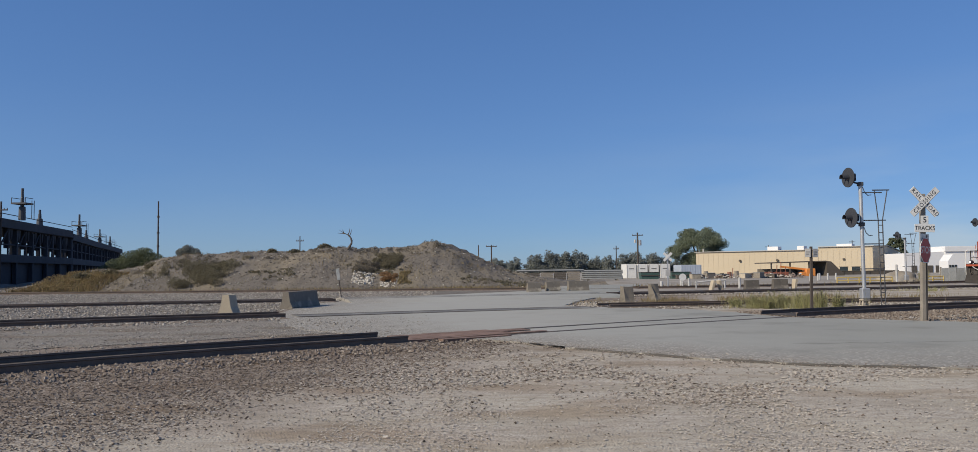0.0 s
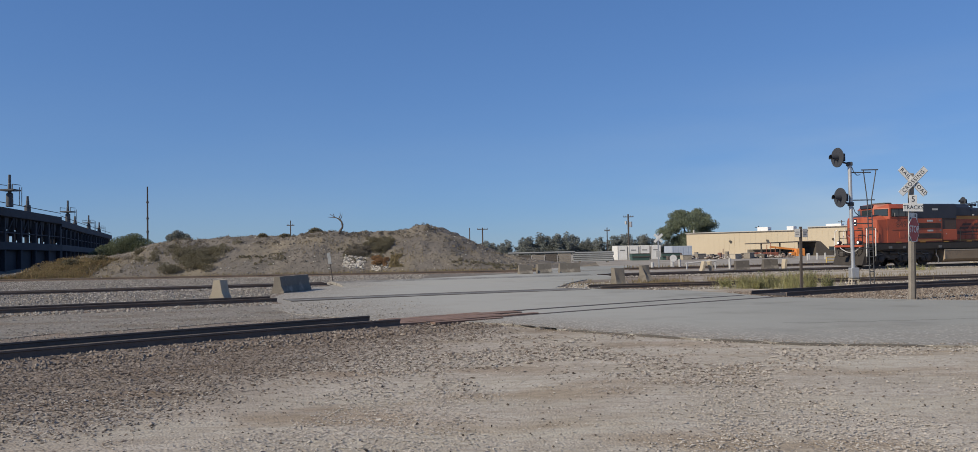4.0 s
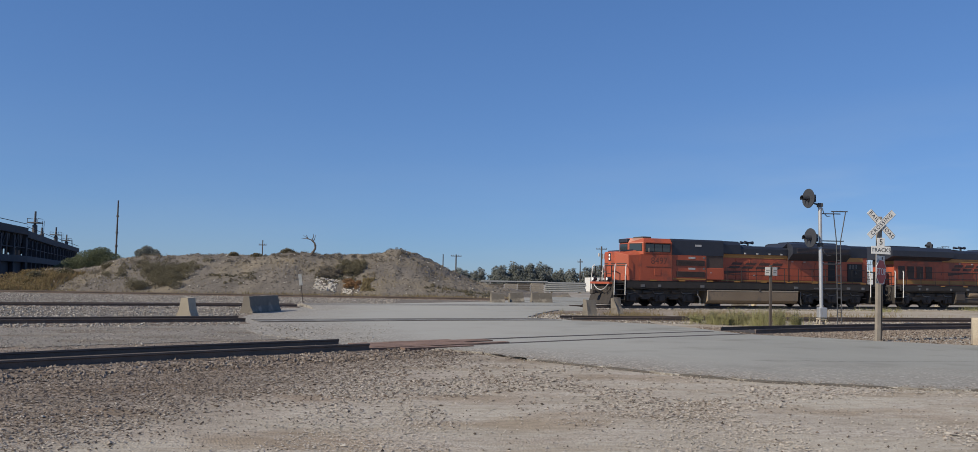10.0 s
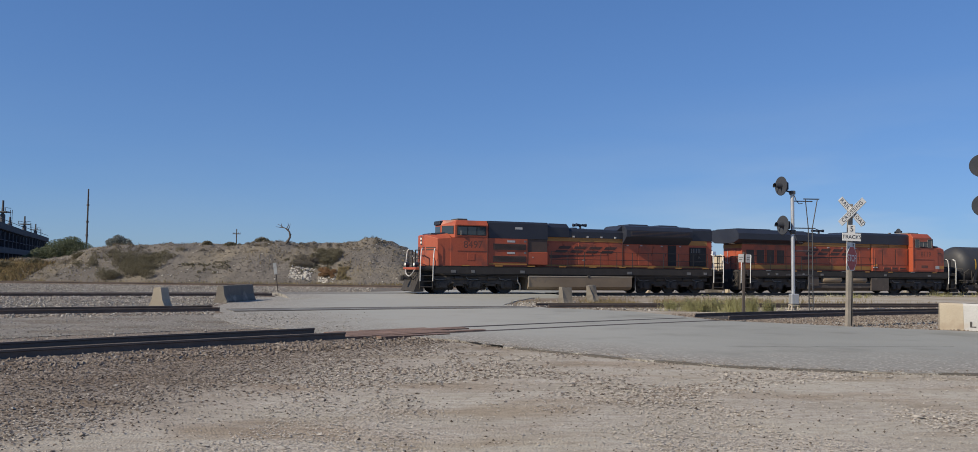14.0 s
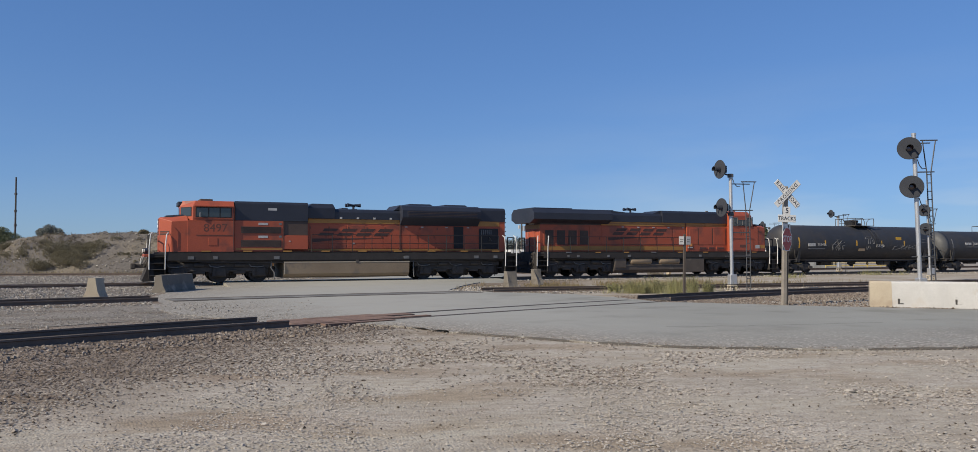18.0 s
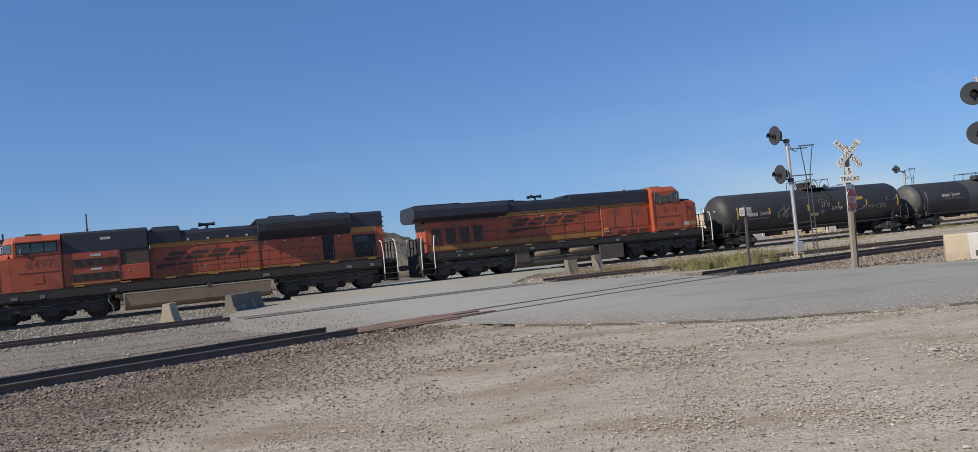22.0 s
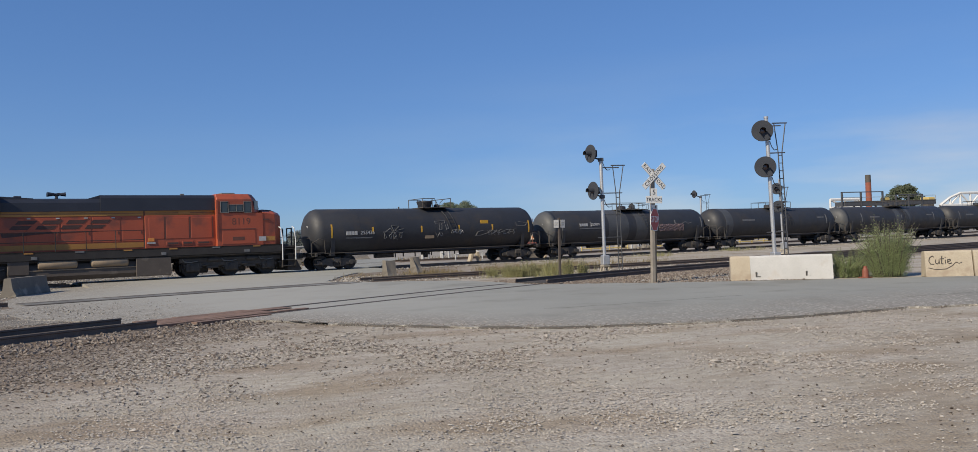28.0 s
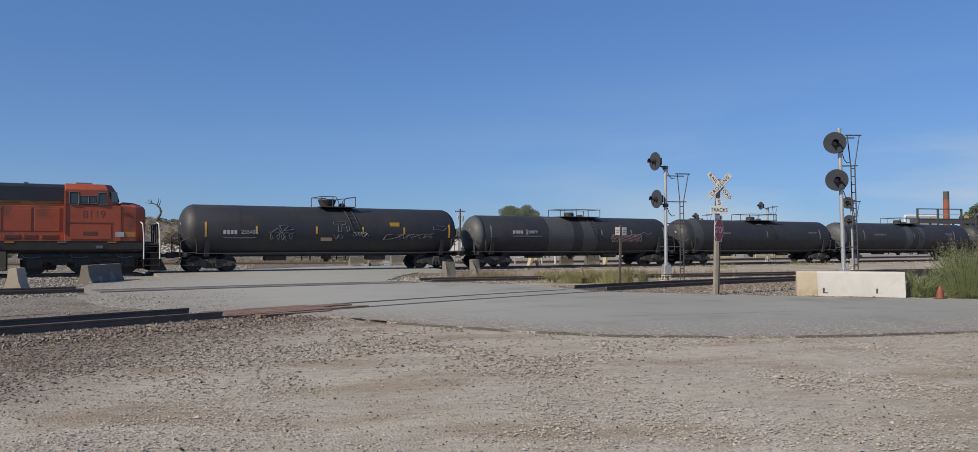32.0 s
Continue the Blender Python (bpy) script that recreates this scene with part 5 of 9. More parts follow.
# cracks and tyre-dark seams in the road
for k, (pts_) in enumerate([[(6.5, 17.5), (9, 17.2), (12, 17.8)], [(14.5, 15.0), (16.5, 15.6), (19, 14.6)]]):
    l = curve_at(pts_)
    l = l + rng.normal(0, 0.06, l.shape)
    tagged(sweep("road_crack", l, [(-0.009, 0.0), (-0.009, 0.030), (0.009, 0.030), (0.009, 0.0)], M_GROOVE, None), "dark ragged crack in the asphalt", "road crack", kind="structure")


# ---- the train ----
TRAIN_TURN = 17.1
TRAIN_C, TRAIN_S = math.cos(radians(TRAIN_TURN)), math.sin(radians(TRAIN_TURN))
TRAIN_D = 45.75


def on_line(s):
    """The pose on the main track, s metres along it to the right of the foot of the camera's perpendicular."""
    return pose(-TRAIN_D * TRAIN_S + s * TRAIN_C, TRAIN_D * TRAIN_C + s * TRAIN_S, RAIL_TOP, 0, 0, TRAIN_TURN)


FRONT = ((0.0, 51.05), (2.0, 45.75), (6.0, 34.43), (9.5, 24.55), (13.0, 15.05), (19.0, -1.75), (25.0, -18.45), (29.0, -29.25), (32.0, -37.25))


def front_at(t):
    return float(np.interp(t, [a for a, _ in FRONT], [b for _, b in FRONT]))


def wheelset(parent, x, r):
    bm = lathe([(-0.80, 0.10), (-0.80, r - 0.10), (-0.84, r - 0.09), (-0.84, r), (-0.72, r + 0.005), (-0.71, r + 0.03), (-0.68, r + 0.03), (-0.68, r - 0.09), (-0.72, r - 0.11), (-0.72, 0.09), (0.72, 0.09), (0.72, r - 0.11), (0.68, r - 0.09), (0.68, r + 0.03), (0.71, r + 0.03), (0.72, r + 0.005), (0.84, r), (0.84, r - 0.09), (0.80, r - 0.10), (0.80, 0.10)], 24, "y")
    for k in range(5):
        a = k * 2 * math.pi / 5
        rod(bm, (0.5 * r * math.cos(a), -0.815, 0.5 * r * math.sin(a)), (0.5 * r * math.cos(a), -0.80, 0.5 * r * math.sin(a)), 0.05, 6)
    return part("wheelset", bm, M_TRUCK, parent, at=pose(x, 0, r))


def coupler(parent, x, way):
    bm = boxes((min(x, x - way * 0.9), -0.09, 0.78, max(x, x - way * 0.9), 0.09, 0.98), bev=0.02)
    box(bm, x - 0.16, -0.17, 0.72, x + 0.10, 0.17, 1.04, 0.05)
    part("coupler", bm, M_UNDER, parent)


def hose(parent, x, way, y):
    pts = [(x - way * 0.35, y, 0.95), (x - way * 0.1, y, 0.75), (x + way * 0.05, y, 0.52), (x + way * 0.2, y, 0.45)]
    part("air_hose", path_rod(pts, 0.03), M_BLACKTXT, parent)


def loco_truck(parent, xc, wheels, r=0.53):
    """Three-axle truck: side frames, spring nests, brake cylinders."""
    for side in (-1, 1):
        y0, y1 = sorted((side * 0.98, side * 1.16))
        bm = boxes((xc - 2.75, y0, 0.78, xc + 2.75, y1, 1.02), bev=0.03)
        for w in wheels:
            box(bm, w - 0.36, min(y0, y1) - 0.03, 0.30, w + 0.36, max(y0, y1) + 0.03, 0.80, 0.05)
        for a, b in zip(wheels[:-1], wheels[1:]):
            m = (a + b) / 2
            box(bm, m - 0.32, y0, 0.44, m + 0.32, y1, 0.66, 0.04)
            box(bm, m - 0.7, y0, 0.56, m + 0.7, y1, 0.80, 0.03)
        part("side_frame", bm, M_TRUCK, parent)
        for w in wheels:
            e = bmesh.new()
            rod(e, (w, side * 1.15, r), (w, side * 1.27, r), 0.17, 14)
            rod(e, (w, side * 1.26, r), (w, side * 1.30, r), 0.09, 10)
            part("axle_box", e, M_TRUCK, parent)
            for dx in (-0.42, 0.42):
                sp = bmesh.new()
                for k in range(4):
                    rod(sp, (w + dx, side * 1.08, 0.50 + k * 0.075), (w + dx, side * 1.08, 0.535 + k * 0.075), 0.10, 10)
                rod(sp, (w + dx, side * 1.08, 0.46), (w + dx, side * 1.08, 0.82), 0.05, 8)
                part("spring", sp, M_TRUCK, parent)
        for a, b in zip(wheels[:-1], wheels[1:]):
            m = (a + b) / 2
            c = bmesh.new()
            rod(c, (m - 0.25, side * 1.22, 0.92), (m + 0.25, side * 1.22, 0.92), 0.11, 12)
            rod(c, (m + 0.25, side * 1.22, 0.92), (m + 0.45, side * 1.22, 0.88), 0.03, 8)
            part("brake_cylinder", c, M_TRUCK, parent)
    part("bolster", boxes((xc - 2.5, -0.9, 0.72, xc + 2.5, 0.9, 1.16), bev=0.03), M_TRUCK, parent)
    for w in wheels:
        part("traction_motor", boxes((w + 0.1, -0.6, 0.2, w + 0.95, 0.6, 0.85), bev=0.08), M_TRUCK, parent)
    for side in (-1, 1):
        for k, w in enumerate(wheels):
            part("brake_pipe", path_rod([(w - 0.55, side * 1.21, 0.98), (w - 0.45, side * 1.23, 0.84), (w - 0.12, side * 1.23, 0.80), (w + 0.25, side * 1.2, 0.86)], 0.025, 5), M_DECALDIM, parent)
            part("slack_adjuster", boxes((w + 0.52, side * 1.2 - 0.03, 0.60, w + 0.86, side * 1.2 + 0.03, 0.66), bev=0.01), M_UNDER, parent)
            part("brake_shoe", boxes((w - 0.62, side * 0.77 - 0.06, 0.32, w - 0.55, side * 0.77 + 0.06, 0.72), bev=0.02), M_GRIME, parent)
            part("sand_pipe", path_rod([(w + 0.66, side * 0.80, 1.1), (w + 0.62, side * 0.80, 0.5), (w + 0.55, side * 0.78, 0.12)], 0.02), M_GRIME, parent)
    return [wheelset(parent, w, r) for w in wheels]


def corner_steps(parent, x, way, y, top=1.55):
    """Stair well at a platform corner with its two grab rails. way: towards which end it faces."""
    s = 1 if y > 0 else -1
    for k in range(4):
        z = 0.38 + k * 0.32
        part("step_tread", boxes((x - 0.36, min(y, y - s * 0.34), z, x + 0.36, max(y, y - s * 0.34), z + 0.035), bev=0.006), M_GRIME, parent)
    for dx in (-0.38, 0.38):
        part("step_side", boxes((x + dx - 0.015, min(y, y - s * 0.36), 0.3, x + dx + 0.015, max(y, y - s * 0.36), top), bev=0.004), M_SILL, parent)
        pts = [(x + dx, y, 0.72), (x + dx, y + s * 0.03, 1.9), (x + dx - way * 0.06, y, 2.5), (x + dx - way * 0.14, y - s * 0.12, 2.6)]
        part("grab_rail", path_rod(pts, 0.028, 8), M_WHITE, parent, "white grab rail")


def side_railing(parent, x0, x1, y, z, n, h=0.95):
    for k in range(n + 1):
        x = x0 + (x1 - x0) * k / n
        part("stanchion", rods([((x, y, z), (x, y, z + h))], 0.02), M_RAILBLACK, parent)
    for zz in (h, h * 0.5):
        part("hand_rail", rods([((x0, y, z + zz), (x1, y, z + zz))], 0.016), M_RAILBLACK, parent)


def slanted_marks(parent, x0, x1, z0, z1, y, material, count=4):
    """The railway's painted wordmark as plain slanted bars, two to a block, over a long swoosh."""
    w = (x1 - x0) / count
    lean = 0.75
    for k in range(count):
        a = x0 + k * w
        mid = (z0 + z1) / 2
        for lo, hi, u0, u1 in ((z0, mid - 0.035, 0.0, 0.72), (mid + 0.035, z1, 0.06, 0.78)):
            at = lambda u, z: (a + lean * (z - z0) + u * w, z)
            part("mark_bar", prism([at(u0, lo), at(u1, lo), at(u1 + 0.04, hi), at(u0, hi)], y - 0.004, y + 0.004), material, parent)
    part("mark_swoosh", prism([(x0 - 0.35, z0 - 0.17), (x1 - 0.5, z0 - 0.12), (x0 + 1.2, z0 - 0.24), (x0 - 0.3, z0 - 0.38)], y - 0.004, y + 0.004), material, parent)


def horn_set(parent, x, z):
    bm = boxes((x - 0.15, -0.25, z, x + 0.15, 0.25, z + 0.06), bev=0.01)
    rod(bm, (x, 0, z), (x, 0, z + 0.26), 0.07, 8)
    for k, dy in enumerate((-0.22, 0.0, 0.22)):
        w = -1 if k != 1 else 1
        rod(bm, (x, dy, z + 0.27), (x + w * 0.42, dy, z + 0.28), 0.035, 10, 0.11)
        rod(bm, (x, dy, z + 0.27), (x - w * 0.14, dy, z + 0.27), 0.07, 10)
    box(bm, x - 0.05, -0.28, z + 0.22, x + 0.05, 0.28, z + 0.32)
    part("air_horn", bm, M_NAVY, parent)


def roof_profile(half, z0, z1, r):
    """Cross-section of a hood with chamfered roof edges: (y, z)."""
    return [(-half, z0), (half, z0), (half, z1 - r), (half - r * 0.45, z1 - r * 0.25), (half - r * 1.3, z1), (-half + r * 1.3, z1), (-half + r * 0.45, z1 - r * 0.25), (-half, z1 - r)]


def louvre_box(parent, x0, x1, z0, z1, y, material=None, slats=7, name="louvre_panel"):
    out = -1 if y < 0 else 1
    ob = part(name, boxes((x0, y - 0.015, z0, x1, y + 0.015, z1), bev=0.004), material or M_NAVY, parent)
    for k in range(slats):
        z = z0 + (z1 - z0) * (k + 0.5) / slats
        part("slat", boxes((x0 + 0.04, min(y + out * 0.012, y + out * 0.034), z - 0.012, x1 - 0.04, max(y + out * 0.012, y + out * 0.034), z + 0.012)), M_LOUVRE, ob)
    return ob


def stacked(*rings):
    """A closed shell through rings of equal count, each (plan points, height or heights)."""
    bm = bmesh.new()
    rows = []
    for plan, z in rings:
        rows.append([bm.verts.new((x, y, z if isinstance(z, float) else z[k])) for k, (x, y) in enumerate(plan)])
    bm.faces.new(rows[0][::-1])
    bm.faces.new(rows[-1])
    n = len(rows[0])
    for a, b in zip(rows[:-1], rows[1:]):
        for k in range(n):
            j = (k + 1) % n
            bm.faces.new((a[k], a[j], b[j], b[k]))
    bmesh.ops.recalc_face_normals(bm, faces=bm.faces[:])
    bmesh.ops.bevel(bm, geom=bm.edges[:], offset=0.02, segments=1, affect="EDGES")
    return bm


def engine_end(L, x, w, step_at):
    """Platform, stair wells, coupler, hoses, cables and rails at one end; w points outwards."""
    part("end_platform", boxes((min(x, x - w * 0.7), -1.5, 1.42, max(x, x - w * 0.7), 1.5, 1.52), bev=0.01), M_SILL, L)
    for y in (-1.5, 1.5):
        corner_steps(L, step_at, w, y)
    part("pilot_plate", boxes((x + w * 0.02 - 0.03, -1.45, 0.25, x + w * 0.02 + 0.03, 1.45, 1.45), bev=0.01), M_PILOT, L)
    part("pilot_box", boxes((min(x, x - w * 0.75), -1.12, 0.34, max(x, x - w * 0.75), 1.12, 1.42), bev=0.02), M_PILOT, L)
    coupler(L, x + w * 0.72, w)
    for y in (-0.95, -0.75, -0.5, 0.5, 0.75, 0.95):
        hose(L, x, w, y)
    for y in (-0.72, 0.72):
        part("end_rail", path_rod([(x, y - 0.38, 1.5), (x, y - 0.38, 2.5), (x, y + 0.38, 2.5), (x, y + 0.38, 1.5)], 0.03), M_RAILBLACK, L)
        part("end_mid_rail", rods([((x, y - 0.38, 2.0), (x, y + 0.38, 2.0))], 0.022), M_RAILBLACK, L)
    part("drop_step_chain", path_rod([(x, -0.34, 2.2), (x, 0, 2.0), (x, 0.34, 2.2)], 0.012), M_DECAL, L)
    for y in (-1.15, 1.15):
        part("jumper_cable", path_rod([(x, y, 1.35), (x + w * 0.18, y * 0.95, 1.0), (x + w * 0.28, y * 0.8, 0.82), (x + w * 0.2, y * 0.6, 1.0), (x, y * 0.5, 1.3)], 0.028), M_GRIME, L)


def loco_one():
    """Six-axle road engine with a wide nose, cab to the front (low x), flared radiators at the rear."""
    L = thing("lead_locomotive", "orange, yellow and black diesel locomotive leading the train", "locomotive", group="locomotives of the train")
    # frame and walkway
    part("frame", boxes((-10.2, -1.05, 1.02, 10.3, 1.05, 1.6), bev=0.03), M_TRUCK, L)
    for s in (-1, 1):
        a, b = sorted((s * 1.05, s * 1.52))
        part("walkway", boxes((-9.5, a, 1.54, 9.6, b, 1.62), bev=0.008), M_SILL, L)
        part("side_sill", boxes((-9.6, s * 1.50 - 0.02, 1.16, 9.55, s * 1.50 + 0.02, 1.62), bev=0.008), M_SILL, L)
        for k in range(9):
            x = -7.95 + k * 2.09
            part("sill_marker", boxes((x, s * 1.53 - 0.006, 1.61, x + 0.48, s * 1.53 + 0.006, 1.68)), M_YELLOW, L)
        part("sill_pipe", rods([((-9, s * 1.40, 1.12), (9.2, s * 1.40, 1.12))], 0.035), M_TRUCK, L)
        part("sill_conduit", rods([((-8, s * 1.44, 1.04), (8.6, s * 1.44, 1.04))], 0.02), M_GRIME, L)
        for x, wd in ((-8.6, 0.30), (-7.35, 0.22), (-4.25, 0.3), (3.1, 0.34), (7.55, 0.3), (8.85, 0.26)):
            part("sill_plate", boxes((x, s * 1.53 - 0.006, 1.22, x + wd, s * 1.53 + 0.006, 1.38), bev=0.003), M_DECALDIM, L)
    engine_end(L, -10.4, -1, -10.06)
    engine_end(L, 10.4, 1, 10.05)
    part("snow_plough", prism([(-10.45, 1.0), (-10.62, 0.55), (-10.78, 0.14), (-10.7, 0.10), (-10.2, 0.12), (-10.2, 1.0)], -1.4, 1.4), M_PILOT, L)
    part("anticlimber", boxes((-10.68, -1.3, 1.36, -10.38, 1.3, 1.50), bev=0.02), M_ORANGE, L)
    part("front_chain", path_rod([(-10.70, -1.2, 1.36), (-10.76, -0.9, 1.12), (-10.8, -0.5, 0.98), (-10.8, 0.0, 1.05), (-10.76, 0.5, 1.25), (-10.70, 0.7, 1.36)], 0.03), M_DECAL, L, "pale hanging air hose")
    for y in (-0.95, 0.95):
        lamp = bmesh.new()
        rod(lamp, (-10.65, y, 1.68), (-10.42, y, 1.68), 0.13, 14)
        d = part("ditch_light", lamp, M_NAVY, L)
        lens = bmesh.new()
        rod(lens, (-10.675, y, 1.68), (-10.65, y, 1.68), 0.085, 14)
        part("lens", lens, M_LAMP, d)
        part("lamp_bracket", boxes((-10.6, y - 0.05, 1.49, -10.47, y + 0.05, 1.6)), M_NAVY, d)
    # nose: cut-off front corners, sloped top with a dark plate
    plan = [(-9.95, -0.72), (-9.4, -1.42), (-8.60, -1.46), (-8.60, 1.46), (-9.4, 1.42), (-9.95, 0.72)]
    top = [(-9.88, -0.62), (-9.4, -0.95), (-8.60, -1.0), (-8.60, 1.0), (-9.4, 0.95), (-9.88, 0.62)]
    part("nose", stacked((plan, 1.60), (plan, (3.38, 3.18, 3.24, 3.24, 3.18, 3.38)), (top, (3.42, 3.40, 3.52, 3.52, 3.40, 3.42))), M_ORANGE, L)
    part("nose_top_plate", stacked(([(-9.7, -0.8), (-8.70, -0.9), (-8.70, 0.9), (-9.7, 0.8)], (3.38, 3.48, 3.48, 3.38)), ([(-9.66, -0.78), (-8.72, -0.88), (-8.72, 0.88), (-9.66, 0.78)], (3.50, 3.58, 3.58, 3.50))), M_NAVY, L)
    part("nose_door", boxes((-9.97, -0.33, 1.72, -9.94, 0.33, 2.4), bev=0.01), M_ORANGE, L)
    for z in (2.96, 3.18):
        lamp = bmesh.new()
        rod(lamp, (-9.99, 0, z), (-9.92, 0, z), 0.07, 14)
        part("nose_headlight", lamp, M_LAMP, L)
    part("headlight_bezel", boxes((-9.97, -0.14, 2.82, -9.945, 0.14, 3.32), bev=0.008), M_NAVY, L)
    for y0, y1 in ((-0.66, -0.2), (0.2, 0.66)):
        for z in (2.50, 2.62):
            part("nose_mark", boxes((-9.965, y0, z, -9.945, y1, z + 0.07)), M_MARK, L)
    for s in (-1, 1):
        m = Matrix.Translation((-9.675, s * 1.07, 2.5)) @ pose(0, 0, 0, 0, 0, s * 51.8)
        for z in (0.0, 0.12):
            part("nose_mark", boxes((-0.36, -0.006, z, 0.3, 0.006, z + 0.07)), M_MARK, L, at=m @ pose(0, s * 0.008, 0))
    # cab: swept windscreens, sloped roof edges
    part("cab_base", boxes((-8.62, -1.48, 1.60, -6.30, 1.48, 3.249), bev=0.006), M_ORANGE, L)
    low = [(-8.95, -0.55), (-8.38, -1.48), (-6.30, -1.48), (-6.30, 1.48), (-8.38, 1.48), (-8.95, 0.55)]
    high = [(-8.82, -0.5), (-8.22, -1.24), (-6.30, -1.24), (-6.30, 1.24), (-8.22, 1.24), (-8.82, 0.5)]
    part("cab", stacked((low, 3.25), (low, 3.99), (high, 4.29)), M_ORANGE, L)
    part("number_board", boxes((-9.04, -0.55, 4.02, -8.72, 0.55, 4.26), bev=0.03), M_NAVY, L)
    part("front_windscreen", boxes((-8.965, -0.48, 3.52, -8.945, 0.48, 3.93), bev=0.006), M_GLASS, L)
    for s in (-1, 1):
        m = Matrix.Translation((-8.665, s * 1.015, 0)) @ pose(0, 0, 0, 0, 0, s * 58.5)
        part("windscreen_frame", boxes((-0.45, -0.014, 3.46, 0.45, 0.014, 3.95), bev=0.006), M_RAILBLACK, L, at=m)
        part("windscreen", boxes((-0.40, -0.02, 3.50, 0.40, 0.02, 3.91)), M_GLASS, L, at=m)
        y = s * 1.485
        fr = part("side_window", boxes((-8.25, y - 0.012, 3.40, -6.44, y + 0.012, 3.95), bev=0.006), M_RAILBLACK, L)
        for k, (x0, x1) in enumerate(((-8.19, -7.63), (-7.57, -7.06), (-7.0, -6.5))):
            part("pane", boxes((x0, y + s * 0.004 - 0.012, 3.45, x1, y + s * 0.004 + 0.012, 3.90)), M_GLASS, fr)
        part("window_sunshade", prism([(-8.3, 3.99), (-6.36, 3.99), (-6.36, 4.01), (-8.3, 4.01)], min(y, y + s * 0.10), max(y, y + s * 0.10)), M_ORANGE, L)
        part("window_sill", boxes((-8.3, y - 0.02, 3.36, -6.4, y + 0.02, 3.395)), M_ORANGE, L)
        part("window_mirror", boxes((-8.06, y + s * 0.07 - 0.03, 3.42, -7.98, y + s * 0.07 + 0.03, 3.66), bev=0.01), M_DECALDIM, L)
        part("cab_access_door", boxes((-7.60, y - 0.012, 1.95, -7.15, y + 0.012, 2.35), bev=0.004), M_ORANGE, L)
        part("cab_panel_seam", boxes((-8.2, y - 0.008, 2.46, -6.4, y + 0.008, 2.50)), M_NUM, L)
        part("cab_rear_seam", boxes((-6.36, y - 0.008, 1.7, -6.32, y + 0.008, 3.9)), M_NUM, L)
        lettering("8497", 0.60, M_NUM, L, Matrix.Translation((-7.25, s * 1.482, 2.85)) @ pose(0, 0, 0, 90, 0, 0 if s < 0 else 180), "road_number", 0.001)
        part("cab_door_rail", path_rod([(-9.42, s * 1.47, 1.9), (-9.42, s * 1.52, 2.0), (-9.42, s * 1.52, 2.9), (-9.42, s * 1.47, 3.0)], 0.016), M_ORANGE, L)
    part("cab_roof_unit", boxes((-7.95, -0.6, 4.29, -7.3, 0.6, 4.43), bev=0.03), M_GRIME, L)
    # hood: orange sides, dark roof
    part("hood_side", boxes((-6.30, -0.98, 1.62, 9.86, 0.98, 3.22), bev=0.012), M_ORANGE, L)
    part("hood_stripe", boxes((-2.3, -1.0, 3.22, 3.05, 1.0, 3.46), bev=0.006), M_YELLOW, L, "dull yellow stripe")
    part("hood_lower_stripe", boxes((-2.3, -0.995, 1.68, 9.8, 0.995, 1.77)), M_YELLOW, L)
    part("inverter_hood", prism(roof_profile(1.40, 3.28, 4.31, 0.12), -6.25, -2.40, "x"), M_NAVY, L)
    part("inverter_cabinet", boxes((-6.29, -1.40, 1.62, -3.74, 1.40, 3.279), bev=0.015), M_ORANGE, L)
    part("blower_cabinet", boxes((-3.72, -1.40, 1.74, -2.38, 1.40, 2.50), bev=0.02), M_ORANGE, L)
    part("blower_intake", boxes((-3.73, -1.36, 2.50, -2.40, 1.36, 3.279), bev=0.01), M_LOUVRE, L, "dark recessed air intake")
    part("blower_hood", stacked(([(-2.39, -1.22), (-0.80, -1.10), (-0.80, 1.10), (-2.39, 1.22)], 3.46), ([(-2.39, -1.22), (-0.80, -1.10), (-0.80, 1.10), (-2.39, 1.22)], 4.06), ([(-2.1, -1.0), (-0.88, -0.9), (-0.88, 0.9), (-2.1, 1.0)], 4.30)), M_NAVY, L)
    part("engine_hood_roof", prism(roof_profile(1.05, 3.46, 4.04, 0.2), -0.81, 3.05, "x"), M_NAVY, L)
    flare = [(-1.02, 3.15), (1.02, 3.15), (1.50, 3.60), (1.52, 4.02), (1.30, 4.26), (1.0, 4.33), (-1.0, 4.33), (-1.30, 4.26), (-1.52, 4.02), (-1.50, 3.60)]
    part("radiator_hood", prism(flare, 3.05, 8.02, "x"), M_NAVY, L)
    part("radiator_front_slope", prism([(2.72, 4.03), (3.06, 4.32), (3.06, 4.03)], -0.95, 0.95), M_NAVY, L)
    part("rear_hood", prism(roof_profile(1.03, 3.46, 4.29, 0.16), 8.02, 9.88, "x"), M_NAVY, L)
    part("rear_yellow_panel", boxes((8.025, -1.005, 3.16, 9.5, 1.005, 3.459), bev=0.006), M_YELLOW, L, "dull yellow panel")
    part("rear_end_panel", boxes((9.5, -1.0, 1.64, 9.875, 1.0, 3.455), bev=0.01), M_ORANGE, L)
    for x in (4.35, 6.62):
        f = stacked(([(x - 0.80, -0.85), (x + 0.88, -0.85), (x + 0.88, 0.85), (x - 0.80, 0.85)], 4.30), ([(x - 0.62, -0.7), (x + 0.7, -0.7), (x + 0.7, 0.7), (x - 0.62, 0.7)], 4.44))
        part("radiator_fan_cowl", f, M_NAVY, L)
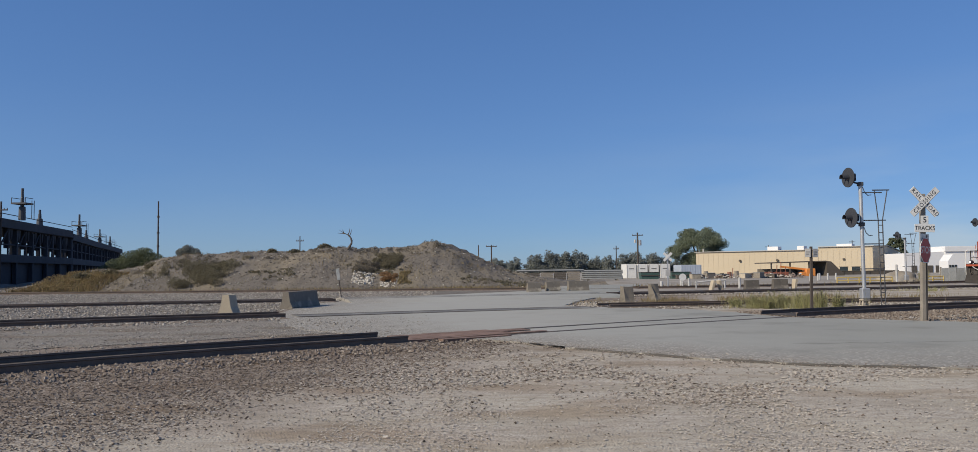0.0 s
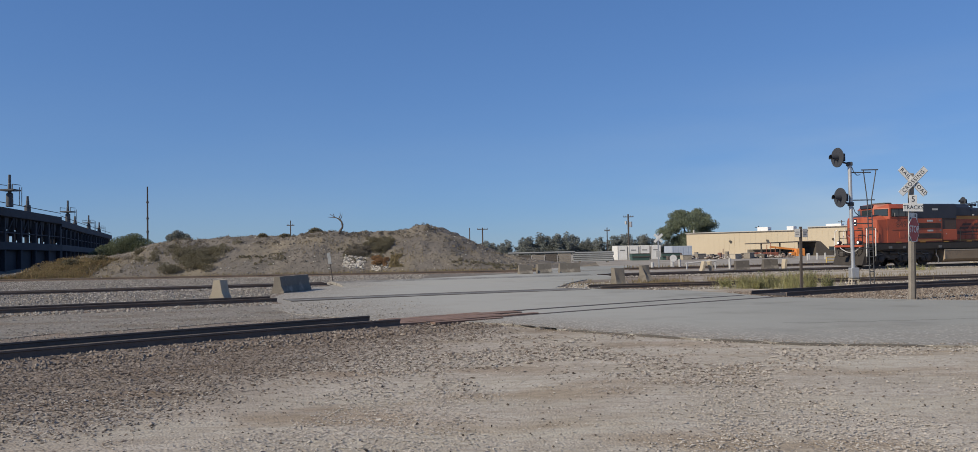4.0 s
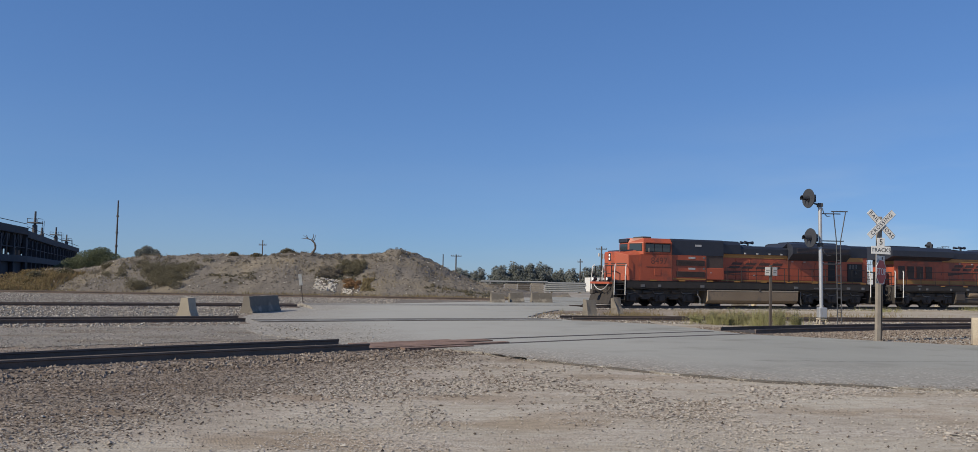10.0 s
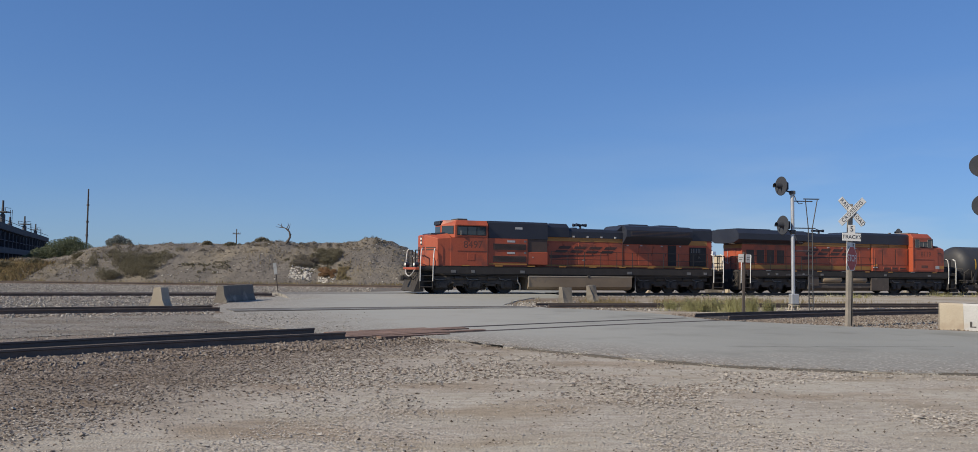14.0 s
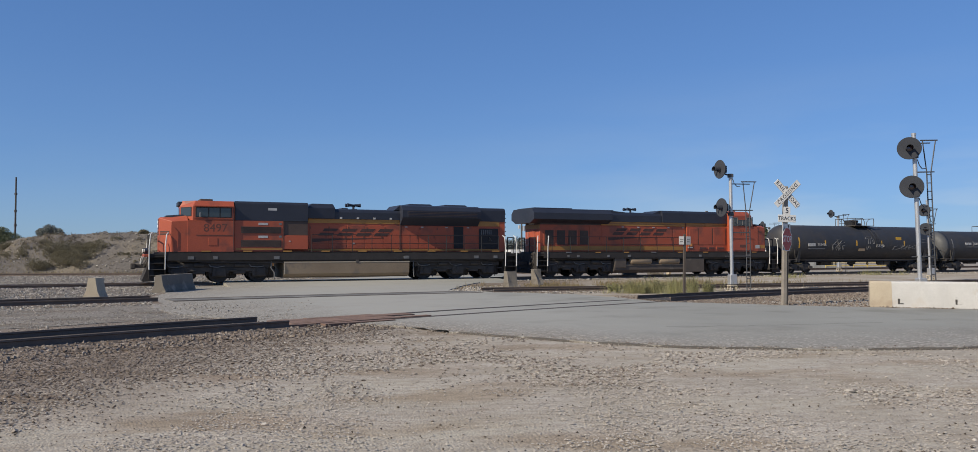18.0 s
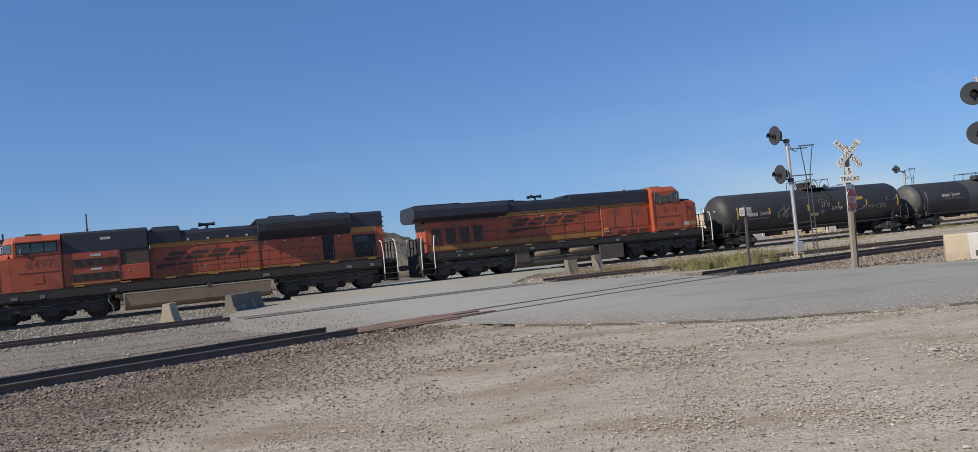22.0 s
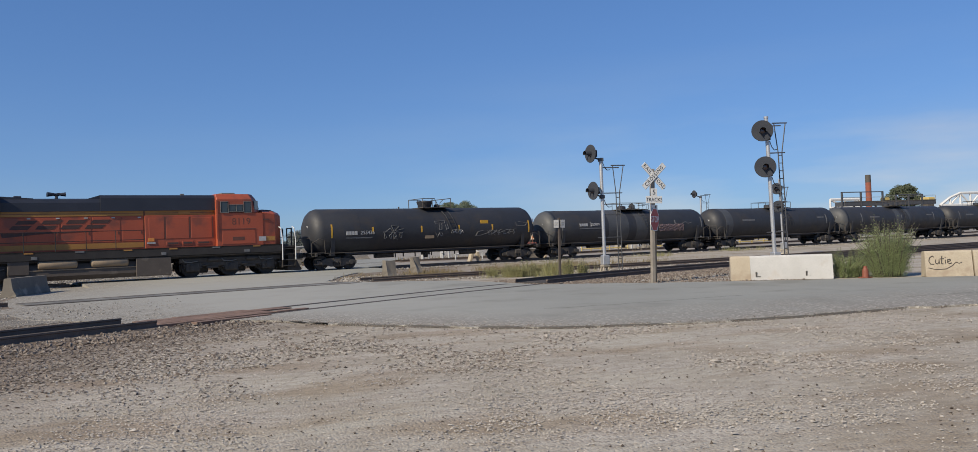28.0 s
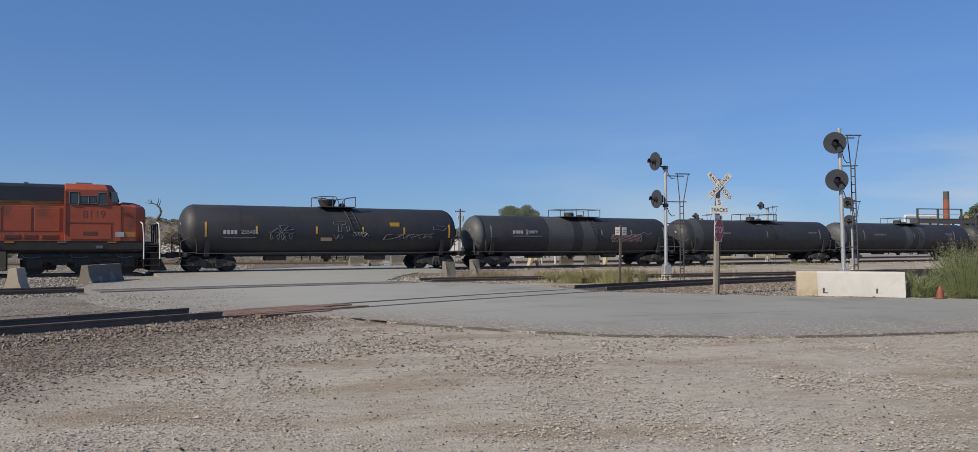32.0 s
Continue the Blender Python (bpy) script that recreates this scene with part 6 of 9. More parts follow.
    part("exhaust_silencer", boxes((-0.3, -0.5, 4.02, 0.1, 0.5, 4.12), bev=0.04), M_NAVY, L)
    horn_set(L, 0.55, 4.03)
    for k in range(6):
        z = 2.6 + k * 0.27
        for s in (-1, 1):
            part("rear_rung", path_rod([(9.86, s * 0.55, z), (9.97, s * 0.55, z), (9.97, s * 0.9, z), (9.86, s * 0.9, z)], 0.022), M_RAILBLACK, L)
    for s in (-1, 1):
        y = s * 1.403
        louvre_box(L, -5.95, -3.85, 2.60, 2.96, y, M_LOUVRE)
        louvre_box(L, -5.95, -3.85, 1.88, 2.24, y, M_LOUVRE)
        for z in (3.05, 2.36):
            part("vent_label", boxes((-5.05, y - 0.008, z, -4.55, y + 0.008, z + 0.12)), M_DECAL, L)
            part("vent_label", boxes((-3.96, y - 0.008, z + 0.02, -3.82, y + 0.008, z + 0.13)), M_DECALDIM, L)
        part("cabinet_seam", boxes((-3.735, y - 0.006, 1.66, -3.70, y + 0.006, 3.26)), M_NUM, L)
        part("cabinet_sill", boxes((-6.2, y - 0.02, 1.72, -3.78, y + 0.02, 1.80)), M_YELLOW, L)
        part("hood_label", boxes((-4.55, y - 0.008, 3.84, -4.08, y + 0.008, 3.97)), M_DECAL, L)
        part("cover_bolt", boxes((-3.40, y - 0.012, 2.16, -3.34, y + 0.012, 2.22)), M_DECAL, L)
        for k in range(8):
            x = -2.25 + k * 1.08
            d = part("hood_door", boxes((x, s * 0.985 - 0.012, 1.80, x + 1.03, s * 0.985 + 0.012, 3.12), bev=0.008), M_ORANGE, L)
            part("latch", boxes((x + 0.93, s * 1.0 - 0.012, 2.4, x + 0.98, s * 1.0 + 0.012, 2.55)), M_NUM, d)
            part("hinge", boxes((x + 0.04, s * 1.0 - 0.012, 2.9, x + 0.10, s * 1.0 + 0.012, 3.02)), M_NUM, d)
        for x in (3.35, 4.35, 5.9, 7.3):
            part("small_label", boxes((x, s * 1.003 - 0.006, 3.03, x + 0.16, s * 1.003 + 0.006, 3.09)), M_DECAL, L)
        part("small_label", boxes((0.2, s * 1.003 - 0.006, 2.05, 0.36, s * 1.003 + 0.006, 2.13)), M_DECAL, L)
        part("hood_joint", boxes((3.02, s * 1.0 - 0.02, 1.7, 3.09, s * 1.0 + 0.02, 3.46)), M_NUM, L)
        part("open_door_gap", boxes((6.45, s * 0.995 - 0.012, 1.80, 7.08, s * 0.995 + 0.012, 3.12), bev=0.006), M_RAILBLACK, L)
        g = part("rear_grille", boxes((8.12, s * 1.0 - 0.02, 1.78, 9.42, s * 1.0 + 0.02, 3.02), bev=0.01), M_RAILBLACK, L)
        for k in range(6):
            part("slat", boxes((8.24 + k * 0.13, s * 1.025 - 0.008, 2.66, 8.29 + k * 0.13, s * 1.025 + 0.008, 2.95)), M_DECALDIM, g)
        part("grille_handle", path_rod([(8.8, s * 1.03, 2.3), (8.8, s * 1.05, 2.5), (8.92, s * 1.05, 2.3)], 0.015), M_DECALDIM, g)
        louvre_box(L, 3.35, 7.8, 3.64, 3.98, s * 1.522, slats=4, name="radiator_grille")
        slanted_marks(L, -1.75, 2.55, 2.52, 2.92, s * 1.003, M_MARK)
        side_railing(L, -2.2, 9.2, s * 1.49, 1.62, 10)
        for k in range(6):
            part("roof_eye", boxes((-1.5 + k * 0.98, s * 1.06 - 0.03, 3.47, -1.38 + k * 0.98, s * 1.06 + 0.03, 3.57)), M_DECAL, L)
    part("rear_headlight", boxes((9.87, -0.28, 3.5, 9.95, 0.28, 3.72), bev=0.02), M_LIGHT, L)
    part("fuel_tank", prism([(-1.15, 1.08), (-1.44, 1.05), (-1.50, 0.98), (-1.46, 0.42), (-1.3, 0.26), (-1.05, 0.19), (1.05, 0.19), (1.3, 0.26), (1.46, 0.42), (1.50, 0.98), (1.44, 1.05), (1.15, 1.08)], -3.68, 3.46, "x"), M_FUELTANK, L, "dusty brown fuel tank")
    for s in (-1, 1):
        # pale strips paint sunlight along the tank's top and left edges
        part("tank_rim", boxes((-3.7, s * 1.49 - 0.02, 1.01, 3.48, s * 1.49 + 0.02, 1.075), bev=0.008), M_TANKLIT, L)
        part("tank_end_rim", boxes((-3.70, s * 1.485 - 0.02, 0.4, -3.64, s * 1.485 + 0.02, 1.0)), M_TANKLIT, L)
        part("fuel_filler", boxes((0.28, s * 1.46 - 0.06, 0.98, 0.48, s * 1.46 + 0.06, 1.18), bev=0.02), M_GRIME, L)
        part("drain_pipe", path_rod([(-4.35, s * 1.4, 1.1), (-4.38, s * 1.42, 0.75), (-4.2, s * 1.42, 0.5), (-4.2, s * 1.4, 0.15)], 0.03), M_DECALDIM, L)
        part("rear_drain_pipe", path_rod([(3.75, s * 1.4, 1.1), (3.72, s * 1.42, 0.6), (3.78, s * 1.4, 0.15)], 0.028), M_DECALDIM, L)
    w = loco_truck(L, -7.0, (-9.05, -7.0, -4.95)) + loco_truck(L, 6.65, (4.6, 6.65, 8.7))
    return L, w


def loco_two():
    """Six-axle road engine running long hood first: radiator wings towards low x, cab at high x."""
    L = thing("trailing_locomotive", "orange and black diesel locomotive running long hood first", "locomotive", group="locomotives of the train")
    part("frame", boxes((-9.9, -1.05, 1.02, 9.6, 1.05, 1.6), bev=0.03), M_TRUCK, L)
    for s in (-1, 1):
        a, b = sorted((s * 1.05, s * 1.52))
        part("walkway", boxes((-9.1, a, 1.54, 9.1, b, 1.62), bev=0.008), M_SILL, L)
        part("side_sill", boxes((-9.6, s * 1.50 - 0.02, 1.20, 9.2, s * 1.50 + 0.02, 1.62), bev=0.008), M_SILL, L)
        for k in range(8):
            x = -8.0 + k * 2.2
            part("sill_marker", boxes((x, s * 1.53 - 0.006, 1.53, x + 0.4, s * 1.53 + 0.006, 1.60)), M_YELLOW if k % 3 else M_DECALDIM, L)
        part("sill_pipe", rods([((-9, s * 1.40, 1.16), (9.0, s * 1.40, 1.16))], 0.035), M_TRUCK, L)
        for x, wd in ((-7.9, 0.16), (-7.2, 0.2), (-4.9, 0.18), (-3.3, 0.26), (2.6, 0.24), (6.9, 0.3)):
            part("sill_plate", boxes((x, s * 1.53 - 0.006, 1.26, x + wd, s * 1.53 + 0.006, 1.40), bev=0.003), M_DECALDIM, L)
    engine_end(L, -10.0, -1, -9.7)
    engine_end(L, 9.75, 1, 9.45)
    part("snow_plough", prism([(9.75, 1.0), (10.2, 0.14), (10.1, 0.10), (9.4, 0.12), (9.4, 1.0)], -1.4, 1.4), M_PILOT, L)
    # hood
    part("hood_side", boxes((-9.60, -0.98, 1.62, 2.0, 0.98, 3.34), bev=0.012), M_ORANGE, L)
    part("hood_stripe", boxes((-5.0, -1.0, 3.34, 5.5, 1.0, 3.59), bev=0.006), M_YELLOW, L, "dull yellow stripe")
    part("stripe_line", boxes((-5.0, -1.004, 3.455, 5.5, 1.004, 3.475)), M_NUM, L)
    part("hood_lower_stripe", boxes((-9.5, -0.995, 1.70, 1.9, 0.995, 1.97)), M_YELLOW, L)
    part("inverter_cabinet", boxes((1.92, -1.12, 1.62, 5.5, 1.12, 3.335), bev=0.015), M_ORANGE, L)
    part("stripe_tab", boxes((3.6, -1.03, 3.36, 4.2, 1.03, 3.72), bev=0.008), M_YELLOW, L)
    wing = [(-1.0, 3.42), (1.0, 3.42), (1.56, 3.66), (1.56, 4.06), (1.25, 4.34), (-1.25, 4.34), (-1.56, 4.06), (-1.56, 3.66)]
    part("radiator_wing", prism(wing, -10.32, -4.5, "x"), M_NAVY, L, "dark overhanging radiator cab")
    part("wing_top", boxes((-10.1, -1.15, 4.33, -7.3, 1.15, 4.40), bev=0.02), M_NAVY, L)
    # dark strip stands for the wing's shadow on the hood below
    part("rear_hood", boxes((-9.58, -0.99, 3.341, -5.02, 0.99, 3.43)), M_LOUVRE, L)
    part("end_stripe", boxes((-9.62, -0.97, 3.08, -9.595, 0.97, 3.33)), M_YELLOW, L)
    part("engine_hood_roof", prism(roof_profile(1.05, 3.59, 4.24, 0.22), -4.5, -0.15, "x"), M_NAVY, L)
    part("roof_step", prism([(-4.5, 4.2), (-4.5, 4.34), (-3.1, 4.25), (-3.1, 4.2)], -0.9, 0.9), M_NAVY, L)
    part("inverter_hood_roof", prism(roof_profile(1.12, 3.59, 4.41, 0.16), -0.15, 5.5, "x"), M_NAVY, L)
    part("roof_ramp", prism([(-0.8, 4.2), (-0.15, 4.40), (-0.14, 4.2)], -0.9, 0.9), M_NAVY, L)
    part("exhaust_stack", boxes((-3.9, -0.3, 4.22, -3.55, 0.3, 4.40), bev=0.03), M_NAVY, L)
    part("exhaust_base", boxes((-4.1, -0.5, 4.22, -3.3, 0.5, 4.30), bev=0.03), M_NAVY, L)
    horn_set(L, -2.0, 4.22)
    part("rear_door", boxes((-9.63, -0.35, 1.7, -9.595, 0.35, 3.0), bev=0.01), M_ORANGE, L)
    part("rear_door_rail", rods([((-9.68, 0.45, 2.0), (-9.68, 0.45, 2.9))], 0.02), M_DECAL, L)
    lamp = bmesh.new()
    for y in (-0.14, 0.14):
        rod(lamp, (-9.75, y, 3.46), (-9.58, y, 3.46), 0.1, 12)
    part("rear_headlight", lamp, M_LIGHT, L)
    for s in (-1, 1):
        for k in range(4):
            x = -9.3 + k * 0.86
            part("louvre_frame", boxes((x - 0.04, s * 0.99 - 0.01, 1.98, x + 0.78, s * 0.99 + 0.01, 3.06), bev=0.006), M_ORANGE, L)
            louvre_box(L, x + 0.06, x + 0.68, 2.06, 2.98, s * 1.005, M_LOUVRE, slats=8)
        for k, (a, b) in enumerate(((-5.9, -5.05), (-4.95, -3.5), (-3.42, -2.0), (-1.92, -0.6), (-0.52, 0.75), (0.83, 1.86))):
            d = part("hood_door", boxes((a, s * 0.985 - 0.012, 2.02, b, s * 0.985 + 0.012, 3.28), bev=0.008), M_ORANGE, L)
            part("latch", boxes((b - 0.12, s * 1.0 - 0.012, 2.4, b - 0.06, s * 1.0 + 0.012, 2.55)), M_NUM, d)
        y = s * 1.125
        for a, b in ((2.1, 2.85), (2.95, 4.1), (4.22, 5.3)):
            d = part("cabinet_door", boxes((a, y - 0.012, 2.1, b, y + 0.012, 3.2), bev=0.01), M_ORANGE, L)
            part("door_edge", boxes((b + 0.02, y - 0.01, 2.1, b + 0.08, y + 0.01, 3.25)), M_NUM, d)
        for a, b in ((2.95, 3.6), (3.75, 4.3), (4.5, 5.2)):
            part("low_vent", boxes((a, y - 0.02, 1.76, b, y + 0.02, 1.96), bev=0.006), M_ORANGE, L)
            part("low_vent_slot", boxes((a + 0.06, y - 0.03, 1.82, b - 0.06, y + 0.03, 1.90)), M_LOUVRE, L)
        part("panel_seam", boxes((1.88, s * 1.01 - 0.012, 1.66, 1.94, s * 1.01 + 0.012, 3.58)), M_NUM, L)
        slanted_marks(L, -4.15, 0.2, 2.72, 3.16, s * 1.003, M_MARK)
        side_railing(L, -9.0, 1.8, s * 1.49, 1.62, 8)
        for k in range(5):
            part("roof_eye", boxes((-3.4 + k * 1.25, s * 1.0 - 0.02, 3.22, -3.24 + k * 1.25, s * 1.0 + 0.02, 3.28)), M_DECAL, L)
        part("warning_label", boxes((2.05, y - 0.03, 1.98, 2.35, y + 0.03, 2.16)), M_CRANE, L)
        part("warning_plate", boxes((2.0, y - 0.03, 1.86, 2.4, y + 0.03, 1.94)), M_DECAL, L)
        part("roof_lug", boxes((3.75, s * 0.9 - 0.05, 4.36, 3.95, s * 0.9 + 0.05, 4.48), bev=0.01), M_DECALDIM, L)
    # cab and nose
    low = [(5.5, -1.48), (7.55, -1.48), (7.98, -1.0), (7.98, 1.0), (7.55, 1.48), (5.5, 1.48)]
    eave = [(5.5, -1.48), (7.40, -1.48), (7.78, -1.0), (7.78, 1.0), (7.40, 1.48), (5.5, 1.48)]
    high = [(5.5, -1.22), (7.28, -1.22), (7.60, -0.8), (7.60, 0.8), (7.28, 1.22), (5.5, 1.22)]
    part("cab_base", boxes((5.5, -1.48, 1.62, 8.0, 1.48, 3.399), bev=0.006), M_ORANGE, L)
    part("cab", stacked((low, 3.40), (eave, 4.16), (high, 4.45)), M_ORANGE, L)
    part("cab_roof_unit", boxes((6.0, -0.6, 4.45, 6.75, 0.6, 4.56), bev=0.03), M_DECALDIM, L)
    plan = [(8.0, -1.46), (8.70, -1.42), (9.20, -0.85), (9.20, 0.85), (8.70, 1.42), (8.0, 1.46)]
    top = [(8.0, -1.15), (8.65, -1.12), (9.10, -0.75), (9.10, 0.75), (8.65, 1.12), (8.0, 1.15)]
    part("nose", stacked((plan, 1.62), (plan, (3.42, 3.32, 3.22, 3.22, 3.32, 3.42)), (top, (3.54, 3.48, 3.40, 3.40, 3.48, 3.54))), M_ORANGE, L)
    part("nose_antiglare", stacked(([(8.1, -1.0), (8.62, -1.0), (9.0, -0.6), (9.0, 0.6), (8.62, 1.0), (8.1, 1.0)], 3.36), ([(8.1, -1.0), (8.62, -1.0), (9.0, -0.6), (9.0, 0.6), (8.62, 1.0), (8.1, 1.0)], (3.60, 3.56, 3.47, 3.47, 3.56, 3.60))), M_NAVY, L)
    part("nose_front_plate", boxes((9.18, -0.8, 1.8, 9.215, 0.8, 3.1), bev=0.01), M_NAVY, L)
    part("front_windscreen", prism([(7.96, 3.62), (7.82, 4.10), (7.84, 4.10), (7.98, 3.62)], -0.9, 0.9), M_GLASS, L)
    for s in (-1, 1):
        m = Matrix.Translation((7.69, s * 1.255, 0)) @ pose(0, 0, 0, 0, 0, -s * 50)
        part("windscreen", boxes((-0.24, -0.03, 3.58, 0.24, 0.03, 4.08), bev=0.006), M_GLASS, L, at=m)
        y = s * 1.49
        fr = part("side_window", boxes((5.70, y - 0.012, 3.42, 7.36, y + 0.012, 4.02), bev=0.006), M_RAILBLACK, L)
        for x0, x1, z0, z1 in ((5.75, 6.06, 3.46, 3.98), (6.18, 6.50, 3.52, 3.82), (6.58, 6.88, 3.52, 3.82), (7.0, 7.32, 3.46, 3.98)):
            part("pane", boxes((x0, y + s * 0.004 - 0.012, z0, x1, y + s * 0.004 + 0.012, z1)), M_GLASS, fr)
        part("upper_panel", boxes((6.12, y + s * 0.006 - 0.012, 3.86, 6.94, y + s * 0.006 + 0.012, 4.02)), M_ORANGE, fr)
        for x0, x1, z0, z1 in ((5.70, 6.10, 3.42, 4.02), (6.14, 6.54, 3.48, 3.85), (6.54, 6.92, 3.48, 3.85), (6.96, 7.36, 3.42, 4.02)):
            part("window_frame", path_rod([(x0, y + s * 0.02, z0), (x1, y + s * 0.02, z0), (x1, y + s * 0.02, z1), (x0, y + s * 0.02, z1), (x0, y + s * 0.02, z0)], 0.014, 5), M_DECALDIM, L, "pale window frame")
        lettering("8119", 0.52, M_NUM, L, Matrix.Translation((6.80, s * 1.482, 2.92)) @ pose(0, 0, 0, 90, 0, 0 if s < 0 else 180), "road_number", 0.001)
        part("cab_panel_seam", boxes((5.7, y - 0.01, 2.50, 7.6, y + 0.01, 2.54)), M_NUM, L)
        part("cab_lower_panel", boxes((5.75, y - 0.012, 1.72, 7.55, y + 0.012, 2.44), bev=0.004), M_ORANGE, L)
        part("cab_step_vent", boxes((6.3, y - 0.018, 1.9, 6.95, y + 0.018, 2.1), bev=0.006), M_NUM, L)
        part("nose_label", boxes((7.75, s * 1.462 - 0.02, 1.84, 8.15, s * 1.462 + 0.02, 2.08)), M_DECAL, L)
        part("nose_stripe", boxes((8.18, s * 1.44 - 0.012, 1.84, 8.68, s * 1.44 + 0.012, 2.08)), M_YELLOW, L)
        part("nose_small_label", boxes((8.0, s * 1.46 - 0.02, 2.98, 8.35, s * 1.46 + 0.02, 3.06)), M_NUM, L)
        part("cab_front_post", boxes((5.46, min(y, y + s * 0.03), 2.0, 5.54, max(y, y + s * 0.03), 4.1)), M_ORANGE, L)
    # tanks under the frame
    part("fuel_tank", prism([(-1.2, 1.0), (-1.40, 0.72), (-1.42, 0.42), (-1.2, 0.2), (1.2, 0.2), (1.42, 0.42), (1.40, 0.72), (1.2, 1.0)], -4.3, 3.08, "x"), M_TANKDARK, L, "dark brown fuel tank")
    for s in (-1, 1):
        for x in (-3.05, -0.72):
            t = lathe([(x, 0.02), (x + 0.04, 0.18), (x + 0.1, 0.22), (x + 1.68, 0.22), (x + 1.74, 0.18), (x + 1.78, 0.02)], 16)
            part("air_reservoir", t, M_FUELTANK, L, at=pose(0, s * 1.30, 0.98), smooth=True)
        part("equipment_box", boxes((-4.28, s * 1.35 - 0.12, 0.55, -3.38, s * 1.35 + 0.12, 1.20), bev=0.02), M_TANKDARK, L)
        part("equipment_box", boxes((1.38, s * 1.38 - 0.12, 0.22, 3.08, s * 1.38 + 0.12, 1.14), bev=0.02), M_TANKDARK, L)
        part("tank_rim", boxes((-4.3, s * 1.42 - 0.015, 0.70, 1.36, s * 1.42 + 0.015, 0.745)), M_FUELTANK, L)
    w = loco_truck(L, -6.7, (-8.75, -6.7, -4.65)) + loco_truck(L, 6.3, (4.25, 6.3, 8.35))
    return L, w


def tank_truck(parent, xc, r=0.42):
    for s in (-1, 1):
        bm = prism([(xc - 1.25, 0.50), (xc - 1.25, 0.34), (xc - 0.62, 0.30), (xc - 0.35, 0.18), (xc + 0.35, 0.18), (xc + 0.62, 0.30), (xc + 1.25, 0.34), (xc + 1.25, 0.50), (xc + 0.55, 0.68), (xc - 0.55, 0.68)], *sorted((s * 0.94, s * 1.08)))
        part("side_frame", bm, M_UNDER, parent)
        for dx in (-0.2, 0.0, 0.2):
            sp = bmesh.new()
            for k in range(4):
                rod(sp, (xc + dx, s * 1.10, 0.24 + k * 0.07), (xc + dx, s * 1.10, 0.275 + k * 0.07), 0.085, 10)
            part("spring", sp, M_GRIME, parent)
        for dx in (-0.89, 0.89):
            e = bmesh.new()
            rod(e, (xc + dx, s * 1.02, r), (xc + dx, s * 1.16, r), 0.13, 12)
            part("bearing", e, M_GRIME, parent)
    part("bolster", boxes((xc - 0.22, -1.15, 0.42, xc + 0.22, 1.15, 0.72), bev=0.03), M_UNDER, parent)
    return [wheelset(parent, xc - 0.89, r), wheelset(parent, xc + 0.89, r)]


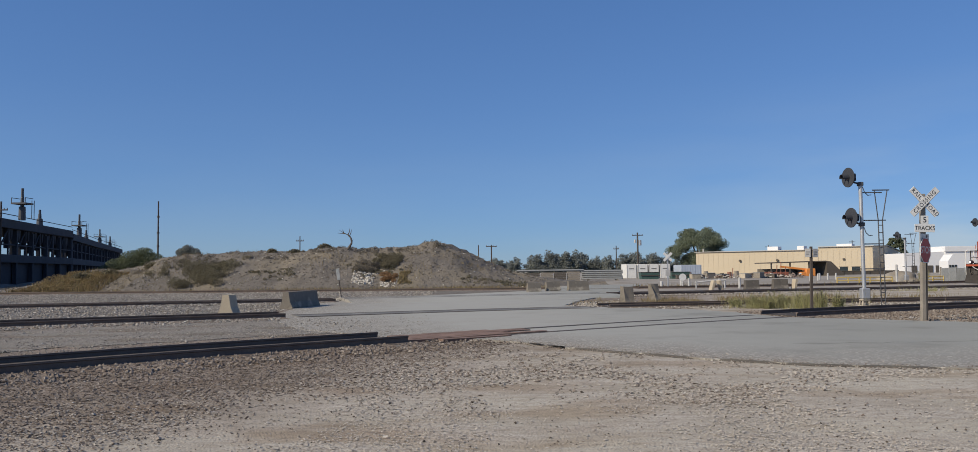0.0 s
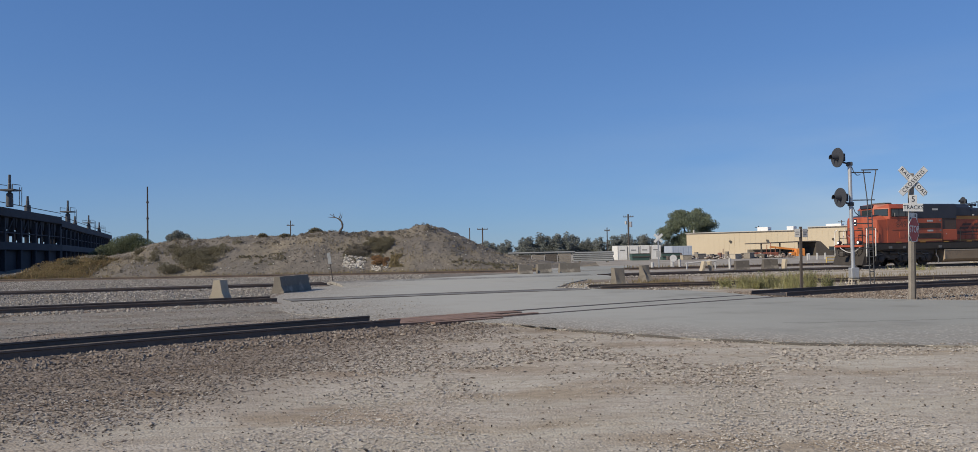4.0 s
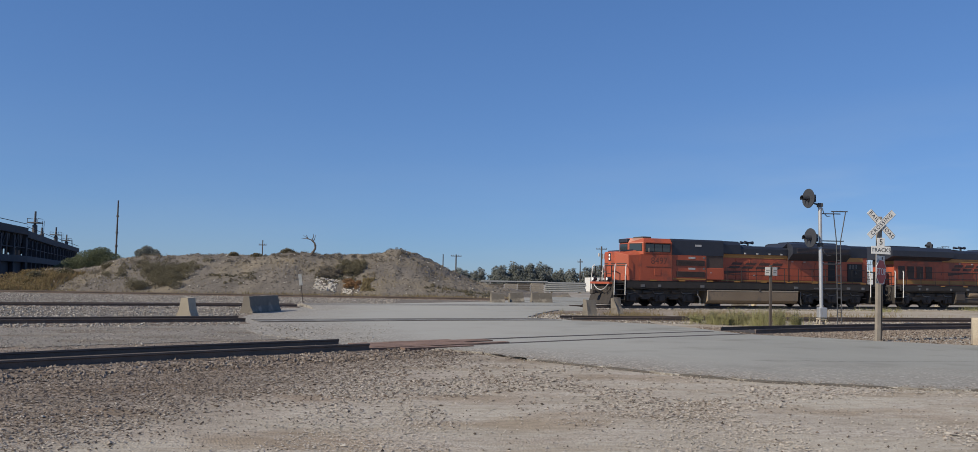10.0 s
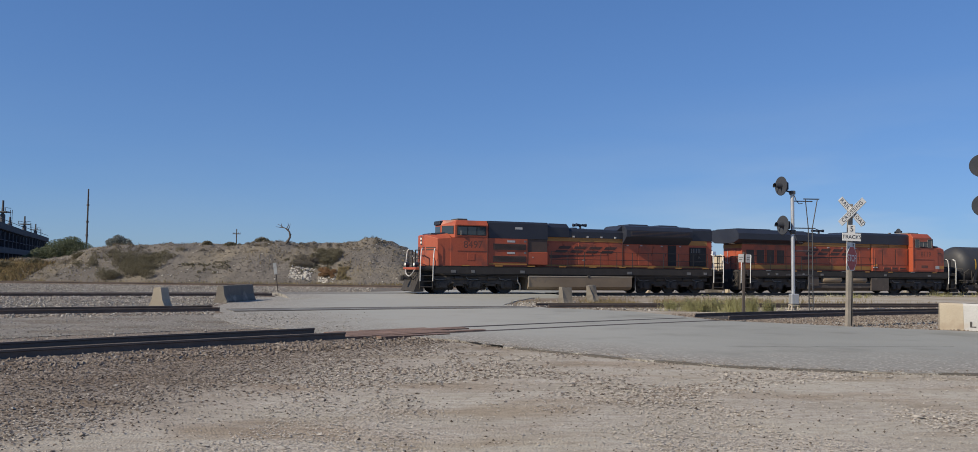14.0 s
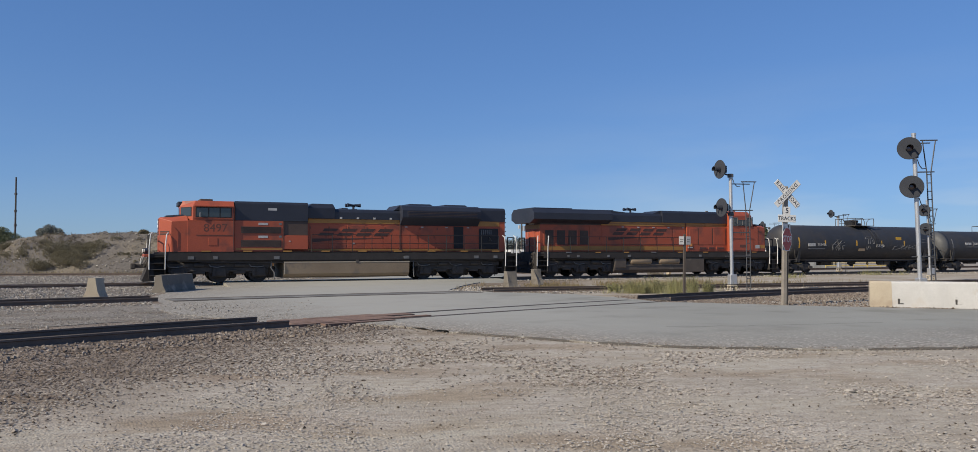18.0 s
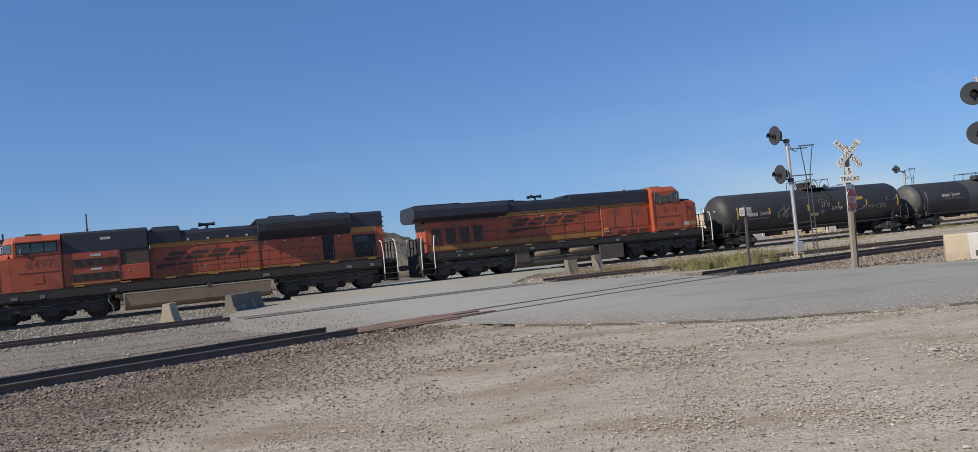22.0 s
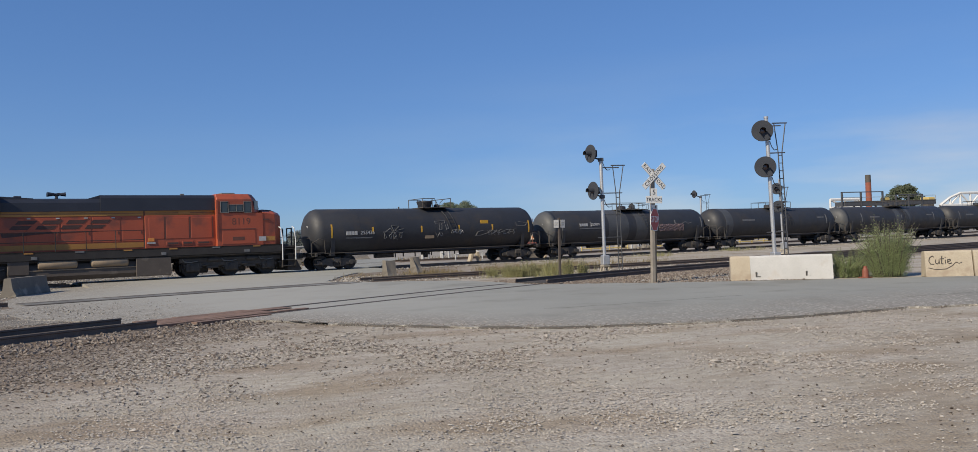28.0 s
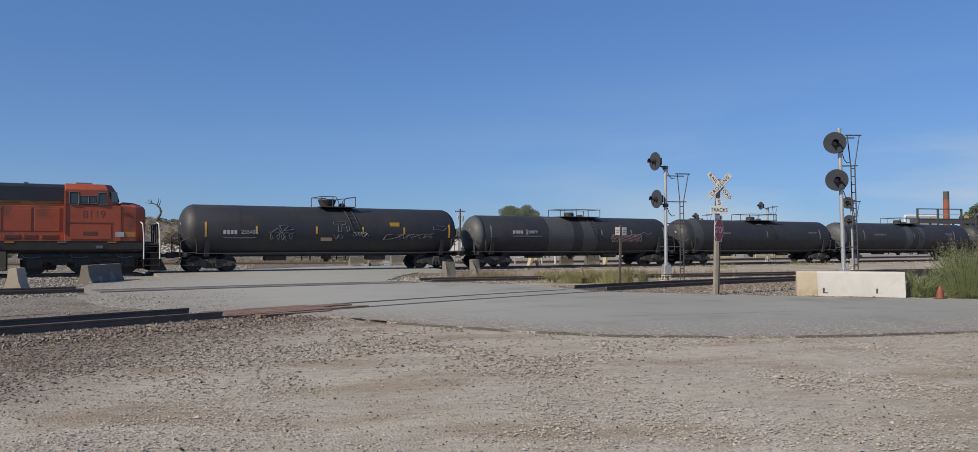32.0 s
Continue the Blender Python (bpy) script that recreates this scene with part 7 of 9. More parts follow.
def tank_car(kind):
    """A black tank car; kind sets its fittings, bands and lettering."""
    labels = {0: "black tank car with graffiti and yellow reflector strips", 1: "black tank car with a faded grey band and graffiti", 2: "grimy black tank car with worn lettering", 3: "black tank car with pale grey bands and a railed top platform", 4: "sooty black tank car with a short top platform"}
    T = thing("tank_car", labels[kind], "tank car", group="tank cars of the train")
    R0, zc = (1.42, 2.20) if kind == 0 else (1.33, 2.0)
    e = {2: 0.22, 3: 1.3}.get(kind, 0.0)
    h = 8.15 + e
    q0 = R0 / 1.42
    prof = [(-h, 0.05), (-h + 0.02, 0.45), (-h + 0.10, 0.85), (-h + 0.25, 1.15 * q0), (-h + 0.45, 1.33 * q0), (-h + 0.70, R0), (-5.0, R0), (-2.5, R0), (0.0, R0), (2.5, R0), (5.0, R0), (h - 0.70, R0), (h - 0.45, 1.33 * q0), (h - 0.25, 1.15 * q0), (h - 0.10, 0.85), (h - 0.02, 0.45), (h, 0.05)]
    part("tank_shell", lathe(prof, 48), M_TANK, T, at=pose(0, 0, zc), smooth=True)
    for x in (-5.2, -2.6, 0.0, 2.6, 5.2):
        part("weld_seam", lathe([(x, R0 - 0.02), (x, R0 + 0.006), (x + 0.05, R0 + 0.006), (x + 0.05, R0 - 0.02)], 48), M_TANK, T, at=pose(0, 0, zc))
    bands = {1: ((-2.6, -0.6), (0.2, 1.4)), 3: ((-0.7, 0.2), (1.1, 2.0)), 2: ((-7.3, -6.4),)}.get(kind, ())
    for a, b in bands:
        part("shell_band", lathe([(a, R0 - 0.02), (a, R0 + 0.012), (b, R0 + 0.012), (b, R0 - 0.02)], 48), M_TANK_BAND, T, at=pose(0, 0, zc), smooth=False)
    # left end only, paler than the rest of the shell
    if kind in (1, 3):
        cap = [(a - 0.012, r + 0.004) for a, r in prof[:6]]
        part("end_cap", lathe(cap, 48), M_TANK_BAND, T, "pale grey tank end", at=pose(0, 0, zc), smooth=True)
    # saddles, stub sills, running gear
    for w in (-1, 1):
        x = w * (6.9 + e)
        part("saddle", prism([(-1.15, 1.62), (-1.30, 2.0), (-1.38, 1.9), (-1.2, 0.82), (1.2, 0.82), (1.38, 1.9), (1.30, 2.0), (1.15, 1.62), (0.6, 1.1), (-0.6, 1.1)], x - 0.12, x + 0.12, "x"), M_TANK, T)
        part("stub_sill", boxes((min(w * (5.6 + e), w * (8.0 + e)), -0.3, 0.72, max(w * (5.6 + e), w * (8.0 + e)), 0.3, 1.04), bev=0.02), M_UNDER, T)
        part("end_sill", boxes((w * (8.02 + e) - 0.08, -1.45, 0.80, w * (8.02 + e) + 0.08, 1.45, 1.0), bev=0.02), M_UNDER, T)
        part("end_platform", boxes((min(w * (7.5 + e), w * (8.3 + e)), -1.42, 1.0, max(w * (7.5 + e), w * (8.3 + e)), 1.42, 1.04)), M_GRIME, T)
        coupler(T, w * (8.42 + e), w)
        hose(T, w * (8.0 + e), w, 0.5)
        for y in (-1.42, 1.42):
            part("end_hand_rail", path_rod([(w * (7.45 + e), y, 1.0), (w * (7.5 + e), y, 1.75), (w * (7.8 + e), y, 1.85), (w * (8.25 + e), y * 0.98, 1.6), (w * (8.28 + e), y * 0.98, 0.85)], 0.02), M_GRIME, T)
            for k in range(3):
                part("sill_step", boxes((w * (7.95 + e) - 0.2, y - 0.03, 0.35 + k * 0.28, w * (7.95 + e) + 0.2, y + 0.03, 0.375 + k * 0.28)), M_GRIME, T)
        part("end_rail", path_rod([(w * (8.3 + e), -1.35, 1.04), (w * (8.3 + e), -1.3, 1.9), (w * (8.3 + e), 1.3, 1.9), (w * (8.3 + e), 1.35, 1.04)], 0.018), M_GRIME, T)
        part("end_label", boxes((w * (h - 0.04) - 0.012, -0.45, zc + 0.30, w * (h - 0.04) + 0.012, 0.0, zc + 0.42)), M_DECAL, T)
    part("brake_wheel", lathe([(7.9, 0.05), (7.92, 0.28), (7.95, 0.28), (7.95, 0.05)], 16), M_GRIME, T, at=pose(e, -0.9, 2.2))
    for s in (-1, 1):
        part("side_runner", rods([((-7.5 - e, s * 1.43, 0.98), (7.5 + e, s * 1.43, 0.98))], 0.025), M_GRIME, T)
        part("bottom_skid", boxes((-6, s * 0.9 - 0.05, 0.86, 6, s * 0.9 + 0.05, 0.94), bev=0.01), M_TANK, T)
    part("bottom_outlet", lathe([(0.45, 0.14), (0.62, 0.16), (0.62, 0.3), (0.9, 0.3)], 14, "z"), M_GRIME, T)
    part("brake_rigging", boxes((-3.6, -0.25, 0.55, -2.4, 0.25, 0.85), bev=0.04), M_UNDER, T)
    part("brake_reservoir", lathe([(2.2, 0.02), (2.25, 0.18), (3.4, 0.18), (3.45, 0.02)], 14), M_UNDER, T, at=pose(0, -0.6, 0.72), smooth=True)
    for s in (-1, 1):
        for x in (-2.6, -1.2, 0.9, 2.7):
            part("hanging_fitting", rods([((x, s * 0.8, 0.55), (x, s * 0.8, 0.95))], 0.04), M_GRIME, T)
    # top platform, dome, ladder
    top = zc + R0
    a, b = (-0.6, 1.45) if kind == 0 else (-1.15, 1.85)
    part("top_platform", boxes((a, -0.95, top - 0.02, b, 0.95, top + 0.03)), M_GRIME, T)
    if kind == 0:
        part("dome", lathe([(top - 0.1, 0.40), (top + 0.08, 0.41), (top + 0.40, 0.53), (top + 0.46, 0.50), (top + 0.50, 0.1)], 22, "z"), M_TANK, T, at=pose(0.05, 0, 0))
        part("relief_valve", lathe([(top, 0.2), (top + 0.18, 0.2), (top + 0.26, 0.1)], 14, "z"), M_TANK, T, at=pose(0.95, 0, 0))
    else:
        part("valve_housing", lathe([(top - 0.05, 0.34), (top + 0.26, 0.34), (top + 0.32, 0.2)], 18, "z"), M_TANK, T, at=pose(-0.1, 0, 0))
        part("hatch", lathe([(top, 0.2), (top + 0.14, 0.22), (top + 0.18, 0.1)], 14, "z"), M_GRIME, T, at=pose(0.8, 0, 0))
    hh = 0.58 if kind == 0 else 0.5
    for s in (-1, 1):
        y = s * 0.95
        for k in range(4):
            x = a + (b - a) * k / 3
            if kind == 0 and k == 2:
                continue
            part("platform_post", rods([((x, y, top), (x, y, top + hh))], 0.024), M_GRIME, T)
        if kind == 0:
            part("platform_rail", path_rod([(a, y, top + hh), (0.25, y, top + hh), (0.42, y, top + 0.3), (0.46, y, top + 0.02)], 0.022), M_GRIME, T)
            part("platform_rail", path_rod([(0.62, y, top + 0.02), (0.66, y, top + 0.3), (0.9, y, top + hh - 0.06), (b, y, top + hh)], 0.022), M_GRIME, T)
        else:
            part("platform_rail", rods([((a, y, top + hh), (b, y, top + hh))], 0.022), M_GRIME, T)
    for x in (a, b):
        part("platform_end_rail", rods([((x, -0.95, top + hh), (x, 0.95, top + hh))], 0.022), M_GRIME, T)
    for s in (-1, 1):
        arc = [(0.95 + 0.45 * k / 7, s * (R0 + 0.06) * math.sin(q), zc + (R0 + 0.06) * math.cos(q)) for k, q in enumerate(np.linspace(0.55, 1.75, 8))]
        for dx in (0, 0.42):
            part("ladder_rail", path_rod([(x + dx - 0.2, y, z) for x, y, z in arc], 0.020), M_TANK, T)
        for x, y, z in arc[1:]:
            part("rung", rods([((x - 0.2, y, z), (x + 0.22, y, z))], 0.014), M_TANK, T)
    # reflectors and lettering on the shell
    for s in (-1, 1):
        for x in (-7.0, -4.35, -1.0, 1.75, 4.35, 7.35) if kind in (0, 1) else (-6.6, 0.4, 6.6):
            z0, z1 = (1.86, 2.66) if abs(x) > 5 else (2.06, 2.46)
            bow = [(math.sqrt(R0 ** 2 - (z - zc) ** 2), z) for z in np.linspace(z0, z1, 6)]
            strip = [(s * (y + 0.008), z) for y, z in bow] + [(s * (y - 0.02), z) for y, z in bow[::-1]]
            part("reflector", prism(strip, x - 0.05, x + 0.05, "x"), M_REFLECT if kind == 0 else M_DECALDIM, T)

    def shell_text(txt, x, z, size, mat, name="car_number"):
        for s in (-1, 1):
            dz = z - zc
            y = math.sqrt(R0 ** 2 - dz ** 2) + 0.018
            tilt = math.degrees(math.asin(dz / R0))
            lettering(txt, size, mat, T, Matrix.Translation((s * -1 * x, s * y, z)) @ pose(0, 0, 0, 0, 0, 0 if s < 0 else 180) @ pose(0, 0, 0, 90 - tilt, 0, 0), name)

    def shell_bar(x0, x1, z, hgt, mat, name="marking"):
        for s in (-1, 1):
            y = math.sqrt(R0 ** 2 - (z - zc) ** 2)
            part(name, boxes((min(-s * x0, -s * x1), s * y - 0.018, z - hgt / 2, max(-s * x0, -s * x1), s * y + 0.018, z + hgt / 2)), mat, T)

    if kind == 0:
        for k in range(4):
            shell_bar(-6.1 + k * 0.19, -5.96 + k * 0.19, 2.12, 0.22, M_DECAL)
        shell_text("255436", -4.72, 2.12, 0.31, M_DECAL)
        shell_bar(-6.1, -4.4, 1.84, 0.04, M_DECALDIM)
        shell_bar(3.45, 4.05, 2.60, 0.3, M_REFLECT, "yellow_placard")
        shell_bar(-0.75, -0.1, 1.78, 0.25, M_FUELTANK, "faded_brown_patch")
    elif kind == 1:
        for k in range(4):
            shell_bar(-5.4 + k * 0.2, -5.25 + k * 0.2, 2.25, 0.2, M_DECAL)
        shell_text("250079", -3.95, 2.25, 0.28, M_DECAL)
        shell_bar(-5.4, -3.2, 1.98, 0.04, M_DECALDIM)
    else:
        shell_bar(-5.2, -3.6, 2.3, 0.14, M_DECALDIM)
        shell_bar(5.2, 6.2, 2.4, 0.12, M_DECALDIM)
        shell_bar(-0.4, 0.2, 3.0, 0.10, M_DECALDIM)

    def scrawl(pts, mat, r=0.02):
        """A loose painted line on the camera side of the shell."""
        q = [(x, -math.sqrt(max(0.05, R0 ** 2 - (z - zc) ** 2)) - 0.005, z) for x, z in pts]
        part("graffiti_line", path_rod(q, r, 5), mat, T)

    def loops(x0, x1, z, tall, turns, mat, r, tilt=0.0):
        """A hand-drawn row of looping strokes."""
        n = turns * 9
        scrawl([(x0 + (x1 - x0) * k / n + 0.16 * math.sin(2 * math.pi * k / 9), z + tilt * k / n + tall * (0.5 + 0.5 * math.cos(2 * math.pi * k / 9 + 0.6 * math.sin(k)))) for k in range(n + 1)], mat, r)

    if kind == 0:
        loops(-3.7, -2.3, 1.72, 0.42, 4, M_DECALDIM, 0.016)
        loops(1.15, 1.95, 1.92, 0.24, 3, M_DECAL, 0.013)
        loops(3.9, 6.3, 1.74, 0.32, 6, M_DECALDIM, 0.014, 0.05)
        loops(-5.9, -4.5, 1.78, 0.06, 9, M_DECALDIM, 0.008)
        scrawl([(-3.6, 2.1), (-3.2, 2.35), (-2.9, 2.0), (-3.1, 2.5), (-2.6, 2.45), (-2.9, 2.2), (-2.3, 2.3)], M_DECALDIM)
        scrawl([(-3.0, 2.0), (-2.95, 1.7), (-2.8, 1.9), (-2.7, 1.65)], M_DECALDIM)
        scrawl([(0.0, 2.72), (0.75, 2.75), (0.72, 2.6), (0.5, 2.6), (0.46, 2.2), (0.26, 2.2), (0.3, 2.6), (0.02, 2.6), (0.0, 2.72)], M_DECALDIM, 0.017)
        scrawl([(0.75, 2.5), (0.8, 2.2), (0.95, 2.25), (0.9, 2.55)], M_DECALDIM, 0.015)
        scrawl([(0.0, 2.0), (0.15, 1.75), (0.3, 2.0), (0.38, 1.8), (0.55, 1.85), (0.45, 2.0)], M_DECALDIM, 0.018)
        scrawl([(1.3, 2.0), (1.5, 2.1), (1.5, 1.95), (1.8, 2.1), (1.85, 1.9), (2.0, 2.1), (2.1, 1.95)], M_DECAL, 0.015)
        scrawl([(3.6, 2.05), (3.2, 2.0), (3.05, 1.75), (3.4, 1.75), (4.0, 1.9), (4.3, 2.05), (4.3, 1.8), (4.7, 2.0), (4.8, 1.85), (5.3, 2.0), (5.4, 1.8), (5.9, 1.95), (6.2, 1.85)], M_DECALDIM, 0.016)
        scrawl([(6.3, 2.55), (6.3, 2.35), (7.0, 2.3), (7.2, 2.5), (6.5, 2.6)], M_DECALDIM, 0.014)
    if kind == 1:
        loops(2.6, 5.3, 1.62, 0.50, 9, M_PINKGREY, 0.03)
        loops(2.7, 5.2, 1.70, 0.34, 7, M_PINKGREY, 0.025)
        loops(-5.2, -3.3, 1.96, 0.05, 9, M_DECALDIM, 0.008)
        for z in (1.72, 1.9, 2.06):
            scrawl([(2.6 + k * 0.21 + 0.05 * math.sin(k * 2.3 + z * 9), z + 0.09 * math.sin(k * 1.9 + z * 5)) for k in range(13)], M_PINKGREY, 0.04)
        scrawl([(5.2, 2.2), (5.5, 2.3), (5.8, 2.15), (6.2, 2.25)], M_DECALDIM, 0.02)
    w = tank_truck(T, -6.6 - e) + tank_truck(T, 6.6 + e)
    return T, w


TRAIN = []
ob, wheels = loco_one()
TRAIN.append((ob, wheels, 11.2, 0.53))
ob, wheels = loco_two()
TRAIN.append((ob, wheels, 22.4 + 10.75, 0.53))
for kind, at in ((0, 52.25), (1, 69.65), (2, 87.3), (3, 106.25), (4, 124.9), (2, 142.6), (1, 160.3)):
    ob, wheels = tank_car(kind)
    TRAIN.append((ob, wheels, at, 0.42))


# ---- mound, yard and distance ----
MOUND_TOP = ((-50, 0.4), (-45, 1.3), (-40, 2.05), (-36, 2.9), (-32, 3.4), (-25, 3.8), (-20, 3.8), (-15, 3.95), (-9.5, 4.1), (-6.6, 4.62), (-5.6, 4.6), (-4.2, 4.15), (-1.6, 2.95), (1.0, 1.9), (3.6, 1.0), (7, 0.2), (9, 0))


def mound_z(x, y):
    top = float(np.interp(x, [a for a, _ in MOUND_TOP], [b for _, b in MOUND_TOP]))
    foot = 74.5 + 2.0 * noise.noise((x * 0.09, 1, 0)) + (2.5 if x < -34 else 0)
    f = max(0.0, min(1.0, (y - foot) / (9.5 + 1.5 * noise.noise((x * 0.2, 5, 0)))))
    back = max(0.0, min(1.0, (104 - y) / 8))
    spur = 0.55 * noise.noise((x * 0.16, y * 0.10, 4)) + 0.34 * noise.noise((x * 0.45, y * 0.35, 9)) + 0.20 * noise.noise((x * 1.3, y * 1.2, 2)) + 0.09 * noise.noise((x * 3.1, y * 3.0, 6))
    shape = (f ** 0.85) * back
    return top * shape + spur * min(1.0, 1.6 * f * (1.15 - 0.55 * f)) * back - 0.03


def mound():
    nx, ny = 300, 96
    verts = []
    for j in range(ny):
        y = 72 + 34 * (j / (ny - 1)) ** 1.25
        for i in range(nx):
            x = -54 + 66 * i / (nx - 1)
            verts.append((x, y, mound_z(x, y)))
    faces = [(j * nx + i, j * nx + i + 1, (j + 1) * nx + i + 1, (j + 1) * nx + i) for j in range(ny - 1) for i in range(nx - 1)]
    me = bpy.data.meshes.new("dirt_mound")
    me.from_pydata(verts, [], faces)
    me.materials.append(M_MOUND)
    me.polygons.foreach_set("use_smooth", [True] * len(faces))
    tagged(new("dirt_mound", me), "long grey-brown mound of dirt and rubble", "dirt mound", kind="structure")


mound()


def on_mound(n, x0, x1, y0, y1, patch=0.0, seed=0):
    p = []
    while len(p) < n:
        x, y = rng.uniform(x0, x1), rng.uniform(y0, y1)
        if patch and noise.noise((x * 0.22, y * 0.22, seed)) < patch:
            continue
        p.append((x, y, mound_z(x, y)))
    return p


scatter_mesh("mound_dry_grass", *blades(rng, on_mound(1500, -50, 4, 80, 90, 0.05, 1), 0.22, 0.02), M_DRY, "dry straw-coloured grass over the mound", "grass")
scatter_mesh("mound_dry_grass", *blades(rng, on_mound(3200, -44.6, -37, 74.5, 84), 0.5, 0.04), M_GOLD, "tall golden dry grass at the mound's end", "grass")
scatter_mesh("mound_weeds", *blades(rng, on_mound(700, -48, 0, 76, 88, 0.25, 11), 0.35, 0.02), M_DRY, "olive weeds on the mound's slope", "grass")
scatter_mesh("mound_rust_weeds", *blades(rng, on_mound(420, -8.6, -5.7, 75.4, 77.6, -0.1, 3), 0.3, 0.04), M_DRY, "straw-coloured dry weeds at the mound's foot", "grass")
p = on_mound(240, -12.9, -10.9, 75.0, 77.2) + on_mound(60, -10.2, -8.7, 74.9, 75.8)
scatter_mesh("mound_rubble", *lumps(rng, np.array(p), rng.uniform(0.05, 0.20, len(p))), M_RUBBLE, "pale broken concrete at the mound's foot", "rubble")
p = on_mound(420, -48, 5, 74.5, 88)
scatter_mesh("mound_stones", *lumps(rng, np.array(p), rng.uniform(0.04, 0.12, len(p))), M_RUBBLE, "scattered pale stones on the mound", "rubble")


def scrub(name, label, tufts, n, x0, x1, y0, y1, patch, seed, lo, hi, leaf, mat):
    """Low tangled growth: small tufts of fine leaves lying over the mound."""
    p = on_mound(tufts, x0, x1, y0, y1, patch, seed)
    r = rng.uniform(lo, hi, tufts)
    v, f = leaf_cloud(rng, [(a, b, c + 0.3 * q) for (a, b, c), q in zip(p, r)], list(r), n, leaf, 0.75)
    scatter_mesh(name, v, f, mat, label, "scrub")


scrub("mound_scrub", "small grey-brown dry tufts over the mound", 520, 12000, -46, 5, 75.2, 89, 0.0, 21, 0.08, 0.24, 0.05, M_SCRUB)
scrub("mound_scrub", "olive-brown brush filling a hollow of the mound", 90, 26000, -29.6, -25.2, 75.6, 80.5, 0, 23, 0.3, 0.75, 0.05, M_SCRUB_GREEN)
scrub("mound_scrub", "thin olive brush beside the hollow of the mound", 60, 7000, -34.0, -24.0, 77.5, 82.5, -0.1, 25, 0.15, 0.45, 0.05, M_SCRUB_GREEN)
scatter_mesh("mound_slope_grass", *blades(rng, on_mound(2200, -42, -30, 75.2, 85, 0.0, 41), 0.2, 0.02), M_DRY, "olive and straw-coloured grass on the mound's slope", "grass")
scrub("mound_scrub", "thin brown brush along the mound's crest", 260, 9000, -40, -2, 81.5, 85, -0.05, 43, 0.06, 0.26, 0.05, M_SCRUB)
scrub("mound_scrub", "olive scrub below the mound's peak", 40, 13000, -11.3, -9.0, 78.6, 81.6, 0, 24, 0.25, 0.6, 0.05, M_SCRUB_GREEN)
scrub("mound_scrub", "low olive tufts along the mound's foot", 170, 5000, -26, 5, 75.2, 78.5, 0.05, 27, 0.08, 0.24, 0.06, M_SCRUB_GREEN)
scrub("mound_scrub", "rust-brown dry brush on the mound's slope", 34, 8000, -13.0, -10.9, 77.2, 79.4, 0, 3, 0.2, 0.5, 0.05, M_SCRUB)
scrub("mound_scrub", "rust-orange dry weeds at the mound's foot", 16, 4500, -10.2, -8.9, 75.8, 77.0, 0, 33, 0.2, 0.45, 0.05, M_RUST_WEED)
scrub("mound_scrub", "golden dry scrub at the mound's end", 110, 11000, -44.4, -38, 75, 83, -0.3, 31, 0.25, 0.65, 0.07, M_GOLD)
p = on_mound(5200, -46, 6, 74.6, 88)
scatter_mesh("mound_clods", *lumps(rng, np.array(p), rng.uniform(0.04, 0.13, len(p))), M_CLODS, "grey-brown clods and stones over the mound", "clods")


def shrub(label, x, y, z, centres, radii, n, leaf, mat, name="shrub"):
    B = thing(name, label, "bush", pose(x, y, z))
    bm = bmesh.new()
    for c in centres:
        rod(bm, (0, 0, -0.3), (c[0] * 0.8, c[1] * 0.8, c[2]), 0.05, 5, 0.02)
    part("branches", bm, M_TWIG, B)
    v, f = leaf_cloud(rng, centres, radii, n, leaf, 0.8, 0.1)
    me = bpy.data.meshes.new("foliage")
    me.from_pydata(v, [], f)
    me.materials.append(mat)
    new("foliage", me).parent = B


for x, y, s in ((-20.5, 84.6, 0.5), (-17.3, 84.5, 0.55), (-22.8, 84.5, 0.4), (-38.6, 82, 0.7), (-34.8, 83.2, 0.6), (-41, 81, 0.7)):
    shrub("olive-green scrub on the mound", x, y, mound_z(x, y), [(-0.6 * s, 0, 0.35 * s), (0.5 * s, 0.2, 0.45 * s), (0, 0, 0.65 * s), (1.0 * s, 0, 0.25 * s)], [0.7 * s, 0.75 * s, 0.6 * s, 0.5 * s], int(1500 * s), 0.08, M_SCRUB_GREEN)
shrub("dense green thicket at the mound's end", -50.5, 118, 0, [(-3.8, 0, 2.2), (-1.5, 0, 3.2), (1.2, 0, 3.0), (2.8, 0, 2.4), (0, 0, 4.2), (-5.5, 0, 1.6), (4.6, 0, 2.2)], [2.0, 2.2, 2.0, 1.6, 1.5, 1.6, 1.6], 32000, 0.10, M_LEAF_DEEP, "thicket")
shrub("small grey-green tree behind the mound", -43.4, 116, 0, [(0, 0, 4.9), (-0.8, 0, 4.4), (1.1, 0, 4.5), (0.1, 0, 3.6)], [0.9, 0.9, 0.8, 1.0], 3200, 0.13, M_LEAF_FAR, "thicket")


def limb(bm, pts, r0, r1):
    n = len(pts) - 1
    for k in range(n):
        a, b = r0 + (r1 - r0) * k / n, r0 + (r1 - r0) * (k + 1) / n
        rod(bm, pts[k], pts[k + 1], a, 7, b)


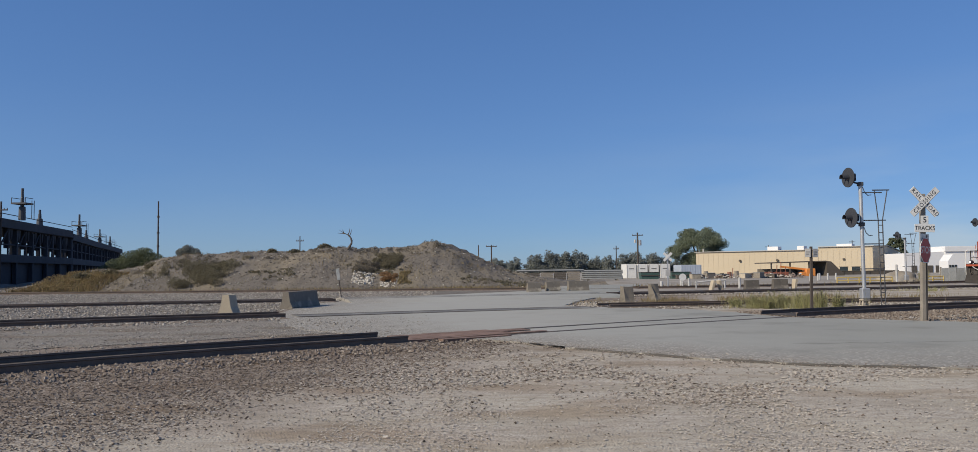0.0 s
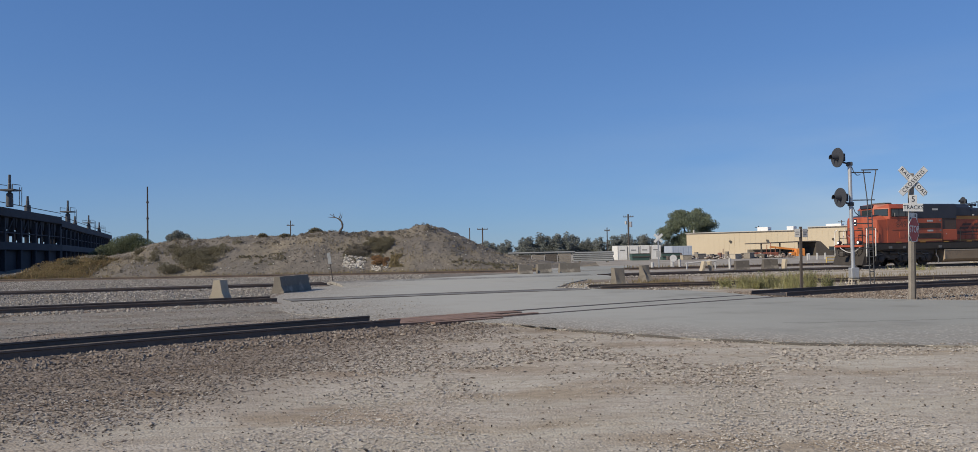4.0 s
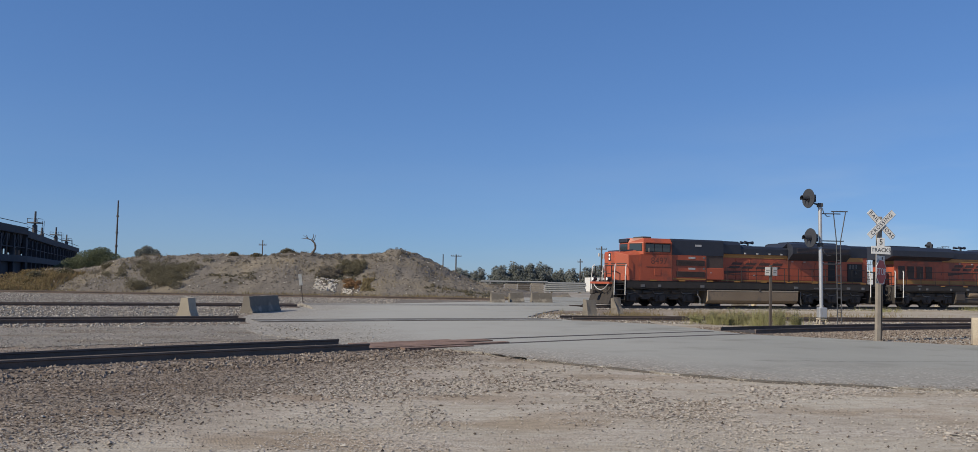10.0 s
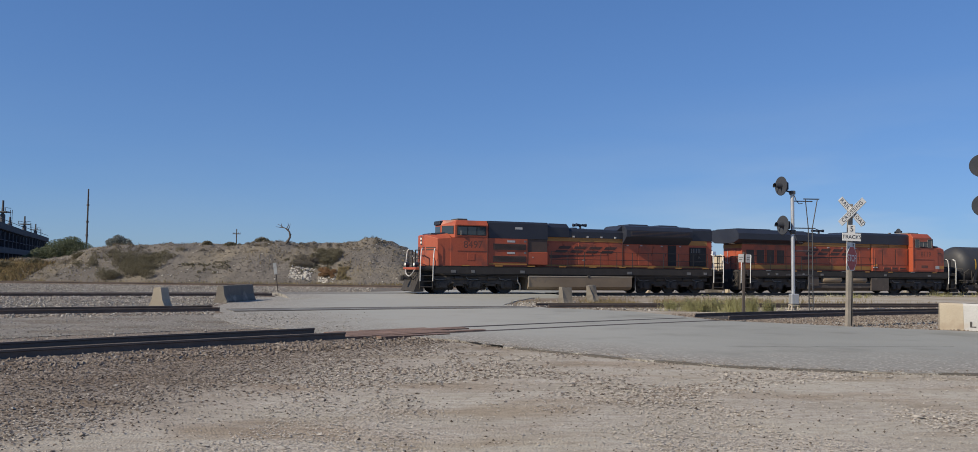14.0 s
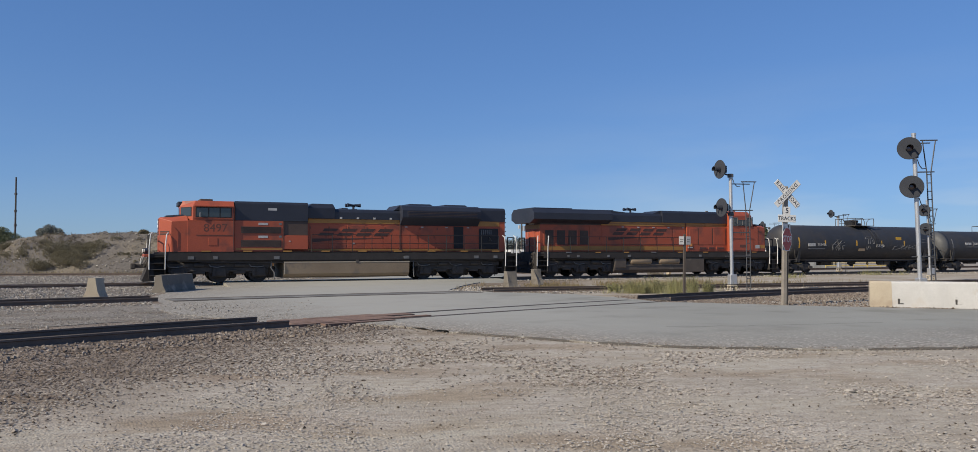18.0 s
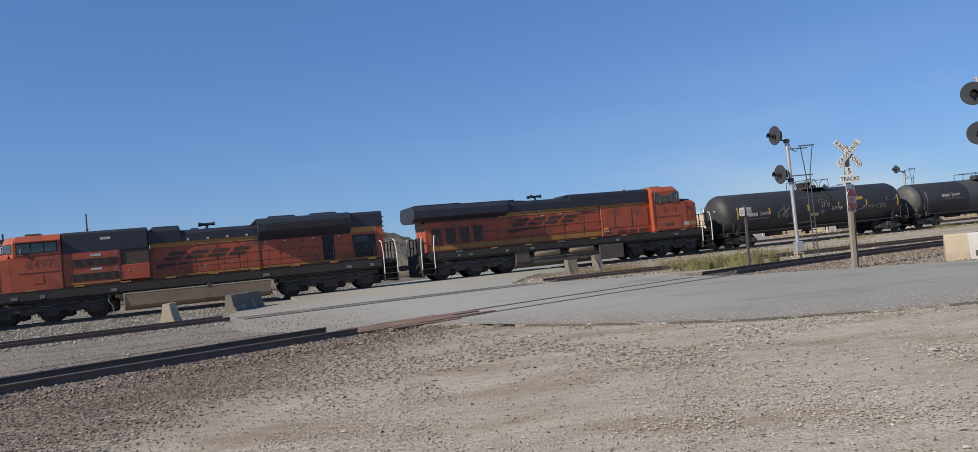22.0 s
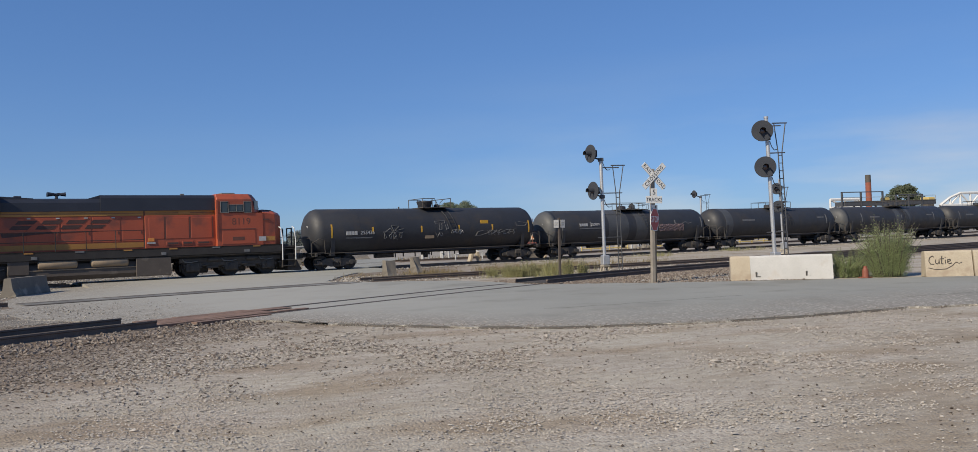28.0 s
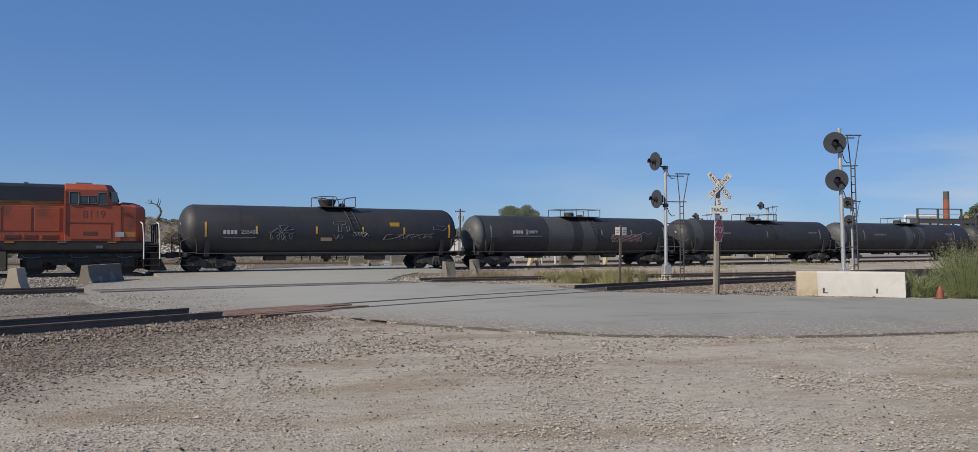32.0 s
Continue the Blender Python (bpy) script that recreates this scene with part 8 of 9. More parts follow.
dead = thing("dead_tree", "bare crooked dead tree on the mound", "dead tree", pose(-14.4, 82.5, mound_z(-14.4, 82.5)))
bm = bmesh.new()
limb(bm, [(-0.35, 0, -0.4), (0.1, 0, 0.3), (0.35, 0, 0.75), (0.25, 0, 1.25), (-0.05, 0, 1.55)], 0.13, 0.07)
part("trunk", bm, M_TWIG, dead)
for br in ([(-0.05, 0, 1.55), (-0.5, 0.1, 1.75), (-0.95, 0.1, 2.05)], [(-0.05, 0, 1.55), (0.15, -0.1, 1.9), (0.1, -0.1, 2.2)], [(0.1, 0, 1.4), (0.25, 0.1, 1.8), (0.3, 0.1, 2.1)], [(-0.5, 0.1, 1.75), (-0.6, 0, 2.1)], [(-0.3, 0.0, 1.66), (-0.7, 0, 1.7), (-1.1, 0, 1.75)], [(0.3, 0, 0.9), (0.5, 0, 1.05)]):
    bm = bmesh.new()
    limb(bm, br, 0.05, 0.015)
    part("bare_branch", bm, M_TWIG, dead)


def utility_pole(label, x, y, h, arms, r=0.15, trans=False):
    U = thing("utility_pole", label, "utility pole", pose(x, y, 0), "utility poles")
    bm = bmesh.new()
    rod(bm, (0, 0, -0.3), (0, 0, h), r, 10, r * 0.7)
    part("pole", bm, M_POLE, U)
    for z, w in arms:
        part("crossarm", boxes((-w, -0.06, z - 0.07, w, 0.06, z + 0.07), bev=0.01), M_POLE, U)
        for s in (-0.9, -0.45, 0.45, 0.9):
            part("insulator", rods([((s * w, 0, z + 0.05), (s * w, 0, z + 0.25))], 0.05), M_DECALDIM, U)
    if trans:
        bm = bmesh.new()
        rod(bm, (0.45, 0, h - 2.4), (0.45, 0, h - 1.4), 0.28, 12)
        part("transformer", bm, M_GALV, U)
        bm = bmesh.new()
        rod(bm, (-0.45, 0, h - 1.9), (-0.45, 0, h - 1.3), 0.2, 12)
        part("transformer", bm, M_DECAL, U)


utility_pole("wooden utility pole with a crossarm and transformers", 27.6, 150, 8.2, ((7.7, 1.0),), 0.2, True)
utility_pole("tall bare wooden pole behind the mound", -57.5, 140, 14.1, ((11.3, 0.2), (8.5, 0.2), (6.2, 0.2)), 0.16)
utility_pole("thin distant utility pole behind the mound", -35.2, 150, 8.2, ((7.3, 0.7),), 0.12)
utility_pole("distant utility pole with a wide crossarm", 0.4, 150, 6.2, ((5.9, 1.0),), 0.16)
utility_pole("thin distant utility pole", -2.0, 150, 6.2, (), 0.13)
utility_pole("distant lattice pole above the trees", 23.6, 150, 5.8, ((5.2, 0.5),), 0.12)
utility_pole("thin distant utility pole over the warehouse", 90, 260, 8.4, ((7.9, 1.2),), 0.2)
utility_pole("thin distant utility pole over the warehouse", 135, 300, 11.0, ((10.4, 1.2),), 0.2)


# trees far behind the yard
def far_trees(name, label, rows, mat, leaf):
    cs, rs, n = [], [], 0
    for x, y, top, w in rows:
        for k in range(int(w * 2.2)):
            px = x + rng.uniform(-w / 2, w / 2) * 1.12
            h = 1.12 * top * (0.66 + 0.34 * noise.noise((px * 0.35, y * 0.1, 2)) + rng.uniform(-0.12, 0.16))
            for f in (0.16, 0.40, 0.64, 0.86):
                cs.append((px + rng.normal(0, 0.5), y + rng.uniform(-4, 4), h * f))
                rs.append(max(0.5, h * (0.26 - 0.13 * f) * rng.uniform(0.7, 1.4)))
        n += int(w * 620)
    v, f = leaf_cloud(rng, cs, rs, n, leaf, 1.0, 0.05)
    scatter_mesh(name, v, f, mat, label, "trees")


far_trees("far_trees", "green line of distant trees, haze painted into the leaf colour", [(-24, 320, 6.0, 20), (-9, 318, 5.4, 18), (4, 322, 6.6, 14), (14, 318, 5.6, 12), (26, 320, 8.8, 20), (41, 325, 8.0, 8), (52, 318, 7.6, 12), (62, 322, 8.2, 10), (73, 320, 6.6, 14), (84, 320, 7.4, 12), (-40, 330, 5.0, 18), (-70, 340, 5.5, 30)], M_LEAF_FAR, 0.30)
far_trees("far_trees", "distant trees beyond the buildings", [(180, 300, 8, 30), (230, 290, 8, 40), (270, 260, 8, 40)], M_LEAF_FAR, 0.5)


def broad_tree(label, x, y, h, w, low, n, leaf, mat, seed):
    r = np.random.default_rng(seed)
    T = thing("broadleaf_tree", label, "tree", pose(x, y, 0), "broadleaf trees")
    bm = bmesh.new()
    limb(bm, [(0, 0, -0.2), (0.1, 0, h * 0.25), (-0.1, 0.1, h * 0.5)], w * 0.035, w * 0.02)
    part("trunk", bm, M_TWIG, T)
    cs, rs = [], []
    for k in range(150):
        a, q, f = r.uniform(0, 6.283), r.uniform(0.15, 1.0) ** 0.55, r.uniform(0.04, 0.97)
        rad = w / 2 * q * (0.12 + 0.88 * math.sin(math.pi * min(1.0, f ** 0.9 * 0.93 + 0.03)) ** 0.75) * 0.95
        cs.append((rad * math.cos(a), rad * math.sin(a), low + (h - low) * f))
        rs.append(w * r.uniform(0.05, 0.12))
    for c in cs[:7]:
        b = bmesh.new()
        limb(b, [(0, 0, h * 0.3), (c[0] * 0.5, c[1] * 0.5, (h * 0.3 + c[2]) / 2 + 0.3), c], w * 0.016, w * 0.005)
        part("limb", b, M_TWIG, T)
    v, f = leaf_cloud(rng, cs, rs, n, leaf, 0.8, 0.03)
    me = bpy.data.meshes.new("crown")
    me.from_pydata(v, [], f)
    me.materials.append(mat)
    new("crown", me).parent = T


broad_tree("large dark green broadleaf tree behind the warehouse", 63.4, 245, 12.9, 18.0, 1.3, 66000, 0.17, M_LEAF, 4)
broad_tree("dark green leafy tree behind the warehouse", 116.0, 230, 9.6, 6.2, 1.0, 9000, 0.24, M_LEAF_DEEP, 8)
broad_tree("rounded green tree beyond the truss", 144.6, 150, 10.3, 8.8, 3.0, 16000, 0.2, M_LEAF_DEEP, 12)


# ---- buildings ----
def warehouse():
    """Long shed seen three-quarter on: a lower and a slightly higher length, front along its own x axis."""
    W = thing("warehouse", "long tan metal-clad warehouse with a pale low roof", "building", pose(52.5, 205, 0, 0, 0, -35.6))
    ln, cut, dp = 41.2, 29.6, 34.0
    part("front_wall", boxes((0, 0, -0.5, cut, 0.3, 5.33)), M_TAN, W, "tan ribbed metal wall")
    part("front_wall", boxes((cut, -0.15, -0.5, ln, 0.3, 5.95)), M_TAN, W, "tan ribbed metal wall")
    end = [(0.3, -0.5), (0.3, 5.95), (dp / 2, 6.3), (dp, 5.3), (dp, -0.5)]
    part("end_wall", prism(end, ln - 0.3, ln, "x"), M_TAN, W)
    part("far_wall", boxes((0, 0.3, -0.5, 0.3, dp, 5.3)), M_TAN, W)
    part("rear_wall", boxes((0.3, dp - 0.3, -0.5, ln - 0.3, dp, 5.25)), M_TAN, W)
    part("roof", prism([(-0.35, 5.34), (-0.35, 5.5), (dp / 2, 5.85), (dp + 0.3, 5.4), (dp + 0.3, 5.26), (dp / 2, 5.7)], -0.3, cut, "x"), M_ROOFGREY, W, "pale low roof")
    part("raised_roof", prism([(-0.5, 5.96), (-0.5, 6.12), (dp / 2, 6.46), (dp + 0.3, 5.5), (dp + 0.3, 5.34), (dp / 2, 6.32)], cut, ln + 0.3, "x"), M_ROOFGREY, W, "pale low roof")
    for x, w in ((16.4, 2.6), (32.5, 3.4), (23.5, 1.6)):
        part("roof_unit", boxes((x, 5, 5.5, x + w, 8, 6.5 if x < cut else 6.75), bev=0.05), M_BLDWHITE, W)
    for x in (31.6, 34.2, 36.8):
        w = part("window", boxes((x, -0.2, 0.5, x + 1.7, -0.1, 1.35)), M_GLASS, W)
        part("window_frame", boxes((x - 0.1, -0.24, 1.35, x + 1.8, -0.1, 1.45), (x - 0.1, -0.24, 0.4, x + 1.8, -0.1, 0.5)), M_DULL, w)
    for x in (11.0, 20.0, 34.9):
        part("wall_lamp", boxes((x, -0.45, 2.9, x + 0.5, -0.1, 3.35), bev=0.05), M_DULL, W)
    for k in range(32):
        x = 0.6 + k * 1.29
        y = -0.15 if x > cut - 0.1 else 0.0
        part("wall_rib", boxes((x - 0.05, y - 0.03, 0, x + 0.05, y, 5.25)), M_TAN, W)
    part("downpipe", rods([((cut - 0.12, -0.1, -0.4), (cut - 0.12, -0.1, 5.3))], 0.07), M_ROOFGREY, W)
    part("vent_pipe", rods([((1.2, 2.0, 5.3), (1.2, 2.0, 6.3))], 0.2), M_ROOFGREY, W)


warehouse()


def white_building():
    W = thing("white_shed_building", "white metal-clad shed with a lower gabled wing", "building")
    part("main_block", boxes((96, 170, -0.5, 140, 195, 4.35), bev=0.05), M_BLDWHITE, W)
    part("roof_parapet", boxes((95.9, 169.8, 4.35, 103, 180, 5.5), bev=0.05), M_BLDWHITE, W)
    part("main_roof", boxes((103, 169.5, 4.36, 140.5, 195.5, 4.6)), M_DULL, W)
    wing = prism([(88.0, -0.5), (88.0, 4.1), (96.0, 4.34), (96.0, -0.5)], 170.2, 180)
    part("low_wing", wing, M_BLDWHITE, W)
    g = prism([(85.2, -0.5), (85.2, 2.3), (86.1, 3.55), (87.0, 2.3), (87.0, -0.5)], 150, 153)
    part("gable_porch", g, M_BLDWHITE, W)
    for k in range(3):
        part("porch_window", boxes((85.35 + k * 0.52, 149.93, 0.3, 85.73 + k * 0.52, 150.0, 1.6)), M_GLASS, W)
    for k in range(4):
        part("wing_door", boxes((88.9 + k * 1.7, 170.1, -0.2, 90.0 + k * 1.7, 170.2, 1.5)), M_DULL, W)


white_building()


def open_shed():
    S = thing("open_shed", "low open-fronted shed with a dark sloping end", "shed")
    part("roof", prism([(47.6, 2.15), (57.2, 2.38), (57.2, 2.55), (47.6, 2.32)], 137, 145), M_DULL, S)
    for x in (47.8, 51, 54.2):
        part("post", boxes((x, 137.2, -0.6, x + 0.2, 137.4, 2.25)), M_DULL, S)
    part("sloping_end", prism([(57.2, -0.6), (57.2, 2.5), (58.0, 2.4), (60.2, 0.2), (60.4, -0.6)], 137, 145), M_DULL, S)
    part("back_wall", boxes((48, 144.6, -0.6, 57.2, 144.9, 1.2)), M_WOODPOST, S)


open_shed()
loader = thing("orange_crane_truck", "orange crane truck parked before the open shed", "vehicle", pose(49.2, 134, 0))
part("boom", prism([(-1.0, 1.45), (3.4, 0.95), (3.4, 1.25), (-0.9, 1.75)], -0.25, 0.25), M_CRANE, loader)
part("cab", boxes((3.0, -0.8, -0.1, 4.6, 0.8, 1.25), bev=0.12), M_CRANE, loader)
part("engine_cover", boxes((2.2, -0.8, -0.1, 3.0, 0.8, 0.7), bev=0.08), M_CRANE, loader)
part("chassis", boxes((-0.6, -0.9, -0.5, 4.8, 0.9, -0.05), bev=0.05), M_DULL, loader)
for x in (0.3, 2.4, 3.9):
    w = lathe([(-1.0, 0.15), (-1.0, 0.42), (-0.7, 0.42), (-0.7, 0.15)], 16, "y")
    part("wheel", w, M_UNDER, loader, at=pose(x, 0, -0.25))
skip = thing("red_trailer", "low faded red trailer in the yard", "trailer", pose(43.6, 130, 0))
part("bed", boxes((0, -1, 0.2, 4.2, 1, 0.75), bev=0.05), M_REDBARREL, skip)
part("drawbar", rods([((4.2, 0, 0.3), (5.4, 0, 0.2))], 0.08), M_DULL, skip)
for x in (0.8, 1.8, 3.2):
    w = lathe([(-1.05, 0.1), (-1.05, 0.32), (-0.8, 0.32), (-0.8, 0.1)], 14, "y")
    part("wheel", w, M_UNDER, skip, at=pose(x, 0, 0.1))
dark_row = thing("dark_trailer", "long low dark trailer before the warehouse", "trailer", pose(64.8, 150, 0))
part("body", boxes((0, -1.2, -0.4, 10.6, 1.2, 0.62), bev=0.06), M_DULL, dark_row)
part("top_rail", boxes((0, -1.22, 0.62, 10.6, -1.1, 0.72)), M_GRIME, dark_row)
for k in range(7):
    part("side_rib", boxes((0.4 + k * 1.6, -1.26, -0.4, 0.5 + k * 1.6, -1.2, 0.6)), M_GRIME, dark_row)


# yellow guard rails by the far track
def guard_rail(x0, x1, y, n):
    G = thing("yellow_guard_rail", "yellow-painted pipe guard rail at the yard's edge", "guard rail", pose(x0, y, 0))
    for k in range(n + 1):
        part("post", rods([(((x1 - x0) * k / n, 0, -0.1), ((x1 - x0) * k / n, 0, 0.62))], 0.06), M_SAFETY, G)
    for z in (0.32, 0.60):
        part("rail", rods([((0, 0, z), (x1 - x0, 0, z))], 0.05), M_SAFETY, G)


guard_rail(31.6, 36.6, 73.5, 5)
guard_rail(40.4, 42.4, 75.5, 2)
guard_rail(47.0, 58.0, 79.0, 7)
for x, y, h in ((40.3, 80, 1.75), (39.2, 96, 0.8), (40.6, 97, 0.8), (42, 98, 0.8), (36.5, 92, 0.8), (37.8, 93, 0.8)):
    b = thing("bollard", "white-painted bollard post in the yard", "bollard", pose(x, y, 0), "bollards in the yard")
    part("post", lathe([(-0.1, 0.11), (h - 0.05, 0.11), (h, 0.07)], 12, "z"), M_DECAL, b)

farx = thing("far_crossbuck_sign", "distant white crossbuck sign on a thin post", "road sign", pose(14.65, 66.4, 0))
part("post", boxes((-0.05, -0.05, -0.1, 0.05, 0.05, 3.0), bev=0.01), M_GALV, farx)
for s in (-45, 45):
    part("blade", boxes((-0.46, -0.02, -0.10, 0.46, 0.0, 0.10), bev=0.005), M_WHITE, farx, at=pose(0, -0.08 + s * 0.0003, 2.55, 0, s, 0))
part("plate", boxes((-0.2, -0.07, 1.0, 0.2, -0.055, 1.5), bev=0.005), M_DECAL, farx)
for x, y, h, r in ((13.95, 65.6, 0.55, 0.13), (16.0, 67.5, 0.75, 0.12), (16.6, 67.3, 0.75, 0.1), (19.6, 63.4, 0.8, 0.1), (18.9, 66.5, 0.7, 0.12)):
    b = thing("concrete_post", "short whitish concrete post", "post", pose(x, y, 0), "white posts by the crossing")
    part("post", lathe([(-0.1, r), (h, r), (h + 0.03, r * 0.7)], 12, "z"), M_DECAL, b)
disc = thing("round_marker", "round white metal marker on a short post", "marker", pose(15.75, 66.0, 0))
part("post", rods([((0, 0, -0.1), (0, 0, 0.7))], 0.06), M_DECAL, disc)
face_ = bmesh.new()
rod(face_, (0, -0.09, 0.88), (0, -0.06, 0.88), 0.29, 20)
part("face", face_, M_WHITE, disc)
rail_ = thing("fallen_pipe_rail", "pale pipe rail lying on low supports", "pipe rail", pose(16.4, 64.6, 0))
part("pipe", path_rod([(0, 0, 0.45), (1.6, 0, 0.62), (2.5, 0, 0.62)], 0.06), M_DECAL, rail_)
for x in (0.1, 2.4):
    part("support", rods([((x, 0, -0.05), (x, 0, 0.55))], 0.06), M_DECAL, rail_)
for x, y, ry in ((15.75, 57.6, 16), (16.6, 57.9, -16), (22.4, 59.6, 10)):
    b = thing("broken_slab", "pale tilted slab of broken concrete", "concrete slab", pose(x, y, -0.05, 0, ry, 8), "broken slabs")
    part("slab", chipped(boxes((-0.10, -0.25, 0, 0.10, 0.25, 0.80), bev=0.02), 0.03, x), M_CONC_TAN, b)

for k in range(11):
    x = 29.0 + k * 1.3 + 0.5 * math.sin(k * 2.1)
    h = 0.55 + 0.16 * (k * 5 % 4)
    b = thing("steel_drum", "rusty steel drum among scrap in the yard", "barrel", pose(x, 122 + (k * 7) % 5, 0, 0, 0, k * 40), "drums in the yard")
    part("drum", lathe([(0, 0.3), (0.02, 0.32), (h * 0.33, 0.31), (h * 0.36, 0.33), (h * 0.66, 0.31), (h * 0.69, 0.33), (h, 0.32), (h + 0.01, 0.28)], 14, "z"), (M_RUSTY, M_GRIME, M_RUSTY, M_WOODPOST)[k % 4], b)
p = [(x_, rng.uniform(117, 121), 0.02 + rng.uniform(0, 0.55) * (0.6 + 0.4 * math.sin(x_ * 1.7))) for x_ in rng.uniform(30.5, 46, 420)]
scatter_mesh("scrap_heap", *lumps(rng, np.array(p), rng.uniform(0.10, 0.30, len(p))), M_SCRAP, "low heap of rusty and whitish scrap in the yard", "scrap")
for x, h in ((43.0, 1.9), (43.6, 2.3), (44.3, 1.6), (36.4, 1.5)):
    b = thing("rusty_post", "thin rust-red steel post in the yard", "post", pose(x, 121, 0, 0, 2, 0), "rusty posts")
    part("post", rods([((0, 0, -0.1), (0, 0, h))], 0.06), M_REDBARREL, b)
for k in range(7):
    x = 27.5 + k * 2.3
    b = thing("yard_crate", "low dull crate among the stores", "crate", pose(x, 116 + (k * 5) % 4, 0, 0, 0, k * 9), "crates in the yard")
    part("crate", boxes((-0.7, -0.5, 0, 0.7, 0.5, 0.55 + 0.12 * (k % 3)), bev=0.02), (M_DULL, M_CONC, M_WOODPOST)[k % 3], b)
    part("lid", boxes((-0.74, -0.54, 0.55 + 0.12 * (k % 3), 0.74, 0.54, 0.6 + 0.12 * (k % 3)), bev=0.01), M_PIPE, b)

# yard stores
for k in range(4):
    x = 21.7 + k * 1.78
    c = thing("white_container", "white storage container in a row", "container", pose(x, 128, 0), "row of white containers")
    part("shell", boxes((0, 0, 0.0, 1.62, 5, 2.25), bev=0.03), M_WHITE, c)
    part("door_frame", boxes((0.05, -0.03, 0.1, 0.12, 0.0, 2.2), (1.5, -0.03, 0.1, 1.57, 0.0, 2.2)), M_ROOFGREY, c)
    part("lettering_bar", boxes((0.4, -0.02, 1.45, 1.2, 0.0, 1.6)), M_DECALDIM, c)
M_BLUEBOX = surf("blue_grey_container_paint", (0.40, 0.45, 0.53), (0.36, 0.41, 0.49), 1, 10, 0.6, bump=0.03, speck=0.9)
blue = thing("blue_grey_container", "blue-grey corrugated steel storage container", "container", pose(30.3, 128, 0))
part("shell", boxes((0, 0, 0, 3.3, 5, 2.05), bev=0.03), M_BLUEBOX, blue)
for k in range(8):
    part("corrugation", boxes((0.15 + k * 0.4, -0.03, 0.1, 0.30 + k * 0.4, 0.0, 1.95)), M_BLUEBOX, blue)
for x in (22.3, 26.8):
    d = thing("green_dumpster", "dark green dumpster before the containers", "dumpster", pose(x, 119, 0), "dumpsters")
    part("body", prism([(0.1, 0.0), (0, 0.95), (2.7, 0.95), (2.6, 0.0)], 0, 1.8), M_GREENBIN, d)
    part("lid", boxes((-0.03, -0.05, 0.95, 2.73, 1.85, 1.03), bev=0.02), M_GRIME, d)
    part("fork_pocket", boxes((0.0, -0.1, 0.45, 2.7, 0.0, 0.6)), M_GRIME, d)
rack = thing("pipe_stack", "stack of long grey pipes lying on bearers", "pipes", pose(12.5, 109, 0))
first_pipe = None
for row in range(5):
    for dpt in range(3):
        m_ = pose(rng.uniform(-0.15, 0.15), dpt * 0.3, 0.28 + row * 0.26)
        if first_pipe is None:
            first_pipe = part("pipe", lathe([(0, 0.09), (0, 0.125), (5.4, 0.125), (5.4, 0.09)], 12), M_PIPE, rack, at=m_)
        else:
            share(first_pipe, rack, m_, "pipe")
for x in (0.8, 4.6):
    part("bearer", boxes((x, -0.2, 0, x + 0.2, 1.0, 0.15)), M_WOODPOST, rack)
for n_, (x, w, hgt, mt) in enumerate(((4.6, 1.9, 1.15, M_DULL), (6.7, 1.5, 1.2, M_WOODPOST), (8.4, 1.5, 1.25, M_DULL), (10.1, 1.6, 1.3, M_WOODPOST))):
    s_ = thing("tie_stack", "stack of old wooden ties in the yard", "tie stack", pose(x, 105, 0), "stacks of ties")
    for row in range(5):
        part("tie", boxes((0, -0.6, row * hgt / 5, w, 0.6, (row + 0.88) * hgt / 5), bev=0.015), mt, s_)
cover = thing("pipe_row", "pale pipes laid over the stacks of ties", "pipes", pose(3.6, 106, 0))
for k in range(3):
    part("pipe", rods([((0, k * 0.4, 1.42), (8.8, k * 0.4, 1.45))], 0.12, 10), M_PIPE, cover)


